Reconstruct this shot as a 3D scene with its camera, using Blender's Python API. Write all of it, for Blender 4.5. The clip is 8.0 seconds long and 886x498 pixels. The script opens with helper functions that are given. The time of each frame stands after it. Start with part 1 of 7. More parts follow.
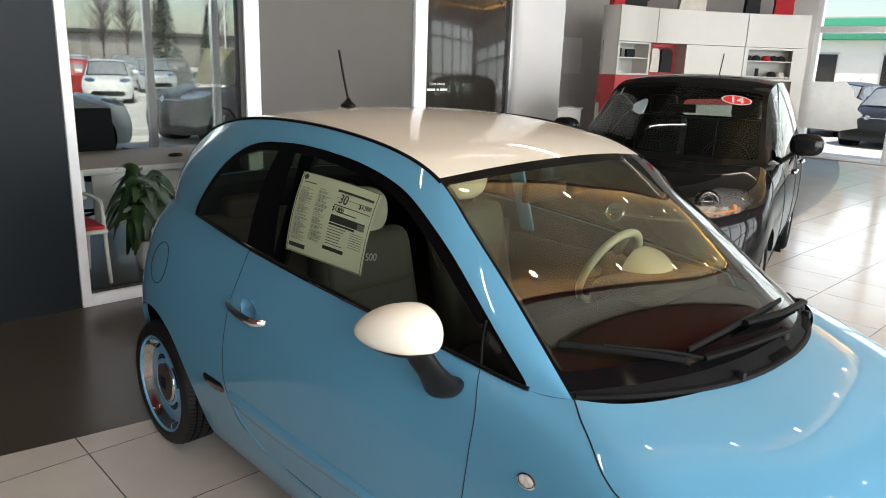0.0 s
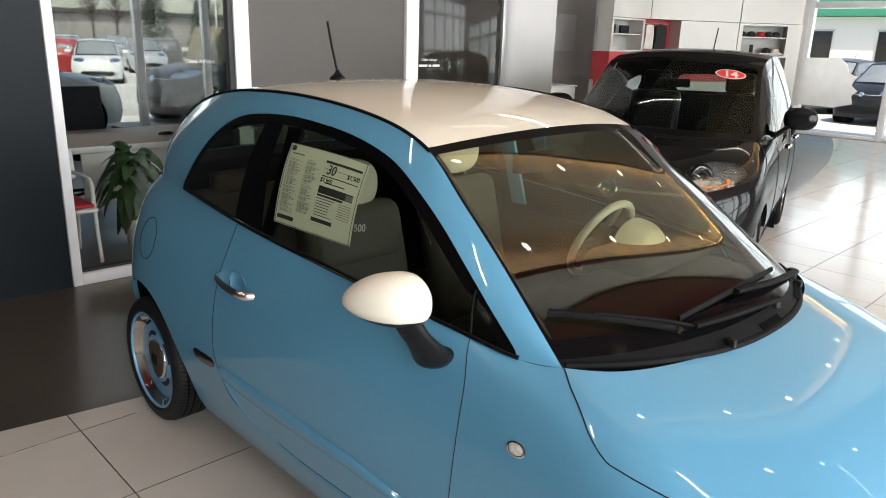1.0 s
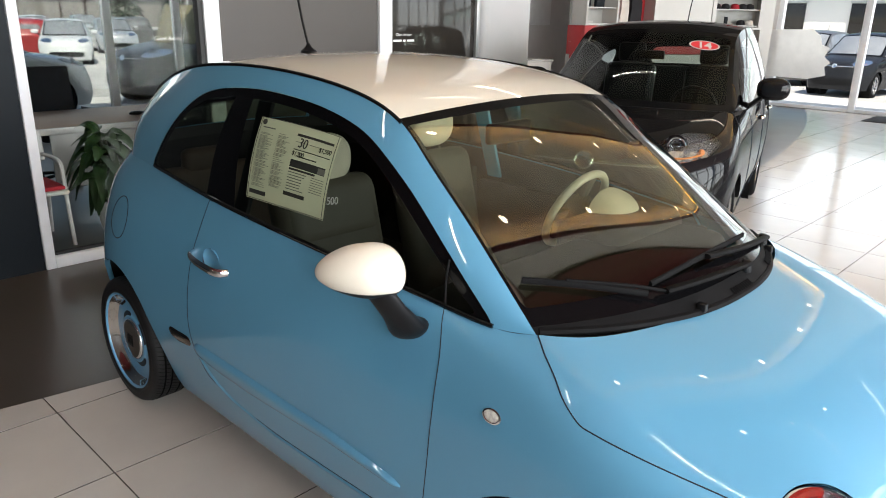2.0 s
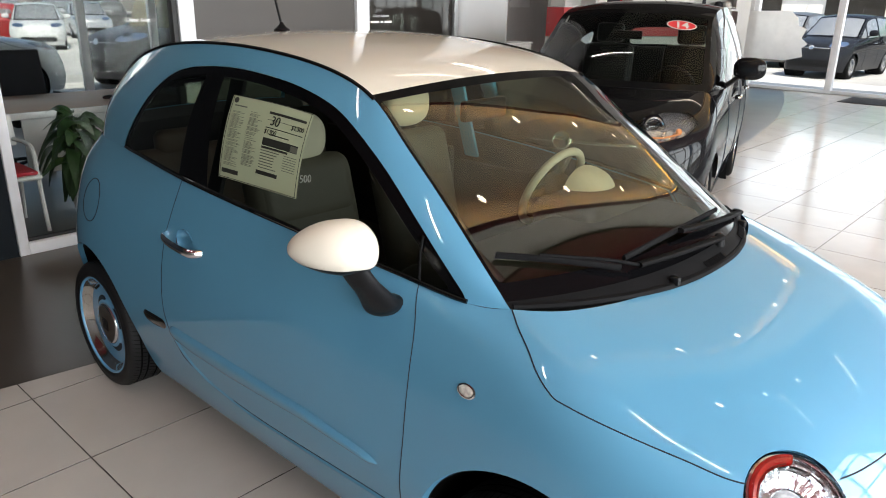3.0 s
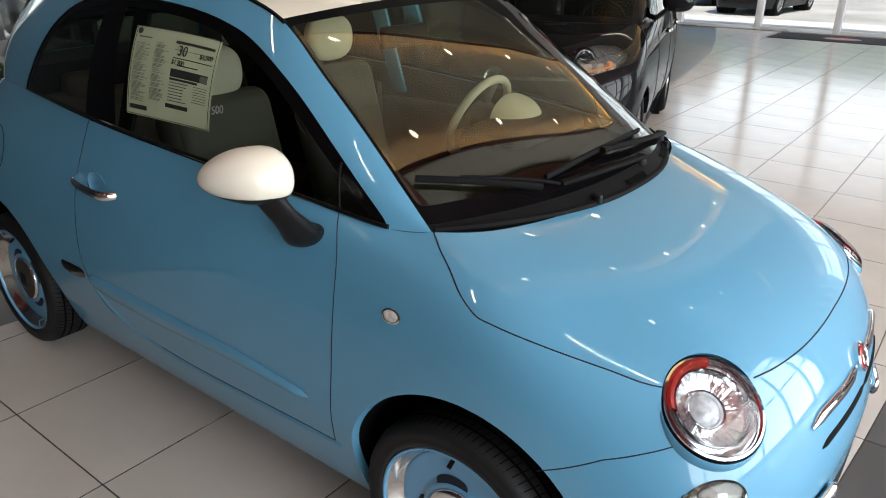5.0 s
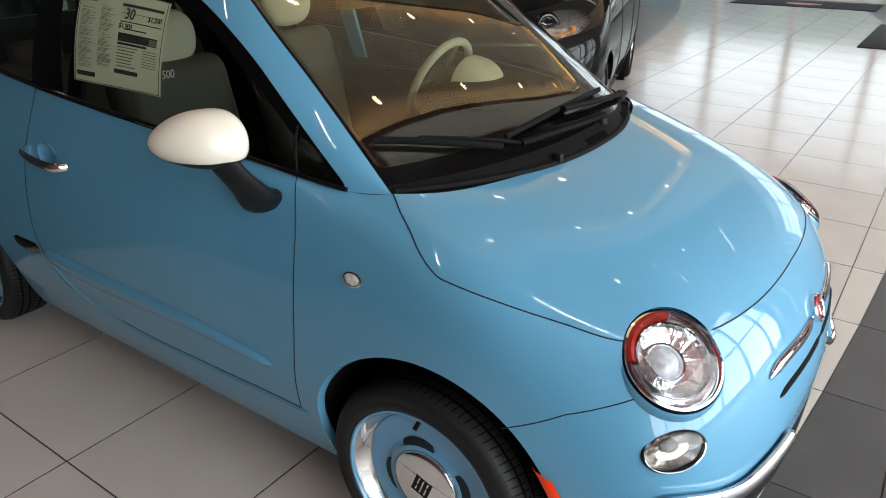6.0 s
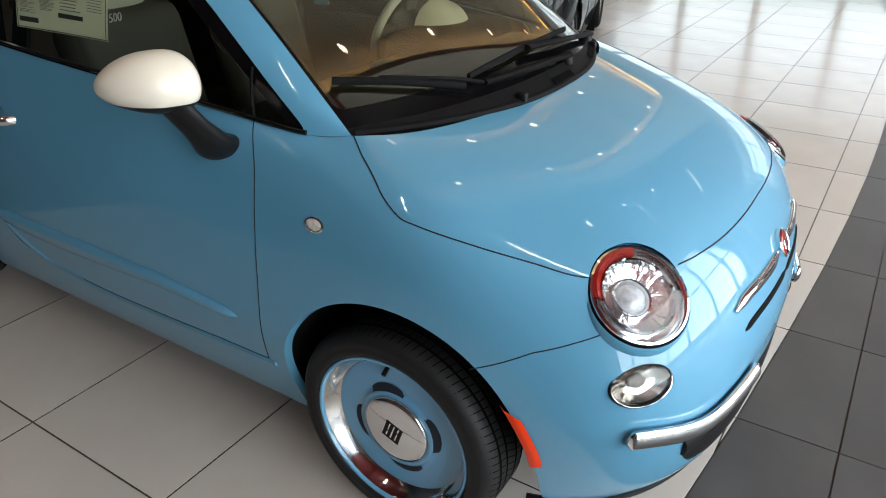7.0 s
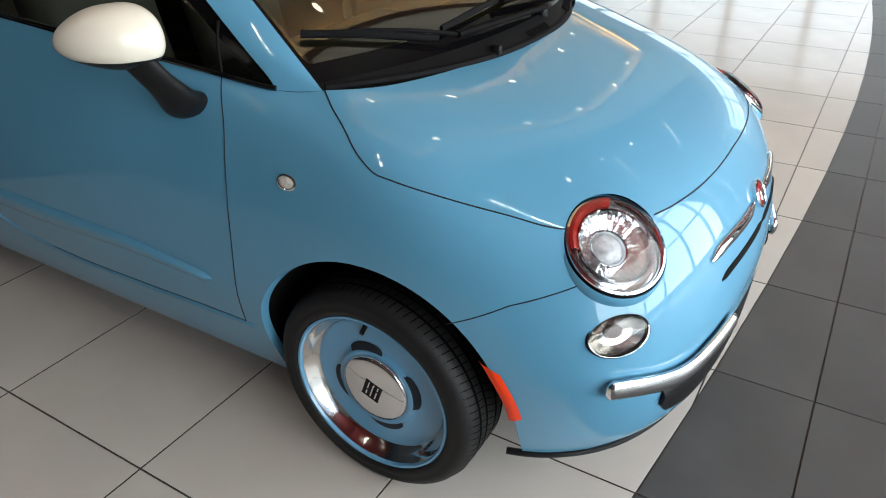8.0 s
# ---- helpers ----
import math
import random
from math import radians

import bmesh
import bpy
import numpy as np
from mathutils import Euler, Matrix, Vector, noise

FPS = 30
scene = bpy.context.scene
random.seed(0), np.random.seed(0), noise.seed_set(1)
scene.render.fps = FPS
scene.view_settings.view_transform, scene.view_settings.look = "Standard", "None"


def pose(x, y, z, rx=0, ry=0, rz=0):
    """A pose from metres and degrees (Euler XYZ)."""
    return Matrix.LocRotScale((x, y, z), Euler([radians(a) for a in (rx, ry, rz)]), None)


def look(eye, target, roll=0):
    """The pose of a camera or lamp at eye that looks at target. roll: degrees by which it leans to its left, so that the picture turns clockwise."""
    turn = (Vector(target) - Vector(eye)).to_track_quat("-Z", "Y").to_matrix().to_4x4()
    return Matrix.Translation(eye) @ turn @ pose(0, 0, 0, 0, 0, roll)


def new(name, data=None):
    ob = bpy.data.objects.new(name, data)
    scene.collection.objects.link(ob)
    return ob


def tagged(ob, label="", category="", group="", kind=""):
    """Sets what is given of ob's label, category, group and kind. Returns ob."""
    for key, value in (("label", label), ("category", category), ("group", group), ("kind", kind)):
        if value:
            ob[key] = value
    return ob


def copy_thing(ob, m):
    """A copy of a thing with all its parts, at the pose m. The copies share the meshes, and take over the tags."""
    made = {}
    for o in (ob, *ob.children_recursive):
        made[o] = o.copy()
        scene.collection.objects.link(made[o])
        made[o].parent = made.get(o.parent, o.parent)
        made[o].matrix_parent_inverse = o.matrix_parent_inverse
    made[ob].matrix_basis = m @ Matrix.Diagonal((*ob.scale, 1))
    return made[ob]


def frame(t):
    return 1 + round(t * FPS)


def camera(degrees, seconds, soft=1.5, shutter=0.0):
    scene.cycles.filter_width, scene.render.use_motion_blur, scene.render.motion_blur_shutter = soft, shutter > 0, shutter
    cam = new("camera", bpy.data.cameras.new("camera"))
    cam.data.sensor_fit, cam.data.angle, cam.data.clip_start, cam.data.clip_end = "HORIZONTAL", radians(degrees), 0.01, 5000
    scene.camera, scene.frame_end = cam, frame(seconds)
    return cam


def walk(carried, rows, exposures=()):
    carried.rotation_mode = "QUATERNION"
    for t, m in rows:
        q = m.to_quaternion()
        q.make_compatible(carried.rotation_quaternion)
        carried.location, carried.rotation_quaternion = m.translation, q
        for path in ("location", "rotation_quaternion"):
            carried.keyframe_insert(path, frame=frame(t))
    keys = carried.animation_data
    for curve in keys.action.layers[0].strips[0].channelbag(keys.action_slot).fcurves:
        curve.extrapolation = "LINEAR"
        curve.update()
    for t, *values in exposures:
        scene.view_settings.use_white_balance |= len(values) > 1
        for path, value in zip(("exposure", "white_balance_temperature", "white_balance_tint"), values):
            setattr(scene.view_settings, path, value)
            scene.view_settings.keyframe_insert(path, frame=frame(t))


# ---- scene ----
cam = camera(63.26, 8.0, 1.0)
# seconds, eye, yaw of the view from +x, pitch, roll
ROWS = [
    (0.0, 3.033, -1.941, 1.756, 135.99, -14.73, 1.97),
    (0.5, 3.034, -1.935, 1.737, 135.74, -15.40, 2.39),
    (1.0, 3.036, -1.921, 1.723, 135.52, -16.26, 1.74),
    (2.5, 3.061, -1.907, 1.693, 132.94, -18.57, 1.15),
    (3.0, 3.069, -1.896, 1.680, 132.35, -19.09, 0.99),
    (3.5, 3.083, -1.880, 1.665, 131.42, -19.89, 0.67),
    (4.0, 3.092, -1.866, 1.647, 130.03, -20.90, 0.59),
    (4.5, 3.102, -1.857, 1.627, 128.91, -22.00, 0.46),
    (6.0, 3.131, -1.835, 1.578, 125.27, -25.06, -0.21),
    (6.5, 3.139, -1.822, 1.557, 124.10, -26.61, -0.19),
    (7.0, 3.148, -1.815, 1.528, 123.14, -28.20, -0.71),
    (7.5, 3.151, -1.810, 1.509, 122.00, -29.49, -0.49),
    (8.0, 3.163, -1.807, 1.491, 121.69, -30.60, -1.14),
]
walk(cam, [(t, pose(x, y, z, 90 + pitch, 0, yaw - 90) @ pose(0, 0, 0, 0, 0, roll)) for t, x, y, z, yaw, pitch, roll in ROWS],
     [(0.0, 0.60, 6780, 11), (1.2, 0.63, 6750, 12), (2.5, 0.68, 6680, 13), (3.3, 0.52, 6650, 13), (4.5, 0.30, 6620, 13), (6.0, 0.16, 6550, 11), (8.0, 0.14, 6500, 9)])

# ---------------------------------------------------------------- light
SUN_AZ, SUN_EL = radians(-34), radians(60)      # azimuth from +x towards +y
world = bpy.data.worlds.new("sky")
scene.world = world
world.use_nodes = True
wn = world.node_tree.nodes
sky = wn.new("ShaderNodeTexSky")
sky.sky_type, sky.sun_disc = "NISHITA", False
sky.sun_elevation, sky.sun_rotation = SUN_EL, radians(90) - SUN_AZ
sky.air_density, sky.dust_density = 1.0, 1.5
world.node_tree.links.new(sky.outputs["Color"], wn["Background"].inputs["Color"])
wn["Background"].inputs["Strength"].default_value = 0.15

sun_data = bpy.data.lights.new("sun", "SUN")
sun_data.energy, sun_data.angle, sun_data.color = 5.0, radians(0.6), (1.0, 0.95, 0.87)
sun = new("sun", sun_data)
sun_dir = Vector((math.cos(SUN_EL) * math.cos(SUN_AZ), math.cos(SUN_EL) * math.sin(SUN_AZ), math.sin(SUN_EL)))
sun.matrix_world = look(sun_dir * 60, (0, 0, 0))


def sky_panel(name, m, w, h, power, colour=(0.93, 0.97, 1.0)):
    """An area lamp in a window's opening, for the light of the sky."""
    d = bpy.data.lights.new(name, "AREA")
    d.shape, d.size, d.size_y, d.energy, d.color = "RECTANGLE", w, h, power, colour
    ob = new(name, d)
    ob.matrix_world = m
    return ob


sky_panel("sky_light_front", look((7.85, 1.0, 2.3), (0, 1.0, 2.0)), 11.6, 4.3, 1130)
sky_panel("sky_light_front_far", look((7.85, 10.8, 2.8), (0, 10.8, 2.2)), 7.0, 3.4, 340)
sky_panel("sky_light_end", look((2.2, 14.85, 2.15), (2.2, 0, 1.6)), 10.0, 2.3, 140)
sky_panel("sky_light_office", look((-9.6, 0.8, 3.05), (0, 0.8, 1.2)), 6.0, 0.7, 65)


def strip_glow(name, x, y, z, power, turn=0):
    """The light of one hanging strip lamp."""
    ob = sky_panel(name, pose(x, y, z, 0, 0, turn), 0.02, 1.16, power, (1.0, 0.90, 0.76))
    return ob


for sx_, sy_, turn_ in ((4.1, -0.9, 90), (-0.2, -1.9, 0), (1.8, -2.6, 0), (-1.0, 4.3, 104)):
    strip_glow("strip_glow", sx_, sy_, 4.18, 7, turn_)

# ---------------------------------------------------------------- materials
def mat(name, colour, rough=0.5, metal=0.0, vary=0.08, scale=6.0, bump=0.0, bump_scale=60.0, coat=0.0, spec=0.5, colour2=None,
        rough_vary=0.05, per_object=0.0):
    """A surface with a base colour, broad and fine variation, relief and gloss."""
    m = bpy.data.materials.new(name)
    m.use_nodes = True
    nt = m.node_tree
    n, l = nt.nodes, nt.links
    b = n["Principled BSDF"]
    c = Vector(colour)
    dark = tuple(c * (1 - vary)) + (1,)
    light = (tuple(Vector(colour2)) if colour2 else tuple(min(v * (1 + vary), 0.95) for v in c)) + (1,)
    geo = n.new("ShaderNodeTexCoord")
    big = n.new("ShaderNodeTexNoise")
    big.inputs["Scale"].default_value, big.inputs["Detail"].default_value = scale, 6.0
    l.new(geo.outputs["Object"], big.inputs["Vector"])
    ramp = n.new("ShaderNodeValToRGB")
    ramp.color_ramp.elements[0].position, ramp.color_ramp.elements[1].position = 0.32, 0.68
    ramp.color_ramp.elements[0].color, ramp.color_ramp.elements[1].color = dark, light
    l.new(big.outputs["Fac"], ramp.inputs["Fac"])
    out = ramp.outputs["Color"]
    if per_object:
        info = n.new("ShaderNodeObjectInfo")
        hsv = n.new("ShaderNodeHueSaturation")
        mr = n.new("ShaderNodeMapRange")
        mr.inputs["To Min"].default_value, mr.inputs["To Max"].default_value = 1 - per_object, 1 + per_object
        l.new(info.outputs["Random"], mr.inputs["Value"])
        l.new(mr.outputs["Result"], hsv.inputs["Value"])
        l.new(out, hsv.inputs["Color"])
        out = hsv.outputs["Color"]
    l.new(out, b.inputs["Base Color"])
    fine = n.new("ShaderNodeTexNoise")
    fine.inputs["Scale"].default_value, fine.inputs["Detail"].default_value = bump_scale, 4.0
    l.new(geo.outputs["Object"], fine.inputs["Vector"])
    mr2 = n.new("ShaderNodeMapRange")
    mr2.inputs["To Min"].default_value, mr2.inputs["To Max"].default_value = max(rough - rough_vary, 0.0), rough + rough_vary
    l.new(big.outputs["Fac"], mr2.inputs["Value"])
    l.new(mr2.outputs["Result"], b.inputs["Roughness"])
    b.inputs["Metallic"].default_value = metal
    b.inputs["Specular IOR Level"].default_value = spec
    b.inputs["Coat Weight"].default_value = coat
    b.inputs["Coat Roughness"].default_value = 0.02
    if bump:
        bp = n.new("ShaderNodeBump")
        bp.inputs["Strength"].default_value, bp.inputs["Distance"].default_value = bump, 0.004
        l.new(fine.outputs["Fac"], bp.inputs["Height"])
        l.new(bp.outputs["Normal"], b.inputs["Normal"])
    return m


def glass_mat(name, tint=(1, 1, 1), rough=0.0, ior=1.5):
    """A thin pane: clear with the glossy share of real glass."""
    m = bpy.data.materials.new(name)
    m.use_nodes = True
    n, l = m.node_tree.nodes, m.node_tree.links
    n.remove(n["Principled BSDF"])
    tr, gl, mx, fr = n.new("ShaderNodeBsdfTransparent"), n.new("ShaderNodeBsdfGlossy"), n.new("ShaderNodeMixShader"), n.new("ShaderNodeFresnel")
    tr.inputs["Color"].default_value = (*tint, 1)
    gl.inputs["Roughness"].default_value = rough
    fr.inputs["IOR"].default_value = ior
    l.new(fr.outputs["Fac"], mx.inputs["Fac"])
    l.new(tr.outputs["BSDF"], mx.inputs[1])
    l.new(gl.outputs["BSDF"], mx.inputs[2])
    l.new(mx.outputs["Shader"], n["Material Output"].inputs["Surface"])
    return m


def glow_mat(name, colour, strength):
    m = bpy.data.materials.new(name)
    m.use_nodes = True
    b = m.node_tree.nodes["Principled BSDF"]
    b.inputs["Base Color"].default_value = (*colour, 1)
    b.inputs["Emission Color"].default_value = (*colour, 1)
    b.inputs["Emission Strength"].default_value = strength
    return m


M_TILE = mat("light_porcelain", (0.55, 0.515, 0.465), 0.15, spec=0.24, vary=0.05, scale=2.5, bump=0.03, bump_scale=25, per_object=0.03)
M_TILE_DARK = mat("grey_porcelain", (0.083, 0.081, 0.080), 0.40, spec=0.3, vary=0.14, scale=3, bump=0.05, bump_scale=90, per_object=0.06)
M_SLAB = mat("dark_floor", (0.066, 0.053, 0.041), 0.30, vary=0.12, scale=1.5, bump=0.04, bump_scale=50)
M_NAVY = mat("slate_panel", (0.0075, 0.011, 0.0145), 0.5, spec=0.18, vary=0.08, scale=2, bump=0.03, bump_scale=120)
M_GREYWALL = mat("grey_wall", (0.052, 0.045, 0.039), 0.5, vary=0.05, scale=2, bump=0.05, bump_scale=150)
M_LIGHTWALL = mat("light_grey_wall", (0.42, 0.42, 0.42), 0.6, vary=0.04, scale=2, bump=0.05, bump_scale=150)
M_BACKWALL = mat("pale_back_wall", (0.72, 0.70, 0.68), 0.6, vary=0.04, scale=2, bump=0.05, bump_scale=150)
M_ALU = mat("white_aluminium", (0.74, 0.75, 0.76), 0.32, vary=0.03, scale=8, bump=0.02)
M_BLACKGAP = mat("black_gasket", (0.012, 0.012, 0.012), 0.6, vary=0.1)
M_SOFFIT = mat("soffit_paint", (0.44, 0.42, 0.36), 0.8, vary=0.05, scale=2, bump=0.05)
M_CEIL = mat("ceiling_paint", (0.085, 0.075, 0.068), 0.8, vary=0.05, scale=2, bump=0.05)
M_GLASS = glass_mat("clear_glass", (0.96, 0.98, 0.97), ior=1.30)
M_OFFICEPANE = glass_mat("office_glass", (0.93, 0.95, 0.94), ior=1.17)
M_TINTPANE = glass_mat("grey_tinted_glass", (0.72, 0.74, 0.72), ior=1.35)
M_WHITE = mat("white_laminate", (0.55, 0.535, 0.50), 0.22, vary=0.02, scale=3)
M_RED = mat("red_panel", (0.42, 0.02, 0.025), 0.35, vary=0.08, scale=3)
M_BLUE = mat("light_blue_paint", (0.095, 0.285, 0.432), 0.5, spec=0.10, vary=0.015, scale=3, coat=1.0, rough_vary=0.01)
M_CREAM = mat("ivory_paint", (0.65, 0.60, 0.50), 0.5, spec=0.15, vary=0.01, scale=3, coat=1.0, rough_vary=0.01)
M_CHROME = mat("chrome", (0.80, 0.80, 0.81), 0.05, metal=1.0, vary=0.02, scale=5, rough_vary=0.02)
M_WELL = mat("wheel_well_liner", (0.006, 0.006, 0.006), 0.8, spec=0.05, vary=0.15, scale=20, bump=0.15, bump_scale=200)
M_TYRE = mat("tyre_rubber", (0.0105, 0.0105, 0.0112), 0.55, spec=0.28, vary=0.18, scale=14, bump=0.10, bump_scale=160)
M_RUBBER = mat("black_rubber", (0.006, 0.006, 0.0063), 0.65, spec=0.06, vary=0.15, scale=20, bump=0.15, bump_scale=200)
M_PLASTIC = mat("black_plastic", (0.008, 0.008, 0.0085), 0.42, spec=0.16, vary=0.12, scale=15, bump=0.12, bump_scale=300)
M_SEAM = mat("shut_line_shadow", (0.006, 0.012, 0.02), 0.8, vary=0.1)
M_GLOSSBLACK = mat("gloss_black_trim", (0.003, 0.003, 0.0034), 0.12, spec=0.15, vary=0.1)
M_SMOKE = mat("smoked_chrome", (0.16, 0.15, 0.14), 0.14, metal=1.0, vary=0.1)
M_BELT = mat("gloss_belt_trim", (0.004, 0.004, 0.004), 0.04, spec=0.6, vary=0.1)
M_CARGLASS = glass_mat("tinted_car_glass", (0.60, 0.67, 0.47), ior=2.0)
M_SIDEGLASS = glass_mat("tinted_side_glass", (0.31, 0.36, 0.30), ior=1.28)
M_LENS = glass_mat("headlamp_lens", (0.96, 0.97, 0.98))
M_IVORY = mat("ivory_leather", (0.62, 0.56, 0.46), 0.5, vary=0.05, scale=8, bump=0.1, bump_scale=180)
M_WHEELGRIP = mat("ivory_grip", (0.46, 0.43, 0.36), 0.45, vary=0.06, scale=12, bump=0.1, bump_scale=180)
M_DASH = mat("dark_dash_top", (0.020, 0.017, 0.015), 0.6, spec=0.2, vary=0.1, scale=10, bump=0.15, bump_scale=220)
M_BROWN = mat("brown_leather", (0.10, 0.065, 0.045), 0.5, vary=0.12, scale=8, bump=0.12, bump_scale=180)
M_AMBER = mat("orange_lens", (0.85, 0.050, 0.006), 0.3, spec=0.2, vary=0.04)
M_REDLENS = mat("red_reflector", (0.24, 0.010, 0.007), 0.15, vary=0.2, scale=50, coat=0.3)
# White paper with the tinted glass's dimming put into its colour.
M_TINTED_PAPER = mat("paper", (0.335, 0.385, 0.255), 0.6, vary=0.02)
M_INK = mat("ink", (0.012, 0.015, 0.012), 0.6, vary=0.05)
M_MIRROR = mat("silver_reflector", (0.95, 0.95, 0.96), 0.22, metal=1.0, vary=0.01, rough_vary=0.05, scale=60)


M_SEAT = mat("grey_leather", (0.072, 0.062, 0.050), 0.5, vary=0.08, scale=8, bump=0.12, bump_scale=180)
M_TRIM = mat("dark_trim", (0.022, 0.020, 0.018), 0.7, vary=0.06, scale=8)

# ---------------------------------------------------------------- mesh helpers
def mesh_object(name, bm, material, parent=None, label="", smooth=True, sharp=40):
    """Links a bmesh as one mesh object, at the place of its own coordinates."""
    me = bpy.data.meshes.new(name)
    bmesh.ops.recalc_face_normals(bm, faces=bm.faces)
    bm.to_mesh(me)
    bm.free()
    if smooth:
        me.shade_smooth()
        me.set_sharp_from_angle(angle=radians(sharp))
    if material:
        me.materials.append(material)
    ob = new(name, me)
    if parent:
        ob.parent = parent
        ob.matrix_parent_inverse = parent.matrix_world.inverted()
    if label:
        tagged(ob, label)
    return ob


def part(name, bm, material, parent, label=""):
    return mesh_object(name, bm, material, parent, label)


def base(name, m, label, category, group="", kind=""):
    """The Empty at a thing's base."""
    ob = new(name)
    ob.empty_display_size = 0.1
    ob.matrix_world = m
    bpy.context.view_layer.update()
    return tagged(ob, label, category, group, kind)


def add_box(bm, x0, x1, y0, y1, z0, z1, bevel=0.0, seg=2):
    m = Matrix.Translation(((x0 + x1) / 2, (y0 + y1) / 2, (z0 + z1) / 2)) @ Matrix.Diagonal((x1 - x0, y1 - y0, z1 - z0, 1))
    v = bmesh.ops.create_cube(bm, size=1, matrix=m)["verts"]
    if bevel:
        edges = list({e for q in v for e in q.link_edges})
        bmesh.ops.bevel(bm, geom=edges, offset=bevel, segments=seg, affect="EDGES", profile=0.5)
    return bm


def box(x0, x1, y0, y1, z0, z1, bevel=0.0, seg=2):
    return add_box(bmesh.new(), x0, x1, y0, y1, z0, z1, bevel, seg)


def cyl(r, h, m=Matrix(), n=24, r2=None, bevel=0.0):
    bm = bmesh.new()
    bmesh.ops.create_cone(bm, cap_ends=True, segments=n, radius1=r, radius2=r if r2 is None else r2, depth=h, matrix=m)
    if bevel:
        edges = [e for e in bm.edges if len(e.link_faces) == 2 and e.calc_face_angle(0) > 1.0]
        bmesh.ops.bevel(bm, geom=edges, offset=bevel, segments=2, affect="EDGES", profile=0.5)
    return bm


def tube(points, r, n=8, closed=False, flat=None, up=None):
    """A tube along points; flat=(a, b): an elliptic cross-section, a along 'up'."""
    bm = bmesh.new()
    pts = [Vector(p) for p in points]
    rings = []
    k = len(pts)
    ref = Vector(up) if up else Vector((0, 0, 1))
    for i, p in enumerate(pts):
        a = pts[(i - 1) % k] if closed or i else pts[0]
        b = pts[(i + 1) % k] if closed or i < k - 1 else pts[-1]
        t = (b - a).normalized()
        s = t.cross(ref)
        if s.length < 1e-4:
            s = t.cross(Vector((0.3, 1, 0.2)))
        s.normalize()
        u = s.cross(t).normalized()
        ra, rb = flat if flat else (r, r)
        rings.append([bm.verts.new(p + u * (ra * math.cos(q)) + s * (rb * math.sin(q))) for q in [2 * math.pi * j / n for j in range(n)]])
    for i in range(k if closed else k - 1):
        r0, r1 = rings[i], rings[(i + 1) % k]
        for j in range(n):
            bm.faces.new((r0[j], r0[(j + 1) % n], r1[(j + 1) % n], r1[j]))
    if not closed:
        bm.faces.new(rings[0])
        bm.faces.new(rings[-1])
    return bm


def merge(*bms):
    out = bmesh.new()
    for b in bms:
        me = bpy.data.meshes.new("tmp")
        b.to_mesh(me)
        b.free()
        out.from_mesh(me)
        bpy.data.meshes.remove(me)
    return out


def structure(name, bm, material, label, category):
    return tagged(mesh_object(name, bm, material), label, category, kind="structure")



class Surf:
    """A smooth cubic surface through a net of design points (columns along u, rows along v)."""

    def __init__(self, net, rounds=3):
        net = np.array(net, float)
        self.nu, self.nv = net.shape[:2]
        self.q = net.copy()
        gu, gv = np.meshgrid(np.arange(self.nu, dtype=float), np.arange(self.nv, dtype=float), indexing="ij")
        for _ in range(rounds):
            self.q += net - self(gu, gv)

    def __call__(self, u, v):
        q = self.q
        q = np.concatenate([2 * q[:1] - q[1:2], q, 2 * q[-1:] - q[-2:-1]], 0)
        q = np.concatenate([2 * q[:, :1] - q[:, 1:2], q, 2 * q[:, -1:] - q[:, -2:-1]], 1)
        u, v = np.clip(np.asarray(u, float), 0, self.nu - 1), np.clip(np.asarray(v, float), 0, self.nv - 1)
        iu, iv = np.minimum(u.astype(int), self.nu - 2), np.minimum(v.astype(int), self.nv - 2)
        wu, wv = self.weights(u - iu), self.weights(v - iv)
        out = 0
        for a in range(4):
            for b in range(4):
                out = out + (wu[a] * wv[b])[..., None] * q[iu + a, iv + b]
        return out

    @staticmethod
    def weights(t):
        return ((1 - t) ** 3 / 6, (3 * t ** 3 - 6 * t ** 2 + 4) / 6, (-3 * t ** 3 + 3 * t ** 2 + 3 * t + 1) / 6, t ** 3 / 6)

    def find(self, target, axes=(0, 2), u0=0.0, u1=None):
        """u, v of the points whose coordinates on two axes are given."""
        u1 = self.nu - 1 if u1 is None else u1
        gu, gv = np.meshgrid(np.linspace(u0, u1, 120), np.linspace(0, self.nv - 1, 60), indexing="ij")
        g = self(gu, gv)[..., list(axes)]
        res = []
        for p in target:
            k = np.unravel_index(((g - np.array(p)) ** 2).sum(-1).argmin(), gu.shape)
            w = np.array([gu[k], gv[k]])
            for _ in range(6):
                f = self(w[0], w[1])[list(axes)] - np.array(p)
                h = 1e-3
                j = np.stack([(self(w[0] + h, w[1]) - self(w[0] - h, w[1]))[list(axes)], (self(w[0], w[1] + h) - self(w[0], w[1] - h))[list(axes)]], 1) / (2 * h)
                step = np.linalg.lstsq(j, f, rcond=None)[0]
                w = w - np.clip(step, -0.3, 0.3)
            res.append(w)
        return np.array(res)

    def normal(self, u, v):
        h = 1e-2
        a, b = self(u + h, v) - self(u - h, v), self(u, v + h) - self(u, v - h)
        n = np.cross(a, b)
        return n / (np.linalg.norm(n, axis=-1, keepdims=True) + 1e-12)


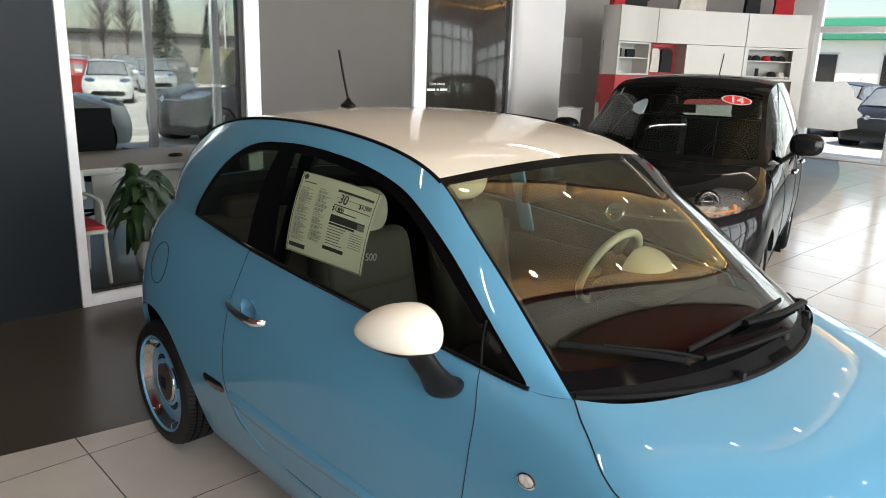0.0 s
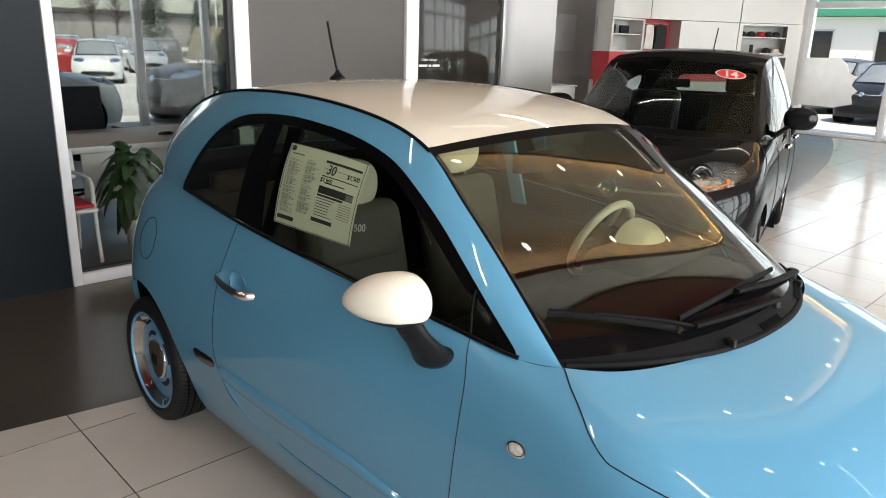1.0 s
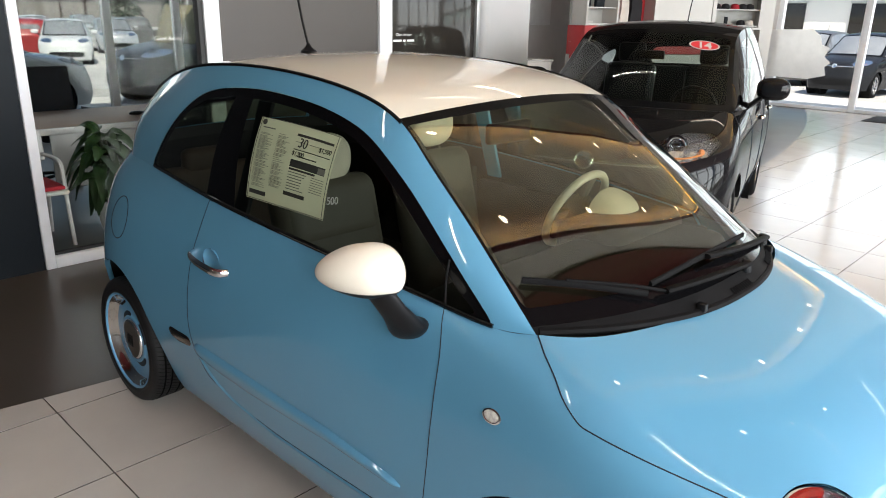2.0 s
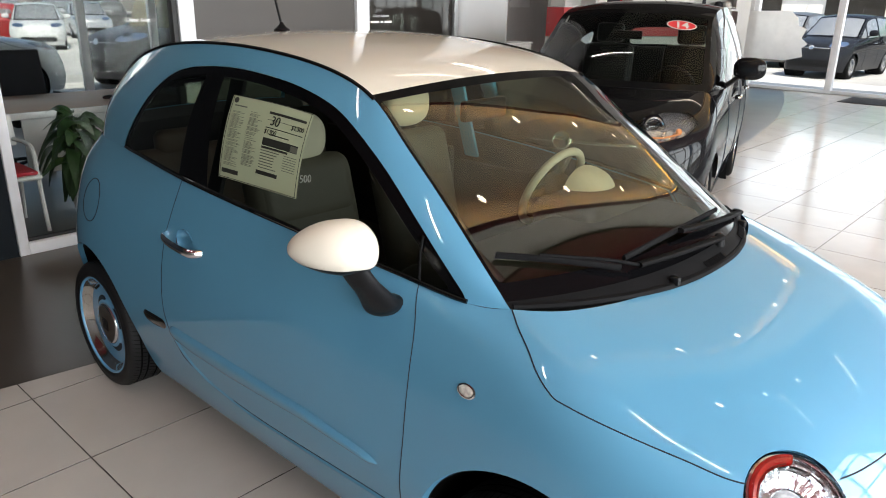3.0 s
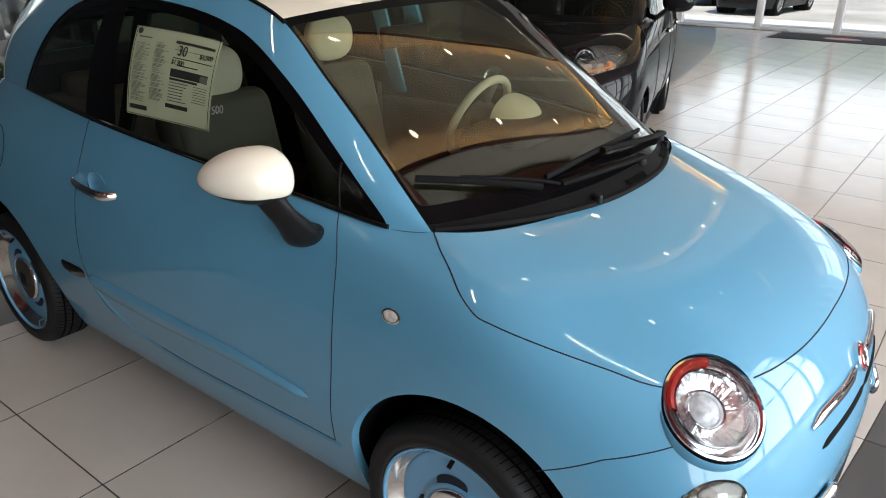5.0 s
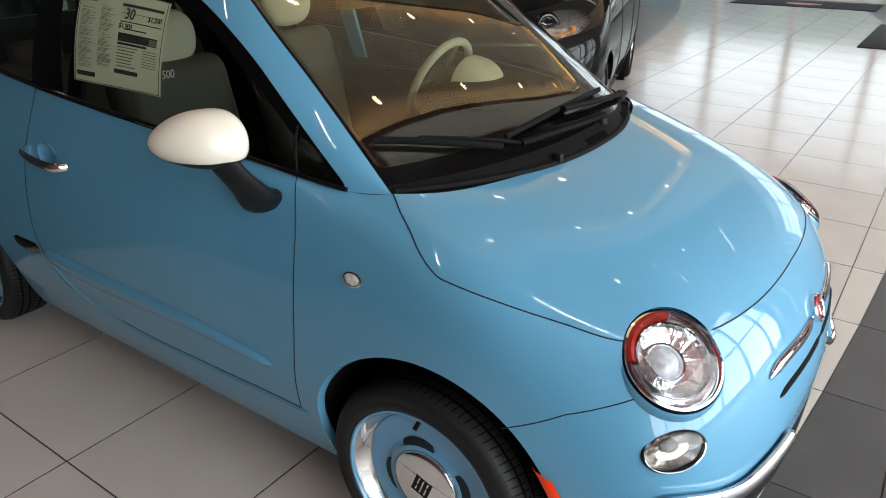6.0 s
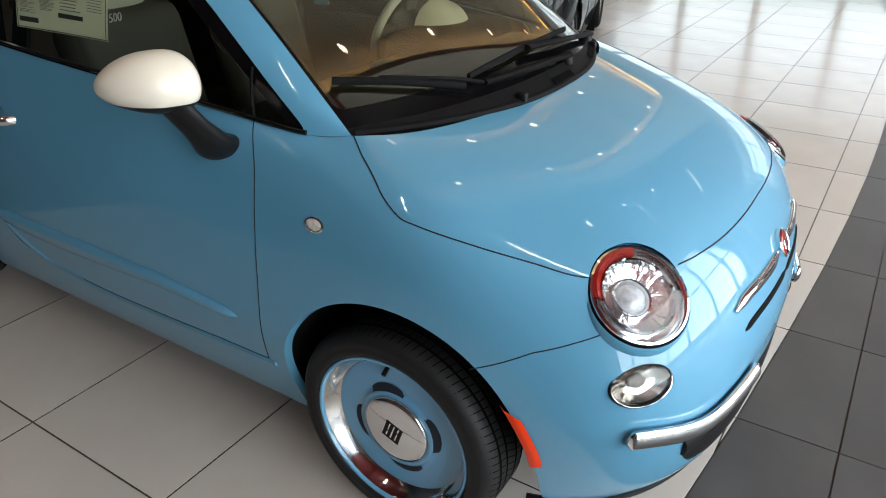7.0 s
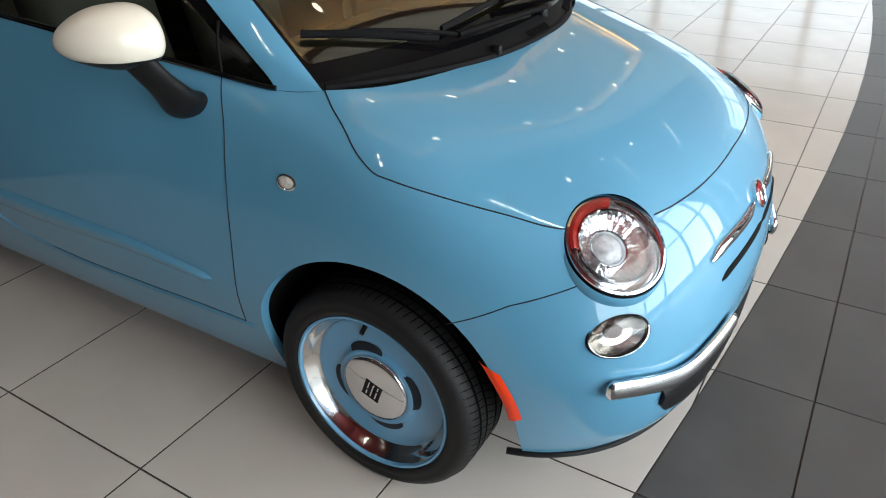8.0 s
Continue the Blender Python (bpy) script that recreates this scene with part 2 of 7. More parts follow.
def curve(points, n):
    """n points of a smooth curve through the given ones."""
    p = np.array(points, float)
    q = np.concatenate([2 * p[:1] - p[1:2], p, 2 * p[-1:] - p[-2:-1]], 0)
    t = np.linspace(0, len(p) - 1, n)
    i = np.minimum(t.astype(int), len(p) - 2)
    f = (t - i)[:, None]
    a, b, c, d = q[i], q[i + 1], q[i + 2], q[i + 3]
    return 0.5 * (2 * b + (c - a) * f + (2 * a - 5 * b + 4 * c - d) * f ** 2 + (3 * b - a - 3 * c + d) * f ** 3)


def grid_sheet(surf, us, vs):
    gu, gv = np.meshgrid(us, vs, indexing="ij")
    pts = surf(gu, gv)
    n, m = gu.shape
    data = np.concatenate([pts.reshape(-1, 3), gu.reshape(-1, 1), gv.reshape(-1, 1)], 1)
    k = np.arange(n * m).reshape(n, m)
    faces = [tuple(f) for f in np.stack([k[:-1, :-1], k[1:, :-1], k[1:, 1:], k[:-1, 1:]], -1).reshape(-1, 4).tolist()]
    return data, faces


def clip(sheet, g):
    """Cuts a sheet along g = 0: the side where g is positive, and the other."""
    data, faces = sheet
    val = g(data)
    val = np.where(np.abs(val) < 1e-7, 1e-7, val)
    rows, cut = [r for r in data], {}

    def crossing(a, b):
        key = (a, b) if a < b else (b, a)
        if key not in cut:
            t = val[a] / (val[a] - val[b])
            cut[key] = len(rows)
            rows.append(data[a] + t * (data[b] - data[a]))
        return cut[key]

    ins, outs = [], []
    pos = val > 0
    for f in faces:
        s = [pos[i] for i in f]
        if all(s):
            ins.append(f)
        elif not any(s):
            outs.append(f)
        else:
            pi, po = [], []
            for a, b in zip(f, f[1:] + f[:1]):
                (pi if pos[a] else po).append(a)
                if pos[a] != pos[b]:
                    c = crossing(a, b)
                    pi.append(c)
                    po.append(c)
            ins.append(tuple(pi))
            outs.append(tuple(po))
    rows = np.array(rows)
    return (rows, ins), (rows, outs)


def smooth_poly(points, n=160):
    p = np.array(list(points) + [points[0]], float)
    seg = np.r_[0, np.cumsum(np.linalg.norm(np.diff(p, axis=0), axis=1))]
    t = np.linspace(0, seg[-1], n)
    return np.stack([np.interp(t, seg, p[:, k]) for k in range(2)], 1)


def poly_inside(poly, ka, kb):
    """A function of a sheet's data: signed distance to a closed outline in two of its columns, positive inside."""
    p = np.array(poly, float)
    a, b = p, np.roll(p, -1, 0)

    def g(data):
        x = data[:, [ka, kb]]
        out = np.full(len(x), 1e9)
        inside = np.zeros(len(x), bool)
        for s, e in zip(a, b):
            d = e - s
            t = np.clip(((x - s) @ d) / (d @ d + 1e-12), 0, 1)
            out = np.minimum(out, np.linalg.norm(x - s - t[:, None] * d, axis=1))
            cond = (s[1] > x[:, 1]) != (e[1] > x[:, 1])
            xi = s[0] + (x[:, 1] - s[1]) / ((e[1] - s[1]) if abs(e[1] - s[1]) > 1e-12 else 1e-12) * d[0]
            inside ^= cond & (x[:, 0] < xi)
        return np.where(inside, out, -out)
    return g


def sheet_part(name, sheet, material, parent, label="", mirror=False, push=0.0, thick=0.0):
    data, faces = sheet
    used = sorted({i for f in faces for i in f})
    if not used:
        return None
    where = {i: k for k, i in enumerate(used)}
    pts = data[used][:, :3] * (np.array([1, -1, 1]) if mirror else 1)
    me = bpy.data.meshes.new(name)
    fs = [tuple(where[i] for i in (f if mirror else f[::-1])) for f in faces]
    me.from_pydata(pts.tolist(), [], fs)
    bm = bmesh.new()
    bm.from_mesh(me)
    bpy.data.meshes.remove(me)
    bmesh.ops.remove_doubles(bm, verts=bm.verts, dist=1e-5)
    if push:
        bm.normal_update()
        for v in bm.verts:
            v.co += v.normal * push
    ob = mesh_object(name, bm, material, parent, label, sharp=60)
    if thick:
        md = ob.modifiers.new("thickness", "SOLIDIFY")
        md.thickness, md.offset = thick, -1
    return ob


def flip(points):
    return [(p[0], -p[1], p[2]) for p in points]


def lathe(profile, n=48):
    """Turns (radius, height) pairs round the z axis."""
    bm = bmesh.new()
    rings = []
    for r, h in profile:
        if r < 1e-5:
            rings.append([bm.verts.new((0, 0, h))])
        else:
            rings.append([bm.verts.new((r * math.cos(2 * math.pi * k / n), r * math.sin(2 * math.pi * k / n), h)) for k in range(n)])
    for a, b in zip(rings, rings[1:]):
        for k in range(n):
            k2 = (k + 1) % n
            if len(a) == 1 and len(b) > 1:
                bm.faces.new((a[0], b[k], b[k2]))
            elif len(b) == 1 and len(a) > 1:
                bm.faces.new((a[k], b[0], a[k2]))
            elif len(a) > 1:
                bm.faces.new((a[k], b[k], b[k2], a[k2]))
    return bm


def moved(bm, m):
    bmesh.ops.transform(bm, matrix=m, verts=bm.verts)
    return bm


def facing(place, normal):
    """A pose at place whose z axis points along normal."""
    return Matrix.Translation(place) @ Vector(normal).to_track_quat("Z", "Y").to_matrix().to_4x4()



# ---------------------------------------------------------------- the showroom
WALL = -2.113           # face of the office front
CEIL = 4.6
FRONT, END, BACK = 7.5, 14.5, -7.0
OFFICE = -9.3
M_MAROON = mat("maroon_bulkhead", (0.13, 0.013, 0.014), 0.5, vary=0.15, scale=2)
M_WOOD = mat("warm_canopy_panel", (0.66, 0.60, 0.46), 0.6, vary=0.12, scale=3)
M_RIM = mat("dark_red_rim", (0.10, 0.012, 0.010), 0.5, vary=0.1)
M_COVE = glow_mat("amber_cove", (1.0, 0.53, 0.08), 12.0)
M_SPOT = glow_mat("spot_lamp", (1.0, 0.86, 0.62), 14.0)
M_STRIPLAMP = glow_mat("strip_lamp", (1.0, 0.90, 0.74), 6.0)
floor = structure("floor", box(OFFICE, FRONT, -6.0, END + 0.1, -0.2, -0.004), M_SLAB, "polished dark brown showroom floor with pale tile band", "floor")
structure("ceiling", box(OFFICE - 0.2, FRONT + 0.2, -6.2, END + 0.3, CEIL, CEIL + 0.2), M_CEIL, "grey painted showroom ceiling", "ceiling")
structure("wall_rear", box(OFFICE, FRONT, -6.2, -6.0, -0.004, CEIL), M_GREYWALL, "plain grey painted wall", "wall")
structure("wall_slate", box(WALL - 0.12, WALL, -5.99, -0.452, -0.004, CEIL), M_NAVY, "dark slate wall panel beside the office window", "wall")
structure("wall_grey", box(WALL - 0.10, WALL - 0.02, 0.992, 2.575, -0.004, CEIL), M_GREYWALL, "warm grey painted wall panel", "wall")
structure("wall_over_door", box(WALL - 0.10, WALL - 0.02, 2.73, 3.96, 2.75, CEIL), M_GREYWALL, "warm grey wall over the dark door", "wall")
structure("wall_column", box(WALL - 0.55, WALL + 0.04, 3.955, 4.80, -0.004, CEIL, 0.10, 5), M_LIGHTWALL, "light grey rounded column", "column")
structure("wall_back", box(BACK - 0.2, BACK, 4.9, END, -0.004, CEIL), M_BACKWALL, "light grey back wall of the showroom", "wall")
structure("wall_end_left", box(BACK, -2.98, END - 0.08, END + 0.12, -0.004, CEIL), M_BACKWALL, "light grey wall beside the shop window", "wall")
structure("wall_office_side", box(OFFICE, WALL - 0.56, 4.80, 4.9, -0.004, CEIL), M_LIGHTWALL, "light grey office partition", "wall")


def glazing(name, axis, at_, lo, hi, z0, z1, uprights, rails, label, w=0.06, depth=0.12, category="window", glass=None):
    """A glazed wall across x or y: a frame of posts and rails, each pane a part."""
    mid = (lo + hi) / 2
    ob = base(name, pose(at_, mid, z0) if axis == "x" else pose(mid, at_, z0), label, category, kind="structure")

    def bar(nm, a0, a1, b0, b1, m=M_ALU, d=depth, bev=0.006):
        if axis == "x":
            part(nm, box(at_ - d / 2, at_ + d / 2, a0, a1, b0, b1, bev), m, ob)
        else:
            part(nm, box(a0, a1, at_ - d / 2, at_ + d / 2, b0, b1, bev), m, ob)
    xs = [lo] + list(uprights) + [hi]
    zs = [z0] + list(rails) + [z1]
    for u in xs:
        bar("mullion", u - w / 2, u + w / 2, z0, z1)
    for r in zs:
        for a, b in zip(xs, xs[1:]):
            bar("rail", a + w / 2 + 0.0005, b - w / 2 - 0.0005, r - w / 2 if r > z0 else r, r + w / 2 if r < z1 else r, d=depth - 0.006)
    for a, b in zip(xs, xs[1:]):
        for p, q in zip(zs, zs[1:]):
            bm = box(at_ - 0.005, at_ + 0.005, a + w / 2, b - w / 2, p + w / 2, q - w / 2) if axis == "x" else box(a + w / 2, b - w / 2, at_ - 0.005, at_ + 0.005, p + w / 2, q - w / 2)
            g = part("pane", bm, glass or M_GLASS, ob)
            g.visible_shadow = False
    return ob


# office front: white frame with one large pane
fr = base("window_1", pose(WALL - 0.05, 0.22, 0), "white framed office window looking onto desk and plant", "window", kind="structure")
for nm, y0, y1, z0, z1, m in (("jamb", -0.448, -0.385, -0.004, 3.2, M_ALU), ("jamb", 0.865, 0.990, -0.004, 3.2, M_ALU), ("window_sill", -0.3845, 0.8645, -0.004, 0.075, M_ALU), ("head", -0.3845, 0.8645, 3.1, 3.2, M_ALU)):
    part(nm, box(WALL - 0.11, WALL + 0.012, y0, y1, z0, z1, 0.005), m, fr)
part("gasket", box(WALL - 0.07, WALL - 0.004, 0.822, 0.8645, 0.075, 3.1, 0.003), M_BLACKGAP, fr, "black window gasket")
part("gasket", box(WALL - 0.07, WALL - 0.03, -0.3845, 0.822, 0.0755, 0.095, 0.003), M_BLACKGAP, fr, "black window gasket")
pane = part("pane", box(WALL - 0.055, WALL - 0.045, -0.3845, 0.822, 0.095, 3.1), M_OFFICEPANE, fr)
pane.visible_shadow = False
structure("wall_over_window", box(WALL - 0.10, WALL - 0.02, -0.45, 0.99, 3.2, CEIL), M_GREYWALL, "grey wall over the office window", "wall")

# dark glass office door with white jambs
M_DARKGLASS = mat("dark_door_glass", (0.024, 0.021, 0.018), 0.07, spec=0.30, vary=0.1)
dr = base("door_1", pose(WALL - 0.05, 3.3, 0), "dark glass office door in a white frame", "door", kind="structure")
part("jamb", box(WALL - 0.11, WALL + 0.012, 2.580, 2.728, -0.004, CEIL - 0.6, 0.005), M_ALU, dr, "white jamb")
part("jamb", box(WALL - 0.10, WALL + 0.004, 3.900, 3.952, -0.004, 2.75, 0.005), mat("grey_metal", (0.35, 0.35, 0.35), 0.35, metal=0.6), dr, "brushed metal jamb")
part("door_leaf", box(WALL - 0.075, WALL - 0.025, 2.730, 3.895, 0.0, 2.74, 0.004), M_DARKGLASS, dr, "dark glass leaf")

# shop front beside the street and the end wall
glazing("window_2", "y", END, -2.95, FRONT - 0.2, 0.0, 3.4, [-1.28, 0.22, 1.75, 3.3, 4.9], [2.62], "tall aluminium shop window and glass doors", 0.13, 0.14)
glazing("window_3", "x", FRONT, -5.9, END - 0.2, 0.0, CEIL, [-5.9 + 1.46 * k for k in range(1, 14)], [2.02, 3.75], "tall glazed shop front with aluminium grid", 0.09, 0.14)
glazing("window_4", "x", OFFICE + 0.1, -3.0, 4.7, 0.0, 3.4, [-1.2, 0.9, 2.98, 4.15], [], "office window onto the car park", 0.12, 0.12, glass=M_TINTPANE)
structure("wall_office_back", box(OFFICE, OFFICE + 0.2, -5.99, -3.07, -0.004, CEIL), M_GREYWALL, "grey office wall", "wall")
structure("wall_office_top", box(OFFICE, OFFICE + 0.2, -3.06, 4.79, 3.41, CEIL), M_GREYWALL, "grey office wall over the window", "wall")

structure("wall_over_shop_window", box(BACK, FRONT, END - 0.06, END + 0.06, 3.41, CEIL), M_BACKWALL, "pale grey wall band over the shop window", "wall")
# Added out of view, so that the black hood reflects something dark.
structure("unseen_dark_band", box(BACK + 0.001, BACK + 0.06, 4.95, END - 0.1, 3.3, CEIL), M_MAROON, "unseen maroon band added to darken reflections in the black car", "wall")

# ceiling canopy with amber edge light, bulkhead and lamps
ARC_C, ARC_Y = -30.0, 3.2


def canopy_x(w, y, off=0.0):
    """x of the canopy at share w between its inner and outer edges, both shallow arcs in plan."""
    inner, outer = 1.28 - y * y / 50, 2.70 - (y - 1.7) ** 2 / 50
    return inner * (1 - w) + outer * w + off


def far_end(w):
    """The canopy's oblique far end."""
    return 11.1 - 2.0 * w


def band(w0, off0, w1, off1, z0, z1, near=-0.82, short=None, n=60):
    """A slab of the canopy between two shares of its width; short=(a, b): only from a to b metres before the far end."""
    bm = bmesh.new()
    rows = []
    for i in range(n + 1):
        row = []
        for w, off in ((w0, off0), (w1, off1)):
            lo, hi = (far_end(w) - short[0], far_end(w) - short[1]) if short else (near, far_end(w))
            y = lo + (hi - lo) * i / n
            row.append((canopy_x(w, y, off), y))
        rows.append([bm.verts.new(p) for p in ((*row[0], z0), (*row[1], z0), (*row[1], z1), (*row[0], z1))])
    for a, b in zip(rows, rows[1:]):
        for k in range(4):
            bm.faces.new((a[k], a[(k + 1) % 4], b[(k + 1) % 4], b[k]))
    bm.faces.new(rows[0])
    bm.faces.new(rows[-1])
    return bm


can = base("ceiling_canopy", pose(1.9, 4.5, 3.7), "long curved ceiling canopy with amber edge light", "canopy", kind="structure")
part("canopy_panel", band(0, 0, 1, 0, 3.86, 3.92), M_WOOD, can, "warm brown canopy panel")
for w, o0, o1 in ((0, 0.0, 0.032), (1, -0.032, 0.0)):
    part("canopy_rim", band(w, o0, w, o1, 3.69, 3.705), M_RIM, can, "dark red canopy lip")
    part("cove_light", band(w, o0 + 0.005, w, o1 - 0.005, 3.707, 3.722, -0.80), M_COVE, can, "amber cove light")
part("canopy_rim", box(canopy_x(0, -0.8, 0.052), canopy_x(1, -0.8, -0.052), -0.82, -0.76, 3.69, 3.705), M_RIM, can, "dark red canopy lip")
part("cove_light", box(canopy_x(0, -0.8, 0.11), canopy_x(1, -0.8, -0.11), -0.81, -0.77, 3.707, 3.722), M_COVE, can, "amber cove light")
part("canopy_rim", band(0, 0.052, 1, -0.052, 3.69, 3.705, short=(0.12, 0.0), n=4), M_RIM, can, "dark red canopy lip")
part("cove_light", band(0, 0.107, 1, -0.107, 3.707, 3.722, short=(0.15, 0.02), n=4), M_COVE, can, "amber cove light")
part("canopy_rim", band(0, -0.014, 0, -0.002, 3.69, 3.76, -0.84), M_RIM, can, "dark red canopy rim")
part("canopy_rim", band(1, 0.002, 1, 0.014, 3.69, 3.76, -0.84), M_RIM, can, "dark red canopy rim")
for k in range(4):
    hx, hy = canopy_x(0.5, 0.4 + 2.6 * k), 0.4 + 2.6 * k
    part("canopy_hanger", tube([(hx, hy, 3.93), (hx, hy, CEIL)], 0.01, 6), M_ALU, can)
structure("ceiling_bulkhead_near", box(-1.6, 3.27, -5.99, -0.46, CEIL - 0.12, CEIL - 0.001, 0.01), M_MAROON, "dark maroon ceiling bulkhead", "ceiling")
structure("ceiling_soffit", box(-1.6, 3.27, -0.45, 14.2, CEIL - 0.09, CEIL - 0.001, 0.01), M_SOFFIT, "pale grey ceiling soffit over the canopy", "ceiling")
structure("ceiling_bulkhead", box(3.28, 7.3, -5.99, 14.2, CEIL - 0.12, CEIL - 0.001, 0.01), M_MAROON, "dark maroon ceiling bulkhead", "ceiling")
spot0 = base("ceiling_spot", pose(2.42, 0.1, 3.86), "small warm recessed ceiling spotlight", "spotlight", "ceiling spots")
part("spot_rim", moved(lathe([(0.062, 0.0), (0.062, -0.012), (0.050, -0.014), (0.046, -0.004)], 24), Matrix.Translation((2.42, 0.1, 3.86))), M_ALU, spot0)
part("spot_bulb", moved(lathe([(0.046, -0.006), (0.02, -0.010), (0, -0.011)], 24), Matrix.Translation((2.42, 0.1, 3.86))), M_SPOT, spot0)
for x, y in ((2.47, 1.85), (2.42, 3.75), (2.25, 5.65), (1.82, 7.5), (1.42, 0.6), (1.36, 2.30), (1.14, 4.1), (0.85, 6.3), (0.25, 8.4)):
    copy_thing(spot0, pose(x, y, 3.86))
for x, y in ((3.9, 0.4), (4.0, 2.3), (4.05, 4.2)):
    copy_thing(spot0, pose(x, y, CEIL - 0.12))
strip0 = base("strip_light", pose(4.6, 2.6, 4.2), "slim hanging strip light", "ceiling light", "strip lights")
part("lamp_body", box(4.0, 5.2, 2.57, 2.63, 4.2, 4.25, 0.008), M_ALU, strip0)
part("lamp_tube", box(4.02, 5.18, 2.590, 2.610, 4.186, 4.1995, 0.004), M_STRIPLAMP, strip0, "glowing tube")
for wx in (4.2, 5.0):
    part("lamp_wire", tube([(wx, 2.6, 4.25), (wx, 2.6, CEIL - 0.12)], 0.003, 4), M_ALU, strip0)
for x, y in ((4.6, 6.2), (4.1, -0.9), (4.35, -2.4)):
    copy_thing(strip0, pose(x, y, 4.2))
strip1 = base("strip_light", pose(-0.4, -4.6, 4.2), "slim hanging strip light", "ceiling light", "strip lights")
part("lamp_body", box(-0.43, -0.37, -5.2, -4.0, 4.2, 4.25, 0.008), M_ALU, strip1)
part("lamp_tube", box(-0.410, -0.390, -5.18, -4.02, 4.186, 4.1995, 0.004), M_STRIPLAMP, strip1, "glowing tube")
for wy in (-5.0, -4.2):
    part("lamp_wire", tube([(-0.4, wy, 4.25), (-0.4, wy, CEIL)], 0.003, 4), M_ALU, strip1)
for x, y, turn in ((-0.4, 2.6, 0), (-1.0, 4.3, 104), (-0.2, -1.9, 0), (1.8, -2.6, 0), (-0.9, 9.0, 104)):
    copy_thing(strip1, pose(x, y, 4.2, 0, 0, turn))


# ---------------------------------------------------------------- the light blue car: its lower body
Z9 = (0.18, 0.27, 0.42, 0.53, 0.655, 0.785, 0.885, 0.97)


def station(x, ys, belt, dz=0.0, lean=0.0):
    """Side section at x: half-widths from the sill up, and the belt point."""
    return [(x + lean * i / 8, y, z + dz * i / 8) for i, (y, z) in enumerate(zip(ys, Z9))] + [belt]


nose_0 = [(2.95, 0, 0.17), (3.005, 0, 0.26), (3.02, 0, 0.42), (3.025, 0, 0.52), (3.0, 0, 0.63), (2.93, 0, 0.76), (2.80, 0, 0.862), (2.60, 0, 0.940), (2.375, 0, 0.992)]
nose_1 = [(2.935, 0.26, 0.17), (2.985, 0.27, 0.26), (3.0, 0.28, 0.42), (3.005, 0.28, 0.52), (2.98, 0.275, 0.63), (2.91, 0.26, 0.76), (2.78, 0.25, 0.862), (2.58, 0.24, 0.940), (2.345, 0.23, 0.992)]
nose_2 = [(2.86, 0.47, 0.17), (2.91, 0.49, 0.26), (2.94, 0.51, 0.42), (2.945, 0.51, 0.52), (2.92, 0.50, 0.63), (2.855, 0.475, 0.755), (2.72, 0.45, 0.858), (2.53, 0.43, 0.937), (2.29, 0.44, 0.992)]
nose_3 = [(2.75, 0.59, 0.17), (2.785, 0.62, 0.26), (2.83, 0.655, 0.42), (2.838, 0.662, 0.52), (2.820, 0.652, 0.64), (2.745, 0.61, 0.765), (2.608, 0.580, 0.850), (2.44, 0.57, 0.93), (2.22, 0.57, 0.992)]
nose_4 = [(2.60, 0.66, 0.17), (2.61, 0.69, 0.26), (2.63, 0.735, 0.42), (2.63, 0.745, 0.53), (2.60, 0.74, 0.65), (2.545, 0.72, 0.775), (2.46, 0.69, 0.86), (2.33, 0.66, 0.93), (2.14, 0.632, 0.992)]
side_5 = [(2.33, 0.70, 0.18), (2.33, 0.73, 0.27), (2.33, 0.775, 0.42), (2.33, 0.785, 0.53), (2.325, 0.78, 0.65), (2.31, 0.765, 0.77), (2.28, 0.745, 0.855), (2.21, 0.71, 0.925), (2.06, 0.662, 0.985)]
side_6 = station(1.95, (0.70, 0.735, 0.78, 0.795, 0.79, 0.775, 0.752, 0.722), (1.87, 0.695, 1.005), -0.02, -0.04)
side_7 = station(1.40, (0.70, 0.74, 0.785, 0.805, 0.805, 0.795, 0.778, 0.758), (1.40, 0.738, 1.050))
side_8 = station(0.85, (0.70, 0.74, 0.785, 0.805, 0.808, 0.80, 0.785, 0.767), (0.85, 0.747, 1.090), 0.02)
side_9 = station(0.40, (0.70, 0.74, 0.785, 0.803, 0.806, 0.797, 0.78, 0.748), (0.40, 0.708, 1.115), 0.04)
side_10 = station(0.0, (0.70, 0.74, 0.785, 0.798, 0.797, 0.78, 0.752, 0.712), (0.05, 0.662, 1.122), 0.06, 0.03)
tail_11 = station(-0.27, (0.645, 0.68, 0.72, 0.73, 0.728, 0.71, 0.682, 0.645), (-0.12, 0.592, 1.122), 0.06, 0.10)
tail_12 = station(-0.44, (0.48, 0.51, 0.53, 0.535, 0.532, 0.52, 0.50, 0.465), (-0.24, 0.42, 1.12), 0.06, 0.14)
tail_13 = station(-0.52, (0, 0, 0, 0, 0, 0, 0, 0), (-0.32, 0, 1.12), 0.06, 0.15)
half = [nose_0, nose_1, nose_2, nose_3, nose_4, side_5, side_6, side_7, side_8, side_9, side_10, tail_11, tail_12, tail_13]


def mirrored(c):
    return [(x, -y, z) for x, y, z in c]


BODY = Surf([mirrored(c) for c in half[2:0:-1]] + half + [mirrored(c) for c in half[-2:-4:-1]])
U0 = 2.0                 # u of the nose's middle; +1 a column

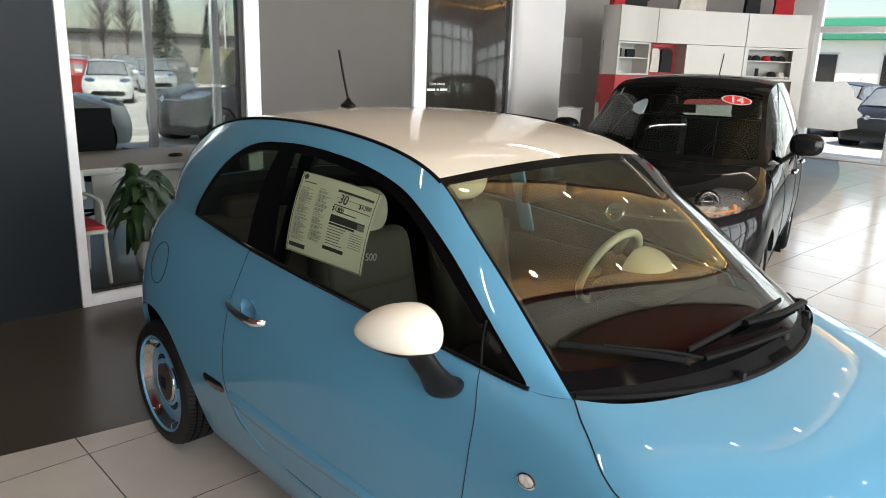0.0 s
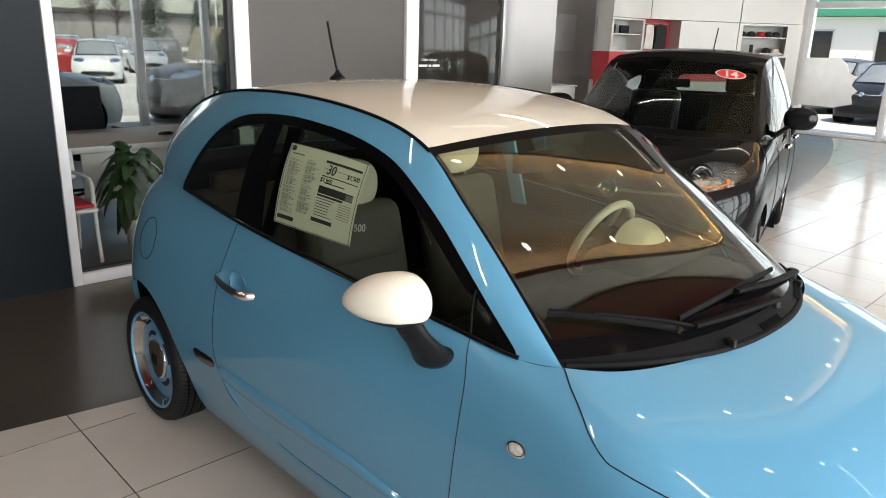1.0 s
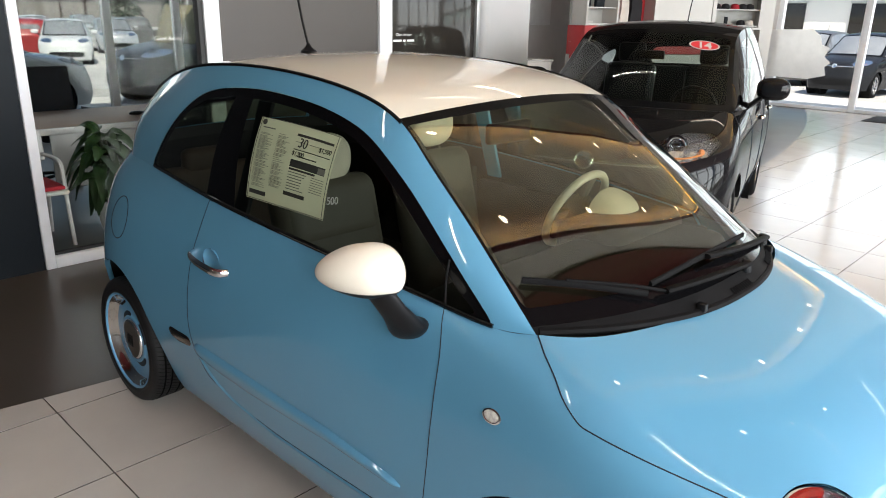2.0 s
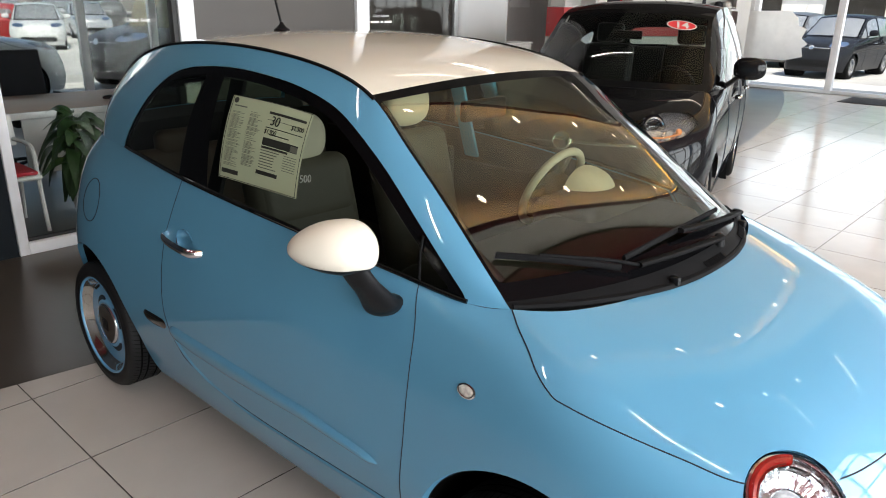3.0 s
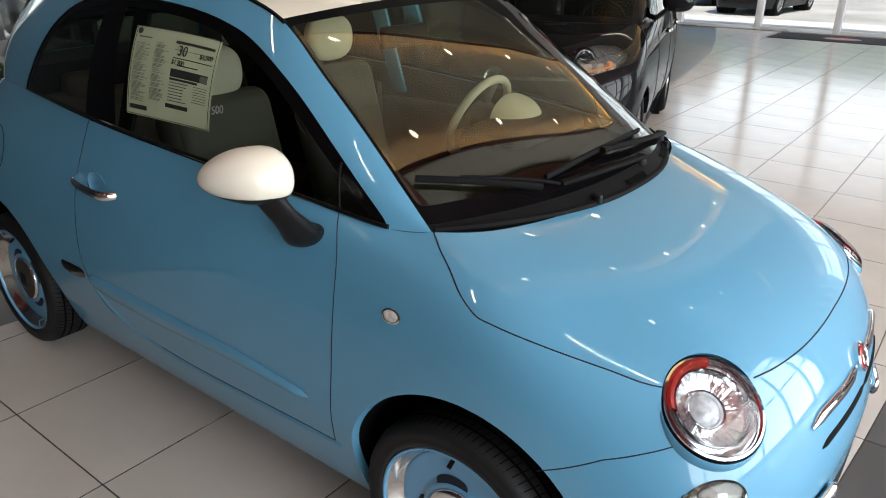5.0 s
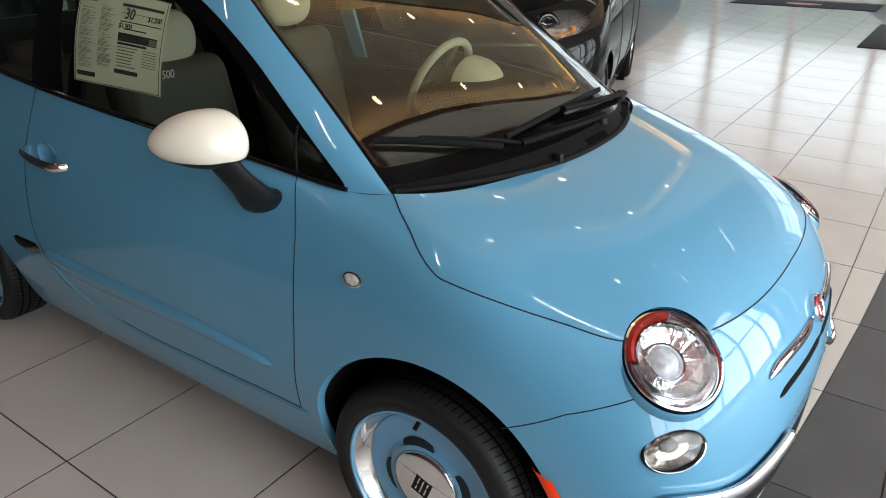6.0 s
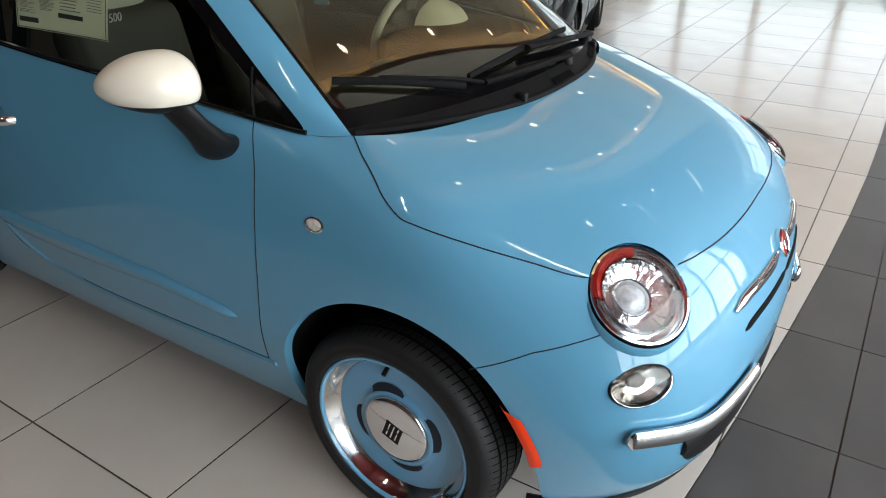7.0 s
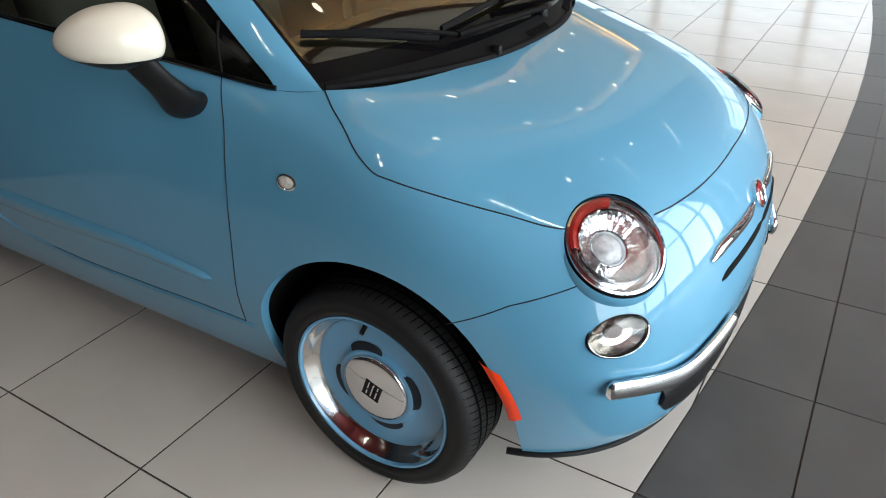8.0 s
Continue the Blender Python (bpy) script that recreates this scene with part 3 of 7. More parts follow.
# ---------------------------------------------------------------- its glasshouse
EDGE = [  # share along the edge, x on the belt, and the edge of roof and front pillar above it
    (0.00, 2.135, (2.135, 0.633, 0.992)), (0.10, 2.035, (1.985, 0.606, 1.108)), (0.20, 1.90, (1.835, 0.580, 1.222)), (0.30, 1.76, (1.685, 0.556, 1.330)),
    (0.40, 1.60, (1.545, 0.534, 1.425)), (0.50, 1.35, (1.34, 0.530, 1.487)), (0.60, 1.05, (1.06, 0.535, 1.520)), (0.70, 0.75, (0.76, 0.535, 1.527)),
    (0.80, 0.42, (0.42, 0.527, 1.506)), (0.88, 0.18, (0.14, 0.510, 1.446)), (0.94, 0.00, (-0.06, 0.490, 1.360)), (1.0, -0.16, (-0.20, 0.455, 1.240))]
belt_u = np.linspace(U0 + 3.8, U0 + 12.2, 900)
belt_row = BODY(belt_u, np.full(900, 8.0))


def belt_at(x):
    k = np.argsort(belt_row[:, 0])
    return np.array([np.interp(x, belt_row[k, 0], belt_row[k, j]) for j in range(3)])


side_net = []
for s, bx, e in EDGE:
    b, e = belt_at(bx), np.array(e)
    col = []
    for k in range(6):
        w = k / 5
        p = b * (1 - w) + e * w
        bulge = 0.030 * math.sin(math.pi * w) * min(1, np.linalg.norm(e - b) / 0.35)
        p = p + np.array([0, 1, 0.35]) * bulge
        col.append(tuple(p))
    side_net.append(col)
SIDE = Surf(side_net, 4)
edge_len = [float(np.linalg.norm(np.array(c[-1]) - np.array(c[0]))) for c in side_net]


def side_len(u):
    return np.interp(u, np.arange(len(edge_len)), edge_len)


GLASS_TOP = [(0.286, 1.10), (0.302, 1.138), (0.345, 1.197), (0.408, 1.277), (0.477, 1.350), (0.555, 1.404), (0.645, 1.435), (0.77, 1.451), (0.91, 1.457), (1.045, 1.453), (1.165, 1.443),
             (1.28, 1.427), (1.392, 1.402), (1.485, 1.370), (1.593, 1.314), (1.704, 1.245), (1.836, 1.148), (1.959, 1.052), (2.029, 0.993), (2.052, 0.970)]
glass_outline = poly_inside(curve(GLASS_TOP, 90).tolist() + [(2.052, 0.8), (0.286, 0.8)], 0, 2)


def window_depth(data):
    """Distance in metres from the outline of the side windows, positive inside."""
    d = np.stack([glass_outline(data), data[:, 4] / 5 * side_len(data[:, 3]) - 0.004])
    k = 0.010
    return -k * np.log(np.exp(-d / k).sum(0)) + 0.004


car = base("car", pose(1.2, 0, 0), "light blue small retro hatchback with ivory roof parked on pale tiles", "car")
ARCHES = ((2.315, 0.325, 0.345), (0.035, 0.330, 0.352))


def arch_depth(data):
    """Distance outside the wheel openings, negative inside them."""
    out = np.full(len(data), 9.0)
    for cx, cz, r in ARCHES:
        dx, dz = data[:, 0] - cx, np.maximum(data[:, 2] - cz, 0)
        g = np.hypot(dx, dz) - r
        g = np.where(np.abs(data[:, 1]) > 0.50, g, 9.0)
        out = np.minimum(out, g)
    return out


DOOR = [(1.885, 1.02), (1.924, 0.91), (1.935, 0.80), (1.936, 0.70), (1.934, 0.59), (1.921, 0.46), (1.907, 0.37), (1.75, 0.368), (1.49, 0.358), (1.19, 0.352), (0.95, 0.372), (0.80, 0.41),
        (0.755, 0.465), (0.722, 0.53), (0.706, 0.60),
        (0.709, 0.68), (0.724, 0.783), (0.748, 0.89), (0.784, 0.998), (0.825, 1.092), (0.85, 1.15), (1.4, 1.2)]
HOOD_UV = [(-0.5, 5.24), (0, 5.22), (0.87, 5.18), (1.45, 5.19), (1.93, 5.21), (2.5, 5.22), (3.11, 5.245), (3.5, 5.46), (3.96, 5.73), (4.51, 6.10), (4.71, 6.31), (4.75, 6.88), (4.45, 7.56), (3.98, 8.02), (3.95, 8.3), (-0.5, 8.3)]
HOOD_LINE = curve(HOOD_UV[1:14], 110)
NOSE_V = ([-1, 0, 0.87, 1.45, 2.0, 2.6, 3.12, 3.45, 3.80, 4.32, 5.2], [5.23, 5.22, 5.18, 5.19, 5.2, 4.85, 4.45, 4.25, 4.02, 3.49, 2.6])

us = np.concatenate([np.linspace(U0, U0 + 5, 90), np.linspace(U0 + 5, U0 + 11, 130)[1:], np.linspace(U0 + 11, U0 + 13, 30)[1:]])
whole = grid_sheet(BODY, us, np.linspace(0, 8, 72))
body_side, _ = clip(whole, arch_depth)
HEADLAMP, FOG, CUP = np.array([2.797, 0.552, 0.746]), np.array([2.850, 0.625, 0.588]), np.array([0.875, 0.786, 0.892])
FGM = facing(Vector(FOG), Vector((0.69, 0.60, 0.34))) @ Matrix.Diagonal((1.30, 0.86, 1, 1))
FGI = np.array(FGM.inverted())


def lamp_holes(d):
    loc = d[:, :3] @ FGI[:3, :3].T + FGI[:3, 3]
    return np.minimum(np.linalg.norm(d[:, :3] - HEADLAMP, axis=1) - 0.111, np.where(np.abs(loc[:, 2]) < 0.1, np.hypot(loc[:, 0], loc[:, 1]), 1) - 0.054)


body_side, _ = clip(body_side, lamp_holes)
body_side, _ = clip(body_side, lambda d: np.linalg.norm((d[:, :3] - CUP) * np.array([0.8, 1, 1]), axis=1) - 0.044)
INTAKE = [(2.06, 1.86), (1.98, 1.45), (1.75, 1.1), (1.25, 0.85), (0.6, 0.72), (-0.5, 0.7), (-0.5, 2.0), (0.9, 2.05), (1.67, 1.95)]
intake_sheet, body_side = clip(body_side, lambda d: poly_inside([(u + U0, v) for u, v in INTAKE], 3, 4)(d))
door_sheet, rest = clip(body_side, lambda d: np.minimum(poly_inside(smooth_poly(DOOR), 0, 2)(d), np.minimum(d[:, 3] - U0 - 4.5, U0 + 9.6 - d[:, 3])))
hood_sheet, rest = clip(rest, lambda d: poly_inside([(u + U0, v) for u, v in [(-0.5, 5.0)] + HOOD_LINE.tolist() + [(-0.5, 8.3)]], 3, 4)(d))
bumper_sheet, rest = clip(rest, lambda d: np.minimum(np.interp(d[:, 3] - U0, *NOSE_V) - d[:, 4], U0 + 5 - d[:, 3]))
fender_sheet, quarter_sheet = clip(rest, lambda d: d[:, 0] - 1.4)

LOCAL = {}
for side, mir in (("right", False), ("left", True)):
    LOCAL[side] = {
        "door": sheet_part("door", door_sheet, M_BLUE, car, mirror=not mir),
        "hood": sheet_part("hood_half", hood_sheet, M_BLUE, car, mirror=not mir),
        "bumper": sheet_part("front_bumper", bumper_sheet, M_BLUE, car, mirror=not mir),
        "fender": sheet_part("front_fender", fender_sheet, M_BLUE, car, mirror=not mir),
        "quarter": sheet_part("rear_quarter", quarter_sheet, M_BLUE, car, mirror=not mir)}

# front, side and rear glass, pillars
side_us = np.linspace(0, 11, 200)
side_sheet = grid_sheet(SIDE, side_us, np.linspace(0, 5, 40))
opening, pillar = clip(side_sheet, window_depth)
panes, frame_sheet = clip(opening, lambda d: window_depth(d) - 0.012 - 0.016 * np.clip(d[:, 4] - 0.3, 0, 1))
B_POST = lambda d: np.minimum(d[:, 0] - (0.80 + 0.02 * (d[:, 2] - 1.1)), 0.985 - 0.22 * (d[:, 2] - 1.1) - d[:, 0])
post_sheet, panes = clip(panes, B_POST)
rear_pane, panes = clip(panes, lambda d: 0.87 - d[:, 0])
QUARTER_X = lambda d: d[:, 0] - (1.893 - 0.19 * (d[:, 2] - 1.013))
vent_pane, door_pane = clip(panes, QUARTER_X)
for side, mir in (("right", True), ("left", False)):
    parts = LOCAL[side]
    sheet_part("pillar_rail", pillar, M_BLUE, car, mirror=mir)
    for nm, sh, m in (("pillar_trim", pillar, M_TRIM), ("inner_panel", door_sheet, M_TRIM), ("inner_panel", quarter_sheet, M_TRIM)):
        inner = (np.concatenate([sh[0][:, :1], sh[0][:, 1:2] - 0.022, sh[0][:, 2:]], 1), sh[1])
        sheet_part(nm, inner, m, car, "inner trim", mirror=mir)
    sheet_part("window_trim", frame_sheet, M_GLOSSBLACK, car, "gloss black window surround", mirror=mir, push=0.003)
    sheet_part("centre_post", post_sheet, M_GLOSSBLACK, car, "gloss black door post", mirror=mir)
    for nm, sh in (("rear_side_window", rear_pane), ("door_window", door_pane), ("vent_window", vent_pane)):
        ob = sheet_part(nm, sh, M_SIDEGLASS, parts["door"] if nm == "door_window" else car, "tinted glass", mirror=mir)
        if ob:
            ob.visible_shadow = False

post = []
for v in np.linspace(0.0, 2.55, 30):
    pu = np.linspace(0.4, 4.0, 200)
    p = SIDE(pu, np.full(200, v))
    g = p[:, 0] - 1.893 + 0.19 * (p[:, 2] - 1.013)
    order = np.argsort(g)
    post.append(np.array([np.interp(0.0, g[order], p[order, k]) for k in range(3)]) + np.array([0, 0.002, 0]))
for q in (-1, 1):
    part("belt_strip", tube([(p[0], q * (p[1] + 0.003), p[2] + 0.002) for p in SIDE(np.linspace(1.0, 8.36, 70), np.full(70, 0.10))], 0.0065, 8), M_BELT, car, "gloss black belt moulding")
    part("vent_post", tube([(p[0], q * p[1], p[2]) for p in post], 0.0038, 6), M_RUBBER, car, "black post of the vent window")

# windscreen and roof
screen_net = []
for k in range(9):
    w = k / 8
    e = SIDE(np.array(w * 4.0), np.array(5.0))
    mid = np.array([2.375, 0, 0.992]) * (1 - w) + np.array([1.605, 0, 1.462]) * w + np.array([0.55, 0, 0.83]) * 0.022 * math.sin(math.pi * w)
    row = []
    for j in range(-6, 7):
        q = j / 6
        a = abs(q)
        bow = a ** (2.3 - 0.2 * w)
        row.append((mid[0] + (e[0] - mid[0]) * bow, e[1] * q, mid[2] + (e[2] - mid[2]) * bow))
    screen_net.append(row)
SCREEN = Surf(screen_net, 3)
screen_sheet = grid_sheet(SCREEN, np.linspace(0, 8, 50), np.linspace(0, 12, 70))
cowl_sheet, screen_sheet = clip(screen_sheet, lambda d: 0.20 + 0.36 * (1 - ((d[:, 4] - 6) / 6) ** 2) - d[:, 3])
clear_sheet, band_sheet = clip(screen_sheet, lambda d: np.minimum(np.minimum(5.93 - np.abs(d[:, 4] - 6), 7.62 - d[:, 3]), d[:, 3] - 0.75 - 0.36 * (1 - ((d[:, 4] - 6) / 6) ** 2)))
windscreen = sheet_part("windscreen", clear_sheet, M_CARGLASS, car, "raked tinted windscreen")
windscreen.visible_shadow = False
sheet_part("windscreen_border", band_sheet, M_GLOSSBLACK, windscreen, "black ceramic border")
cowl = sheet_part("cowl_panel", cowl_sheet, M_RUBBER, car, "black plastic cowl panel", push=0.002)

part("cowl_seal", tube([tuple(p + np.array([-0.008, 0, 0.001])) for p in SCREEN(np.full(60, 0.0), np.linspace(0.1, 11.9, 60))], 0.011, 8), M_RUBBER, cowl, "black cowl seal")

roof_net = []
for k in range(12):
    u = 4.0 + 6.0 * k / 11
    e = SIDE(np.array(u), np.array(5.0))
    crown = 0.034 - 0.004 * abs(k - 5) / 6
    fwd = 0.060 * max(0, 1 - k / 3.0) - 0.05 * max(0, (k - 8) / 3)
    roof_net.append([(e[0] + fwd * (1 - (j / 5) ** 2), e[1] * j / 5, e[2] + crown * (1 - abs(j / 5) ** 2.4)) for j in range(-5, 6)])
ROOF = Surf(roof_net, 3)
roof_sheet = grid_sheet(ROOF, np.linspace(0, 11, 90), np.linspace(0, 10, 60))
roof = sheet_part("roof", roof_sheet, M_CREAM, car, "ivory painted roof", push=0.001)
for q in (1, -1):
    line = [tuple(p * np.array([1, q, 1])) for p in SIDE(np.linspace(3.9, 10, 80), np.full(80, 5.0))]
    part("roof_seal", tube(line, 0.006, 6), M_RUBBER, car, "black rubber roof seal")
hatch_net = []
for k in range(5):
    w = k / 4
    row = []
    top, low = ROOF(np.full(11, 11.0), np.arange(11.0)), BODY(U0 + 13 + np.linspace(-1.35, 1.35, 11), np.full(11, 8.0))
    low = low[np.argsort(low[:, 1])]
    hatch_net.append([tuple(top[j] * (1 - w) + low[j] * w + np.array([-0.05, 0, 0.03]) * math.sin(math.pi * w)) for j in range(11)])
hatch = Surf(hatch_net, 2)
hatch_sheet = grid_sheet(hatch, np.linspace(0, 4, 20), np.linspace(0, 10, 40))
hw, hb = clip(hatch_sheet, lambda d: np.minimum(np.minimum(d[:, 3] - 0.5, 3.4 - d[:, 3]), np.minimum(d[:, 4] - 1.2, 8.8 - d[:, 4])))
tail = sheet_part("tailgate", hb, M_BLUE, car)
sheet_part("tailgate_trim", (np.concatenate([hb[0][:, :1] + 0.03, hb[0][:, 1:]], 1), hb[1]), M_TRIM, tail, "dark inner trim")
hg = sheet_part("rear_window", hw, M_SIDEGLASS, tail, "tinted rear glass")
hg.visible_shadow = False


# ---------------------------------------------------------------- shut lines, arches, trim
def on_body(points, lift=0.0, axes=(0, 2), u0=3.5, u1=12.0):
    uv = BODY.find(points, axes, U0 + u0, U0 + u1)
    p = BODY(uv[:, 0], uv[:, 1])
    return p + lift * outward(uv)


def outward(uv):
    n = BODY.normal(uv[:, 0], uv[:, 1])
    p = BODY(uv[:, 0], uv[:, 1])
    sgn = np.sign((n * (p - np.array([1.2, 0, 0.5]))).sum(1))[:, None]
    return n * sgn


def seam(name, pts, r=0.0015):
    for q in (-1, 1):
        part(name, tube([(p[0], q * p[1], p[2]) for p in pts], r, 6), M_SEAM, car, "dark shut line")


seam("door_gap", on_body(curve(DOOR[0:7], 40)))
seam("door_gap", on_body(curve(DOOR[6:21], 90)))
for part_line in (HOOD_LINE[HOOD_LINE[:, 0] < 1.90], HOOD_LINE[HOOD_LINE[:, 0].cumsum() * 0 + np.maximum.accumulate(HOOD_LINE[:, 0]) > 3.02]):
    seam("hood_gap", BODY(part_line[:, 0] + U0, part_line[:, 1]), 0.0018)
nu = np.linspace(3.16, 4.36, 30)
seam("bumper_gap", BODY(nu + U0, np.interp(nu, *NOSE_V)))
fuel = [(0.095 + 0.085 * math.cos(a) + 0.018 * math.sin(a), 0.885 + 0.088 * math.sin(a)) for a in np.linspace(0, 2 * math.pi, 41)]
part("fuel_flap_gap", tube(flip(on_body(fuel, 0, u0=7, u1=12)), 0.0022, 6), M_SEAM, LOCAL["right"]["quarter"], "round fuel flap outline")
for cx, cz, r in ARCHES:
    ang = np.linspace(-0.12, math.pi + 0.12, 70)
    ring = [(cx + r * math.cos(a), cz + r * max(math.sin(a), 0) + min(math.sin(a), 0) * 0.9) for a in ang]
    p = on_body(ring, 0.0)
    for q in (-1, 1):
        bm = bmesh.new()
        a = [bm.verts.new((x, q * y, z)) for x, y, z in p]
        b = [bm.verts.new((x + (cx - x) * 0.012, q * (y - 0.008), z + (cz - z) * 0.012)) for x, y, z in p]
        c = [bm.verts.new((x + (cx - x) * 0.016, q * (y - 0.022), z + (cz - z) * 0.016)) for x, y, z in p]
        for s, t in ((a, b), (b, c)):
            for i in range(len(s) - 1):
                bm.faces.new((s[i], s[i + 1], t[i + 1], t[i]))
        part("arch_lip", bm, M_BLUE, car)
        bm = bmesh.new()
        rows = []
        for inset in (0.020, 0.16, 0.34):
            rows.append([bm.verts.new((x, q * (y - inset), z)) for x, y, z in p])
        hub = [bm.verts.new((x * 0.1 + cx * 0.9, q * (0.40), z * 0.1 + cz * 0.9)) for x, y, z in p]
        rows.append(hub)
        for s, t in zip(rows, rows[1:]):
            for i in range(len(s) - 1):
                bm.faces.new((s[i], s[i + 1], t[i + 1], t[i]))
        part("wheel_well", bm, M_WELL, car, "black wheel well liner")
part("underbody", box(-0.42, 2.55, -0.56, 0.56, 0.19, 0.25, 0.03), M_PLASTIC, car, "black underbody")

# ---------------------------------------------------------------- wheels
M_WHEELBLUE = mat("light_blue_wheel", (0.115, 0.335, 0.545), 0.3, vary=0.02, scale=6, coat=0.8)
M_TRIMRING = mat("polished_aluminium", (0.74, 0.73, 0.71), 0.11, metal=1.0, vary=0.05, scale=9, rough_vary=0.04)
# Darker than the tyre: shade inside the grooves, painted as strips on the tread.
M_GROOVESHADE = mat("tread_groove_shade", (0.004, 0.004, 0.004), 0.9, spec=0.05, vary=0.1)
TYRE = [(0.222, -0.095), (0.228, -0.1), (0.245, -0.1), (0.270, -0.094), (0.283, -0.082), (0.2895, -0.06), (0.291, 0.0), (0.2895, 0.06), (0.283, 0.080), (0.272, 0.091), (0.258, 0.0965),
        (0.252, 0.0945), (0.243, 0.0975), (0.231, 0.0975), (0.2245, 0.092), (0.2235, 0.07)]


def wheel(parent, m):
    w = base("wheel", m, "", "")
    w.parent = parent
    w.matrix_parent_inverse = parent.matrix_world.inverted()
    for k in ("label", "category"):
        if k in w:
            del w[k]

    def put(name, bm, material, label="", sharp=40):
        ob = mesh_object(name, bm, material, None, label, sharp=sharp)
        ob.parent = w
        return ob

    tyre = lathe(TYRE, 96)
    put("tyre", tyre, M_TYRE, "black low-profile tyre", 55)
    tread = bmesh.new()
    shoulder = ([0.0, 0.060, 0.080, 0.091, 0.0965], [0.291, 0.2895, 0.283, 0.272, 0.258])
    for k in range(90):
        for q, zs in ((1, (0.028, 0.045, 0.062, 0.074, 0.083)), (-1, (0.028, 0.045, 0.062, 0.074, 0.083)), (1, (-0.017, -0.006, 0.006, 0.017))):
            rows = []
            for z in zs:
                r, a = np.interp(abs(z), *shoulder) + 0.0007, 2 * math.pi * k / 90 + (z * 0.9 if len(zs) > 4 else 0.035 + z * 2.0) * q
                rows.append([tread.verts.new((r * math.cos(a + e), r * math.sin(a + e), q * z)) for e in (-0.0048, 0.0048)])
            for r0, r1 in zip(rows, rows[1:]):
                tread.faces.new((r0[0], r0[1], r1[1], r1[0]))
    tagged(put("tread_pattern", tread, M_GROOVESHADE, "dark strips for the shaded tread cuts"), kind="stuff")
    for gz in (-0.052, -0.022, 0.022, 0.052):
        put("tread_groove", lathe([(0.2917, gz - 0.004), (0.2918, gz + 0.004)], 96), M_GROOVESHADE)
    put("rim_edge", lathe([(0.2225, 0.074), (0.2245, 0.0885), (0.222, 0.093), (0.217, 0.093), (0.2135, 0.088), (0.2125, 0.08)], 96), M_WHEELBLUE, "light blue rim edge")
    put("trim_ring", lathe([(0.2132, 0.085), (0.2105, 0.082), (0.2000, 0.064), (0.1905, 0.048), (0.186, 0.045)], 96), M_TRIMRING, "polished dished trim ring")
    lift = Matrix.Translation((0, 0, 0.013))
    disc = lathe([(0.1885, 0.024), (0.1885, 0.0345), (0.186, 0.0365), (0.180, 0.037), (0.150, 0.039), (0.126, 0.040), (0.1165, 0.041), (0.1125, 0.044), (0.109, 0.0485), (0.104, 0.050), (0.098, 0.0495), (0.094, 0.046)], 96)
    put("wheel_disc", moved(disc, lift), M_WHEELBLUE, "light blue wheel disc")
    put("hub_cap", moved(lathe([(0.0945, 0.044), (0.0945, 0.052), (0.0915, 0.056), (0.082, 0.0585), (0.05, 0.062), (0.0, 0.0635)], 72), lift), M_CHROME, "domed chrome hub cap")
    badge = bmesh.new()
    for k in range(4):
        add_box(badge, -0.0262 + k * 0.0135, -0.0168 + k * 0.0135, -0.020, 0.020, 0.0615, 0.0652, 0.001, 1)
    for y0, y1 in ((-0.0262, -0.0235), (0.0235, 0.0262)):
        add_box(badge, -0.0275, 0.0247, y0, y1, 0.0615, 0.0648, 0.0008, 1)
    for y0, y1, x0 in ((-0.006, -0.002, -0.02), (0.004, 0.008, 0.006)):
        add_box(badge, x0, x0 + 0.016, y0, y1, 0.0616, 0.0646, 0.0008, 1)
    moved(badge, lift @ Matrix.Rotation(radians(-24), 4, "Z"))
    put("cap_badge", badge, M_PLASTIC, "dark four-bar badge")
    for k in range(4):
        a0 = radians(73 + 90 * k)
        bm = bmesh.new()
        inner, outer = [], []
        for i in range(15):
            a = a0 + radians(52) * i / 14
            e = math.sin(math.pi * i / 14) ** 0.35
            inner.append(bm.verts.new((0.1105 * math.cos(a), 0.1105 * math.sin(a), 0.0480)))
            outer.append(bm.verts.new(((0.1125 + 0.020 * e) * math.cos(a), (0.1125 + 0.020 * e) * math.sin(a), 0.0420)))
        for i in range(14):
            bm.faces.new((inner[i], inner[i + 1], outer[i + 1], outer[i]))
        put("cooling_slot", moved(bm, lift), M_SEAM, "dark curved slot")
    valve = cyl(0.0062, 0.024, Matrix.Translation((-0.012, 0.170, 0.060)) @ Matrix.Rotation(radians(28), 4, "X"), 12)
    put("valve", valve, M_PLASTIC, "black valve stem")
    put("wheel_back", lathe([(0.2225, 0.07), (0.215, -0.09), (0.1, -0.05), (0.0, -0.05)], 48), M_PLASTIC)
    return w


for wx in (2.30, 0.0):
    for q in (-1, 1):
        turn = Matrix.Rotation(radians(90), 4, "X") if q < 0 else Matrix.Rotation(radians(-90), 4, "X")
        wheel(car, Matrix.Translation((wx, q * 0.678, 0.290)) @ turn @ Matrix.Rotation(radians(4 if wx > 1 else 20), 4, "Z"))

# ---------------------------------------------------------------- lamps of the blue car
def mirrored_part(name, make, material, parent_key, label="", sides=("right", "left")):
    """The same part on the right and on the left."""
    out = []
    for side in sides:
        q = -1 if side == "right" else 1
        bm = make()
        bmesh.ops.transform(bm, matrix=Matrix.Diagonal((1, q, 1, 1)), verts=bm.verts)
        parent = LOCAL[side][parent_key] if isinstance(parent_key, str) else (parent_key[side] if parent_key else car)
        out.append(part(name, bm, material, parent, label))
    return dict(zip(sides, out))


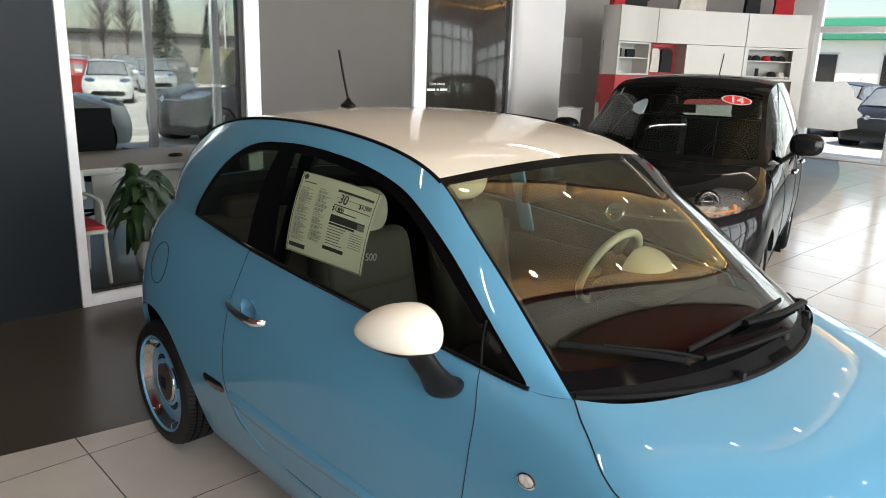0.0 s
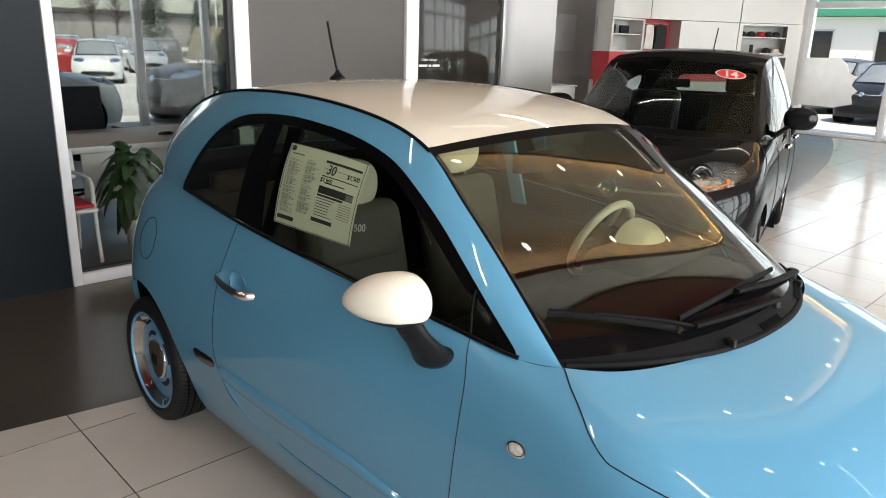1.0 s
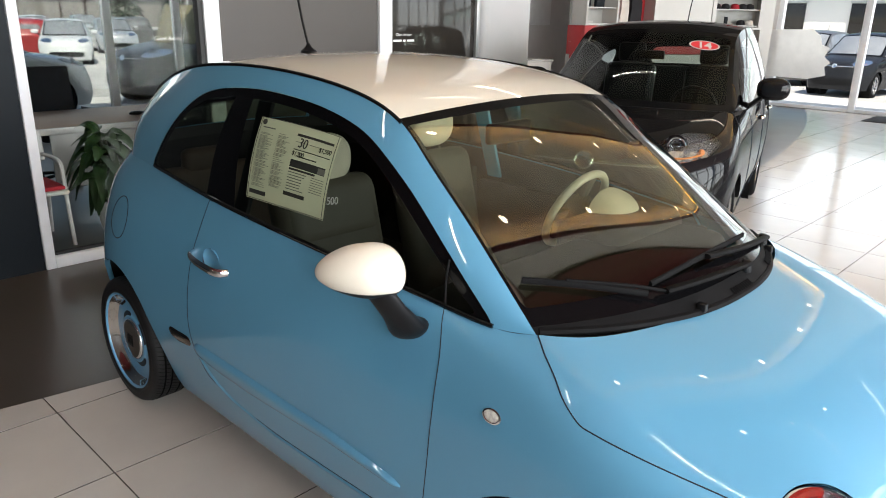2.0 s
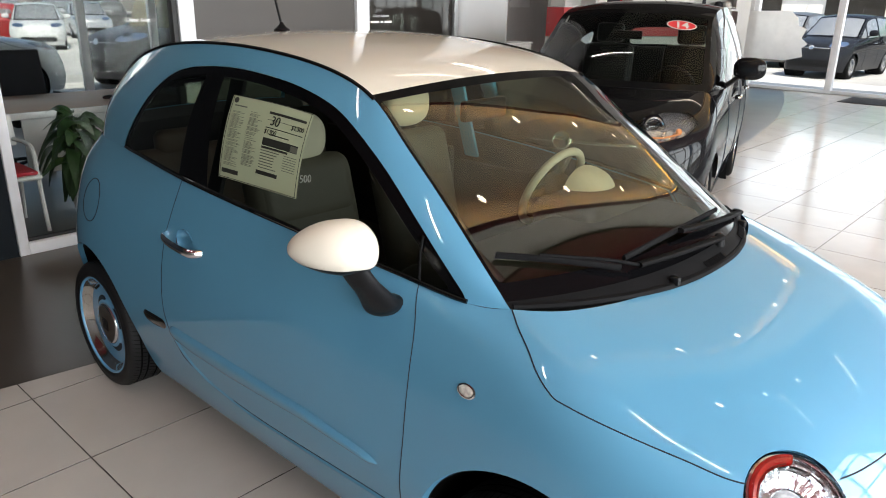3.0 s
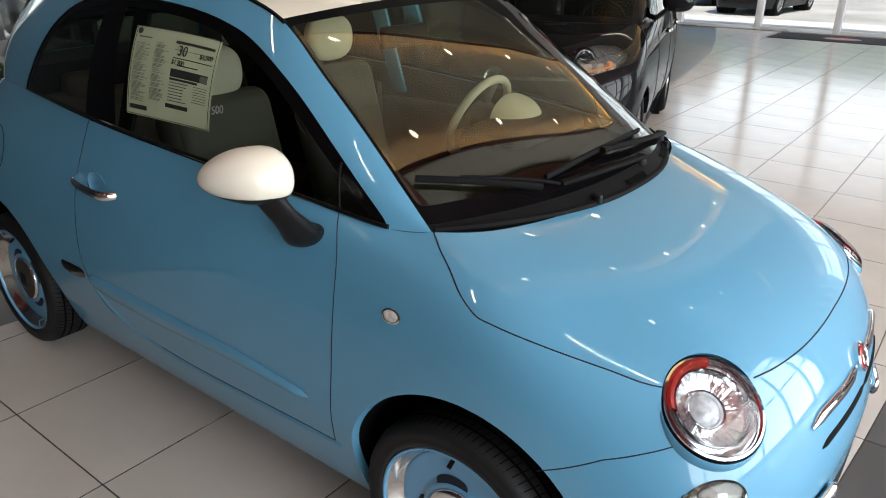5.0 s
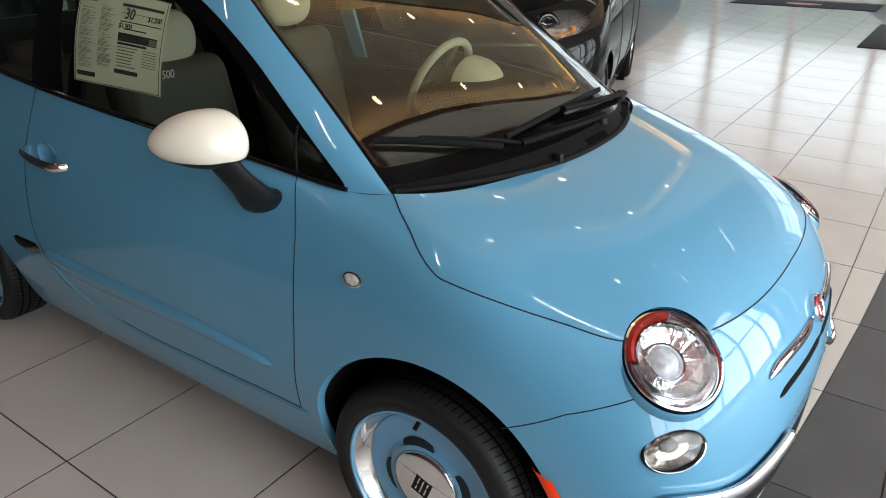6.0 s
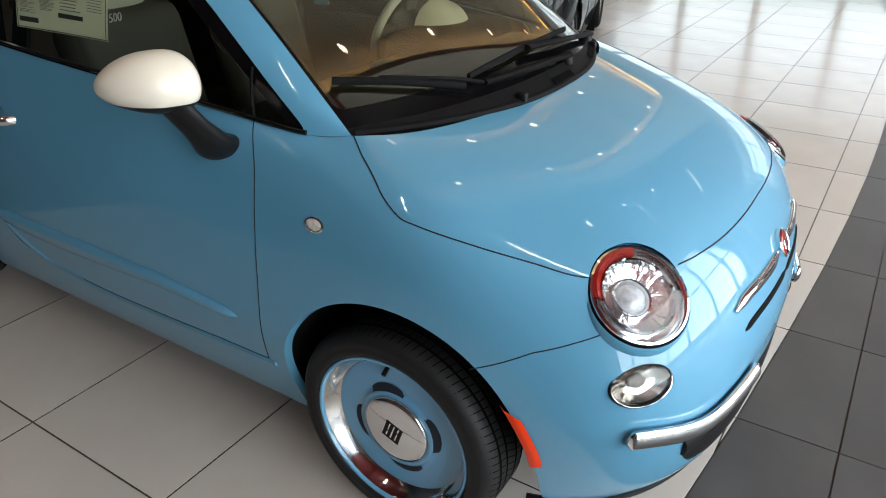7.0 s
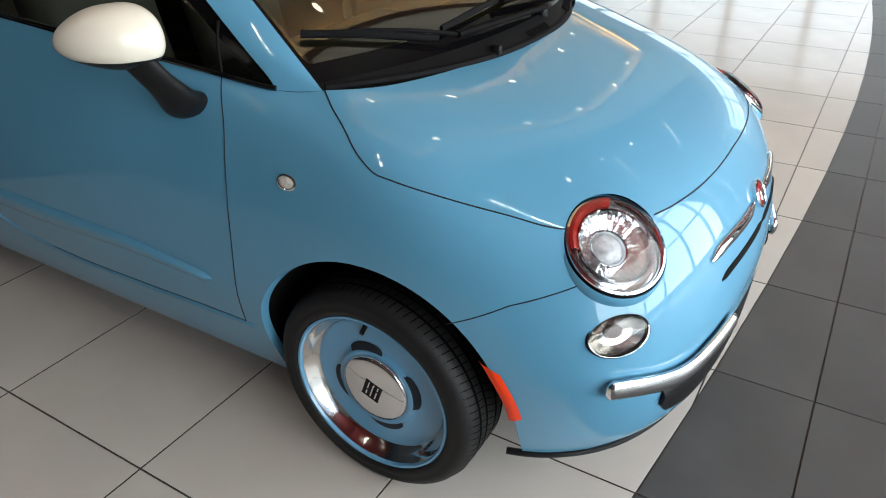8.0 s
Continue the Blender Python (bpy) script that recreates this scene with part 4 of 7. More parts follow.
ru, rv = np.meshgrid(np.linspace(U0 + 1.2, U0 + 3.8, 120), np.linspace(3.2, 6.6, 120), indexing="ij")
rim = BODY(ru.ravel(), rv.ravel())
rim = rim[np.abs(np.linalg.norm(rim - HEADLAMP, axis=1) - 0.1115) < 0.004]
hl_mid = rim.mean(0)
hl_axis = np.linalg.svd(rim - hl_mid)[2][2]
hl_axis = (Vector(hl_axis * np.sign(hl_axis[0])) + Vector((-0.04, -0.05, 0.17))).normalized()
HLM = facing(Vector(hl_mid) + hl_axis * 0.001, hl_axis)
mirrored_part("headlamp_gasket", lambda: moved(lathe([(0.106, -0.03), (0.1110, -0.006), (0.1118, 0.002), (0.1100, 0.005), (0.107, 0.002)], 64), HLM), M_RUBBER, None, "black rubber lamp gasket")
mirrored_part("lamp_bezel", lambda: moved(lathe([(0.126, -0.052), (0.1215, -0.018), (0.1175, -0.0015), (0.1140, 0.0015), (0.1120, -0.002)], 64), HLM), M_BLUE, "fender", "body-coloured lamp surround")
lamp = mirrored_part("headlamp", lambda: moved(lathe([(0.1095, 0.003), (0.1085, 0.009), (0.104, 0.011), (0.0995, 0.007), (0.097, -0.006), (0.092, -0.020), (0.09, -0.03)], 64), HLM), M_CHROME, None, "round headlamp with bright reflector")
lens = mirrored_part("lens", lambda: moved(lathe([(0.104, 0.010), (0.10, 0.017), (0.085, 0.026), (0.06, 0.033), (0.03, 0.036), (0, 0.037)], 64), HLM), M_LENS, lamp, "clear domed lens")
for o in lens.values():
    o.visible_shadow = False
mirrored_part("inner_ring", lambda: moved(lathe([(0.083, -0.02), (0.0845, 0.000), (0.081, 0.006), (0.0775, 0.003), (0.076, -0.02)], 64), HLM), M_CHROME, lamp, "chrome inner ring")


def crystal_bowl(r_in, r_out, depth, n, rings, wobble, seed, m):
    """A reflector bowl pressed into many small flat facets."""
    r = random.Random(seed)
    bm = bmesh.new()
    for i in range(rings):
        for k in range(n):
            quad = []
            lift, tilt_r, tilt_a = r.uniform(-wobble, wobble), r.uniform(-wobble, wobble), r.uniform(-wobble, wobble)
            for di, dk in ((0, 0), (1, 0), (1, 1), (0, 1)):
                rr = r_in + (r_out - r_in) * (i + di) / rings
                a = 2 * math.pi * (k + dk + 0.5 * (i % 2)) / n
                h = depth * (1 - (rr / r_out) ** 2) + lift * 0.4 + tilt_r * (di - 0.5) + tilt_a * (dk - 0.5)
                quad.append(bm.verts.new((rr * math.cos(a), rr * math.sin(a), h)))
            bm.faces.new(quad)
    return moved(bm, m)


mirrored_part("reflector", lambda: crystal_bowl(0.030, 0.0775, -0.014, 110, 4, 0.0009, 3, HLM @ Matrix.Translation((0, 0, -0.014))), M_MIRROR, lamp, "faceted silver reflector")
mirrored_part("reflector_rim", lambda: crystal_bowl(0.0835, 0.097, -0.003, 50, 1, 0.0012, 5, HLM @ Matrix.Translation((0, 0, -0.010))), M_MIRROR, lamp, "faceted silver rim")
mirrored_part("reflector_floor", lambda: moved(lathe([(0.097, -0.030), (0.06, -0.046), (0.0, -0.050)], 48), HLM), M_MIRROR, lamp)
mirrored_part("projector", lambda: moved(lathe([(0.044, -0.045), (0.044, -0.012), (0.040, -0.006), (0.035, -0.010), (0.032, -0.02)], 48), HLM @ Matrix.Translation((0.008, 0.0, 0))), M_CHROME, lamp)
mirrored_part("projector_lens", lambda: moved(lathe([(0.034, -0.02), (0.030, -0.010), (0.018, -0.002), (0, 0.001)], 40), HLM @ Matrix.Translation((0.008, 0.0, 0))), mat("lamp_glass", (0.55, 0.58, 0.60), 0.03, vary=0.25, scale=60, coat=1.0), lamp)


def marker_arc(a0, a1):
    bm = bmesh.new()
    rows = []
    for i in range(25):
        a = a0 + (a1 - a0) * i / 24
        rows.append([bm.verts.new((r * math.cos(a), r * math.sin(a), h)) for r, h in ((0.1035, 0.0118), (0.096, 0.0145), (0.086, 0.008), (0.083, -0.012))])
    for s, t in zip(rows, rows[1:]):
        for j in range(3):
            bm.faces.new((s[j], t[j], t[j + 1], s[j + 1]))
    return moved(bm, HLM)


_ref = HLM.inverted() @ Vector((2.702, 0.62, 0.80))
_ang = math.atan2(_ref.y, _ref.x)
_hi = 0.45 if (HLM @ Vector((math.cos(_ang + 0.4), math.sin(_ang + 0.4), 0))).z > (HLM @ Vector((math.cos(_ang - 0.4), math.sin(_ang - 0.4), 0))).z else -0.45
mirrored_part("turn_lens", lambda: marker_arc(_ang + _hi - 0.85, _ang + _hi + 0.85), M_REDLENS, lamp, "deep red turn lens")
fog = mirrored_part("fog_lamp", lambda: moved(lathe([(0.0575, -0.02), (0.0575, 0.002), (0.0565, 0.004), (0.0545, 0.002), (0.053, -0.010)], 48), FGM), M_PLASTIC, "bumper", "oval lower lamp with black gasket")
mirrored_part("fog_ring", lambda: moved(lathe([(0.0545, 0.0015), (0.0540, 0.0045), (0.0525, 0.004), (0.0515, -0.004)], 48), FGM), M_CHROME, fog, "thin chrome ring")
mirrored_part("fog_reflector", lambda: crystal_bowl(0.012, 0.052, -0.014, 40, 2, 0.0006, 9, FGM @ Matrix.Translation((0, 0, -0.010))), mat("grey_reflector", (0.50, 0.47, 0.43), 0.16, metal=1.0, vary=0.25, scale=40), fog, "faceted silver reflector")
mirrored_part("fog_lens", lambda: moved(lathe([(0.054, 0.004), (0.045, 0.011), (0.02, 0.016), (0, 0.017)], 48), FGM), M_LENS, fog, "clear lens")
mirrored_part("fog_bulb", lambda: moved(lathe([(0.016, -0.03), (0.015, -0.016), (0.010, -0.012), (0, -0.010)], 24), FGM), M_BROWN, fog)
rep_uv = np.array([[U0 + 5.54, 5.49]])
rp, rn = BODY(rep_uv[:, 0], rep_uv[:, 1])[0], outward(rep_uv)[0]
rep = mirrored_part("side_repeater", lambda: moved(lathe([(0.0205, -0.004), (0.0205, 0.003), (0.017, 0.0055), (0.0155, 0.004), (0.0155, 0.0)], 32), facing(rp, rn) @ Matrix.Diagonal((1.35, 0.90, 0.7, 1))), M_CHROME, "fender", "chrome repeater ring")
mirrored_part("repeater_lens", lambda: moved(lathe([(0.0155, 0.001), (0.013, 0.005), (0.006, 0.0075), (0, 0.008)], 32), facing(rp, rn) @ Matrix.Diagonal((1.35, 0.90, 0.5, 1))), mat("ribbed_lens", (0.76, 0.72, 0.66), 0.12, metal=0.15, vary=0.30, scale=90, coat=1.0), rep, "clear ribbed lens")


# ---------------------------------------------------------------- strips on the body
def strip(x0, x1, top, low, height, n=50, ends=0.04):
    """A raised moulding on the side between two lines."""
    xs = np.linspace(x0, x1, n)
    prof = ((0.0, -0.15), (0.06, 0.25), (0.22, 0.62), (0.45, 0.88), (0.68, 1.0), (0.82, 0.92), (0.92, 0.60), (0.98, 0.12), (1.0, -0.15))
    bm = bmesh.new()
    rows = []
    for w, h in prof:
        fade = np.clip(np.minimum(xs - x0, x1 - xs) / ends, 0.0, 1.0) * 0.97 + 0.03
        share = 0.5 + (w - 0.5) * np.sqrt(fade * (2 - fade))
        zz = np.interp(xs, *low) * (1 - share) + np.interp(xs, *top) * share
        uv = BODY.find(list(zip(xs, zz)), (0, 2), U0 + 5, U0 + 11)
        p = BODY(uv[:, 0], uv[:, 1]) + outward(uv) * (height * h * np.sqrt(fade))[:, None]
        rows.append([bm.verts.new(tuple(q)) for q in p])
    for a, b in zip(rows, rows[1:]):
        for i in range(n - 1):
            bm.faces.new((a[i], a[i + 1], b[i + 1], b[i]))
    return bm


TOP_LINE = ([0.70, 1.128, 1.533, 1.80, 1.84], [0.551, 0.550, 0.542, 0.514, 0.508])
LOW_LINE = ([0.70, 0.86, 1.094, 1.52, 1.80, 1.84], [0.500, 0.478, 0.474, 0.491, 0.484, 0.481])
mirrored_part("rub_strip", lambda: strip(0.725, 1.84, TOP_LINE, LOW_LINE, 0.016), M_BLUE, "door", "body-coloured door moulding")
ins = mirrored_part("vent_insert", lambda: strip(0.525, 0.70, ([0.52, 0.70], [0.550, 0.553]), ([0.52, 0.60, 0.70], [0.508, 0.500, 0.512]), 0.008, 16, 0.03), M_SMOKE, "quarter", "smoked chrome moulding tip")
sill_x = np.linspace(0.74, 1.93, 60)
sill_z = np.interp(sill_x, [0.74, 0.78, 0.84, 0.92, 1.03, 1.18, 1.48, 1.93], [0.515, 0.462, 0.408, 0.372, 0.356, 0.338, 0.346, 0.360])
mirrored_part("sill_crease", lambda: tube(on_body(list(zip(sill_x, sill_z)), -0.004, u0=5, u1=11), 0.010, 8), M_BLUE, None)


def orange():
    bm = bmesh.new()
    rows = []
    for w in np.linspace(0, 1, 7):
        z = np.linspace(0.322, 0.512, 14)
        x = 2.315 + np.sqrt(0.355 ** 2 - (z - 0.325) ** 2) - 0.022 + 0.030 * w
        keep = np.clip(z, 0.322 + 0.012 * w, 0.512 - 0.028 * w)
        uv = BODY.find(list(zip(x, keep)), (0, 2), U0 + 3, U0 + 5)
        h = 0.006 * math.sin(math.pi * min(max(w, 0.08), 0.92)) ** 0.5
        rows.append([bm.verts.new(tuple(q)) for q in BODY(uv[:, 0], uv[:, 1]) + outward(uv) * h])
    for a, b in zip(rows, rows[1:]):
        for i in range(len(a) - 1):
            bm.faces.new((a[i], a[i + 1], b[i + 1], b[i]))
    return bm


mirrored_part("side_marker", orange, M_AMBER, "bumper", "orange side marker")
sheet_part("lower_intake", intake_sheet, M_PLASTIC, LOCAL["right"]["bumper"], "black lower intake", mirror=True)
sheet_part("lower_intake", intake_sheet, M_PLASTIC, LOCAL["left"]["bumper"], "black lower intake")


def along_body(uv, n, lift, r, flat=None, taper=0.0):
    c = curve(uv, n)
    c[:, 0] += U0
    p = BODY(c[:, 0], c[:, 1]) + outward(c) * lift
    bm = bmesh.new()
    o = outward(c)
    rings = []
    fr, fz = flat if flat else (r, r)
    for i in range(n):
        t = p[min(i + 1, n - 1)] - p[max(i - 1, 0)]
        t /= np.linalg.norm(t)
        up = np.cross(t, o[i])
        e = min(i, n - 1 - i) / (n - 1)
        k = 1.0 if not taper else min(1.0, 0.35 + e / taper)
        rings.append([bm.verts.new(tuple(p[i] + o[i] * (fr * k * math.cos(a)) + up * (fz * k * math.sin(a)))) for a in [2 * math.pi * j / 14 for j in range(14)]])
    for a, b in zip(rings, rings[1:]):
        for j in range(14):
            bm.faces.new((a[j], a[(j + 1) % 14], b[(j + 1) % 14], b[j]))
    bm.faces.new(rings[0])
    bm.faces.new(rings[-1])
    return bm


mirrored_part("chrome_bumper", lambda: along_body([(2.97, 2.47), (2.6, 2.43), (1.85, 2.14), (1.3, 2.2), (0.88, 2.36)], 50, 0.014, 0.02, (0.014, 0.026), 0.05), M_CHROME, "bumper", "curved chrome bumper blade")
mirrored_part("bumper_bracket", lambda: along_body([(2.0, 1.62), (1.6, 1.7), (1.2, 1.85), (0.9, 2.0)], 24, -0.004, 0.02, (0.016, 0.03)), M_PLASTIC, "bumper", "black plastic support")
mirrored_part("whisker", lambda: along_body([(1.31, 4.14), (1.03, 4.22), (0.46, 4.22), (0.16, 4.27)], 30, 0.003, 0.01, (0.008, 0.0135), 0.35), M_CHROME, "bumper", "chrome nose whisker")
mirrored_part("nose_slot", lambda: along_body([(1.16, 3.66), (0.88, 3.72), (0.31, 3.74), (0.0, 3.74)], 30, 0.0, 0.01, (0.003, 0.0095), 0.2), M_WELL, "bumper", "dark air slot")
mirrored_part("chin_lip", lambda: tube([tuple(p + np.array([0, 0, -0.004])) for p in BODY(U0 + np.linspace(3.88, 0.0, 50), np.zeros(50))], 0.009, 8), M_PLASTIC, "bumper", "black chin lip")
EMB = facing(Vector((2.987, 0, 0.672)), Vector((0.91, 0, 0.41)))
emb = part("nose_badge", moved(lathe([(0.036, -0.01), (0.037, 0.006), (0.034, 0.010), (0.030, 0.008)], 40), EMB), M_CHROME, car, "round chrome and red badge")
part("badge_face", moved(lathe([(0.031, 0.006), (0.02, 0.010), (0, 0.0115)], 40), EMB), M_REDLENS, emb, "red badge face")
bars = bmesh.new()
for k in range(4):
    add_box(bars, -0.017 + k * 0.009, -0.011 + k * 0.009, -0.012, 0.012, 0.009, 0.0125)
part("badge_bars", moved(bars, EMB), M_CHROME, emb)

# ---------------------------------------------------------------- door handle, mirrors, aerial


def cup():
    bm = lathe([(0.0445, -0.001), (0.043, -0.006), (0.036, -0.016), (0.02, -0.023), (0, -0.025)], 40)
    bmesh.ops.transform(bm, matrix=Matrix.Diagonal((1.25, 1, 1, 1)), verts=bm.verts)
    return moved(bm, Matrix.Translation(Vector(CUP)) @ Matrix(((1, 0, 0, 0), (0, 0, 1, 0), (0, 1, 0, 0), (0, 0, 0, 1))))


mirrored_part("handle_recess", cup, M_BLUE, "door")


def handle():
    pts = curve([(0.752, 0.765, 0.896), (0.772, 0.808, 0.897), (0.83, 0.826, 0.895), (0.90, 0.828, 0.888), (0.965, 0.816, 0.880), (0.990, 0.765, 0.875)], 30)
    return tube(pts, 0.011, 12, flat=(0.0145, 0.009))


mirrored_part("door_handle", handle, M_CHROME, "door", "curved chrome handle")


def mirror_shell(part_of):
    bm = bmesh.new()
    bmesh.ops.create_uvsphere(bm, u_segments=48, v_segments=28, radius=1.0)
    for v in bm.verts:
        x, y, z = v.co
        s = min(max((y + 1) / 2, 0.0), 1.0)      # 0 at the body, 1 at the tip
        w = 1.0 - 0.26 * s ** 3
        zz = z * 0.074 * w
        if z < 0:
            zz = -abs(z) ** 0.85 * 0.064 * (1.0 - 0.30 * s ** 2.5)
        xx = (x * 0.088 if x > 0 else x * 0.050) * w
        yy = y if y > 0 else -abs(y) ** 0.62 * 0.90
        v.co = (xx - 0.045 * s ** 1.5, yy * 0.108 * (1 + 0.04 * z), zz + 0.012 * s - 0.006 * s ** 2)
    rot = Matrix.Rotation(radians(20), 4, "Z")
    moved(bm, Matrix.Translation((1.805, 0.880, 1.112)) @ rot)
    cutz = 1.086
    geom = bm.verts[:] + bm.edges[:] + bm.faces[:]
    if part_of == "shell":
        bmesh.ops.bisect_plane(bm, geom=geom, plane_co=(1.8, 0.9, cutz), plane_no=(0.05, 0.01, 1), clear_inner=True)
    else:
        bmesh.ops.bisect_plane(bm, geom=geom, plane_co=(1.8, 0.9, cutz), plane_no=(0.05, 0.01, 1), clear_outer=True)
        edge = [e for e in bm.edges if e.is_boundary]
        bmesh.ops.holes_fill(bm, edges=edge)
    return bm


mir = mirrored_part("door_mirror", lambda: mirror_shell("shell"), M_CREAM, "door", "ivory mirror shell", ("right",))
mirrored_part("mirror_skirt", lambda: mirror_shell("skirt"), M_PLASTIC, mir, "black mirror skirt", ("right",))


def mirror_arm():
    bm = bmesh.new()
    path = curve([(1.835, 0.862, 1.078), (1.842, 0.835, 1.035), (1.840, 0.800, 0.992), (1.832, 0.768, 0.956), (1.822, 0.742, 0.940)], 16)
    size = np.interp(np.linspace(0, 1, 16), [0, 0.35, 0.75, 1], [0.95, 0.9, 1.20, 1.22])
    rings = []
    for i, p in enumerate(path):
        t = Vector(path[min(i + 1, 15)]) - Vector(path[max(i - 1, 0)])
        t.normalize()
        a = Vector((1, 0, 0.55)).normalized()
        a = (a - t * a.dot(t)).normalized()
        b = t.cross(a)
        rings.append([bm.verts.new(Vector(p) + a * (0.043 * size[i] * math.cos(q)) + b * (0.024 * size[i] * math.sin(q))) for q in [2 * math.pi * j / 20 for j in range(20)]])
    for r0, r1 in zip(rings, rings[1:]):
        for j in range(20):
            bm.faces.new((r0[j], r0[(j + 1) % 20], r1[(j + 1) % 20], r1[j]))
    bm.faces.new(rings[0])
    bm.faces.new(rings[-1])
    return bm


mirrored_part("mirror_arm", mirror_arm, M_PLASTIC, mir, "black mirror arm", ("right",))
ab = Vector((0.388, 0.0, 1.547))
aerial = part("aerial_base", moved(lathe([(0.030, -0.008), (0.028, 0.004), (0.018, 0.012), (0.009, 0.024), (0.006, 0.034), (0, 0.036)], 28), Matrix.Translation(ab) @ Matrix.Diagonal((1.5, 1, 1, 1))), M_PLASTIC, roof, "black aerial base")
part("aerial_mast", tube([ab + Vector((0, 0, 0.02)), ab + Vector((-0.036, 0, 0.12)), ab + Vector((-0.070, 0, 0.235))], 0.0055, 8), M_PLASTIC, roof, "short black aerial mast")


# ---------------------------------------------------------------- wipers and cowl
def on_screen(uv, lift):
    uv = np.array(uv, float)
    p, n = SCREEN(uv[:, 0], uv[:, 1]), SCREEN.normal(uv[:, 0], uv[:, 1])
    n = n * np.sign(n[:, 2:3])
    return p + n * lift


def blade(uv, lift):
    bm = tube(curve(on_screen(uv, lift), 20), 0.008, 8, flat=(0.009, 0.0055))
    low = tube(curve(on_screen(uv, lift * 0.45), 20), 0.003, 6)
    return merge(bm, low)


w1 = part("wiper", blade([(1.51, 0.28), (1.19, 1.44), (0.73, 2.70)], 0.020), M_RUBBER, car, "black wiper blade")
part("wiper_arm", merge(tube(curve(on_screen([(1.36, 1.1), (1.0, 2.36), (0.68, 3.15)], 0.026), 14), 0.005, 8),
                        tube(curve(on_screen([(0.68, 3.15), (0.70, 4.6), (0.56, 6.9)], 0.026), 14), 0.010, 8, flat=(0.008, 0.013))), M_RUBBER, w1)
w2 = part("wiper", blade([(0.96, 2.97), (1.25, 4.98), (1.20, 8.3)], 0.020), M_RUBBER, car, "black wiper blade")
part("wiper_arm", tube(curve(on_screen([(1.20, 5.4), (0.95, 7.6), (0.35, 10.3)], 0.026), 18), 0.009, 8, flat=(0.008, 0.012)), M_RUBBER, w2)
for uv in ((0.56, 6.95), (0.36, 10.35)):
    p = on_screen([uv], 0.012)[0]
    part("wiper_pivot", cyl(0.017, 0.035, Matrix.Translation(p), 20, 0.013, 0.003), M_PLASTIC, cowl, "round wiper pivot cap")
for uv in ((0.12, 3.96), (0.16, 9.9)):
    p = on_screen([uv], 0.006)[0]
    part("washer_nozzle", box(p[0] - 0.012, p[0] + 0.014, p[1] - 0.010, p[1] + 0.010, p[2] - 0.01, p[2] + 0.014, 0.005), M_PLASTIC, cowl, "washer nozzle")
for k in range(9):
    for c0 in (5.55, 8.6):
        vv = c0 + 0.13 * k
        p = on_screen([(0.10, vv), (0.30, vv)], 0.005)
        part("vent_slat", tube([tuple(q) for q in p], 0.0028, 4), M_RUBBER, cowl)

# ---------------------------------------------------------------- sticker and script on the door glass
def side_at(u, v, lift):
    p = SIDE(np.array(u), np.array(v))
    return Vector((p[0], -(p[1] - lift), p[2]))


STK = [(6.16, 3.35), (4.80, 3.57), (4.72, 0.98), (6.02, 0.70)]


def stk(a, b, lift=0.0):
    """Point of the sheet, which follows the glass: a across, b down, both 0 to 1."""
    u, v = [(STK[0][k] * (1 - a) + STK[1][k] * a) * (1 - b) + (STK[3][k] * (1 - a) + STK[2][k] * a) * b for k in (0, 1)]
    return side_at(u, v, -0.003) + Vector((0, -1, 0.3)).normalized() * lift


def patch(a0, a1, b0, b1, lift=0.0, thick=0.0):
    bm = bmesh.new()
    n = 12 if a1 - a0 > 0.9 and b1 - b0 > 0.9 else 5
    g = [[bm.verts.new(stk(a0 + (a1 - a0) * i / n, b0 + (b1 - b0) * j / n, lift)) for j in range(n + 1)] for i in range(n + 1)]
    for i in range(n):
        for j in range(n):
            bm.faces.new((g[i][j], g[i + 1][j], g[i + 1][j + 1], g[i][j + 1]))
    return bm


sheet = tagged(mesh_object("window_sticker", patch(0, 1, 0, 1), M_TINTED_PAPER), "printed price sheet on the side window, coloured as through tinted glass", "sticker")
L = 0.0012
M_LINE = mat("fine_print", (0.13, 0.14, 0.11), 0.6, vary=0.2, scale=120)
M_BAR = mat("print_grey", (0.09, 0.10, 0.08), 0.6, vary=0.05)


def ink(name, a0, a1, b0, b1, m=M_BAR):
    part(name, patch(a0, a1, b0, b1, L), m, sheet)


for a0, a1, b0, b1 in ((0.0, 1.0, 0.0, 0.008), (0.0, 1.0, 0.985, 0.993), (0.015, 0.022, 0.0, 0.99), (0.975, 0.982, 0.0, 0.99)):
    ink("border_line", a0, a1, b0, b1, M_INK)
rng = random.Random(4)
for col0, col1, top, low in ((0.05, 0.24, 0.19, 0.84), (0.28, 0.44, 0.16, 0.80)):
    b = top
    while b < low:
        ink("text_line", col0, col0 + (col1 - col0) * rng.uniform(0.45, 1.0), b, b + 0.0055, M_LINE)
        b += rng.choice((0.0125, 0.0125, 0.0125, 0.022))
for a0, a1, b0, b1, m in ((0.50, 0.95, 0.105, 0.135, M_INK), (0.50, 0.95, 0.29, 0.300, M_INK), (0.50, 0.93, 0.415, 0.505, M_INK), (0.50, 0.82, 0.515, 0.54, M_INK), (0.50, 0.95, 0.20, 0.206, M_BAR),
                          (0.48, 0.74, 0.800, 0.845, M_INK), (0.04, 0.26, 0.885, 0.935, M_INK), (0.06, 0.22, 0.115, 0.13, M_BAR), (0.28, 0.44, 0.68, 0.685, M_BAR), (0.28, 0.44, 0.715, 0.72, M_BAR),
                          (0.56, 0.80, 0.365, 0.378, M_INK), (0.84, 0.93, 0.43, 0.50, M_BAR)):
    ink("print_block", a0, a1, b0, b1, m)
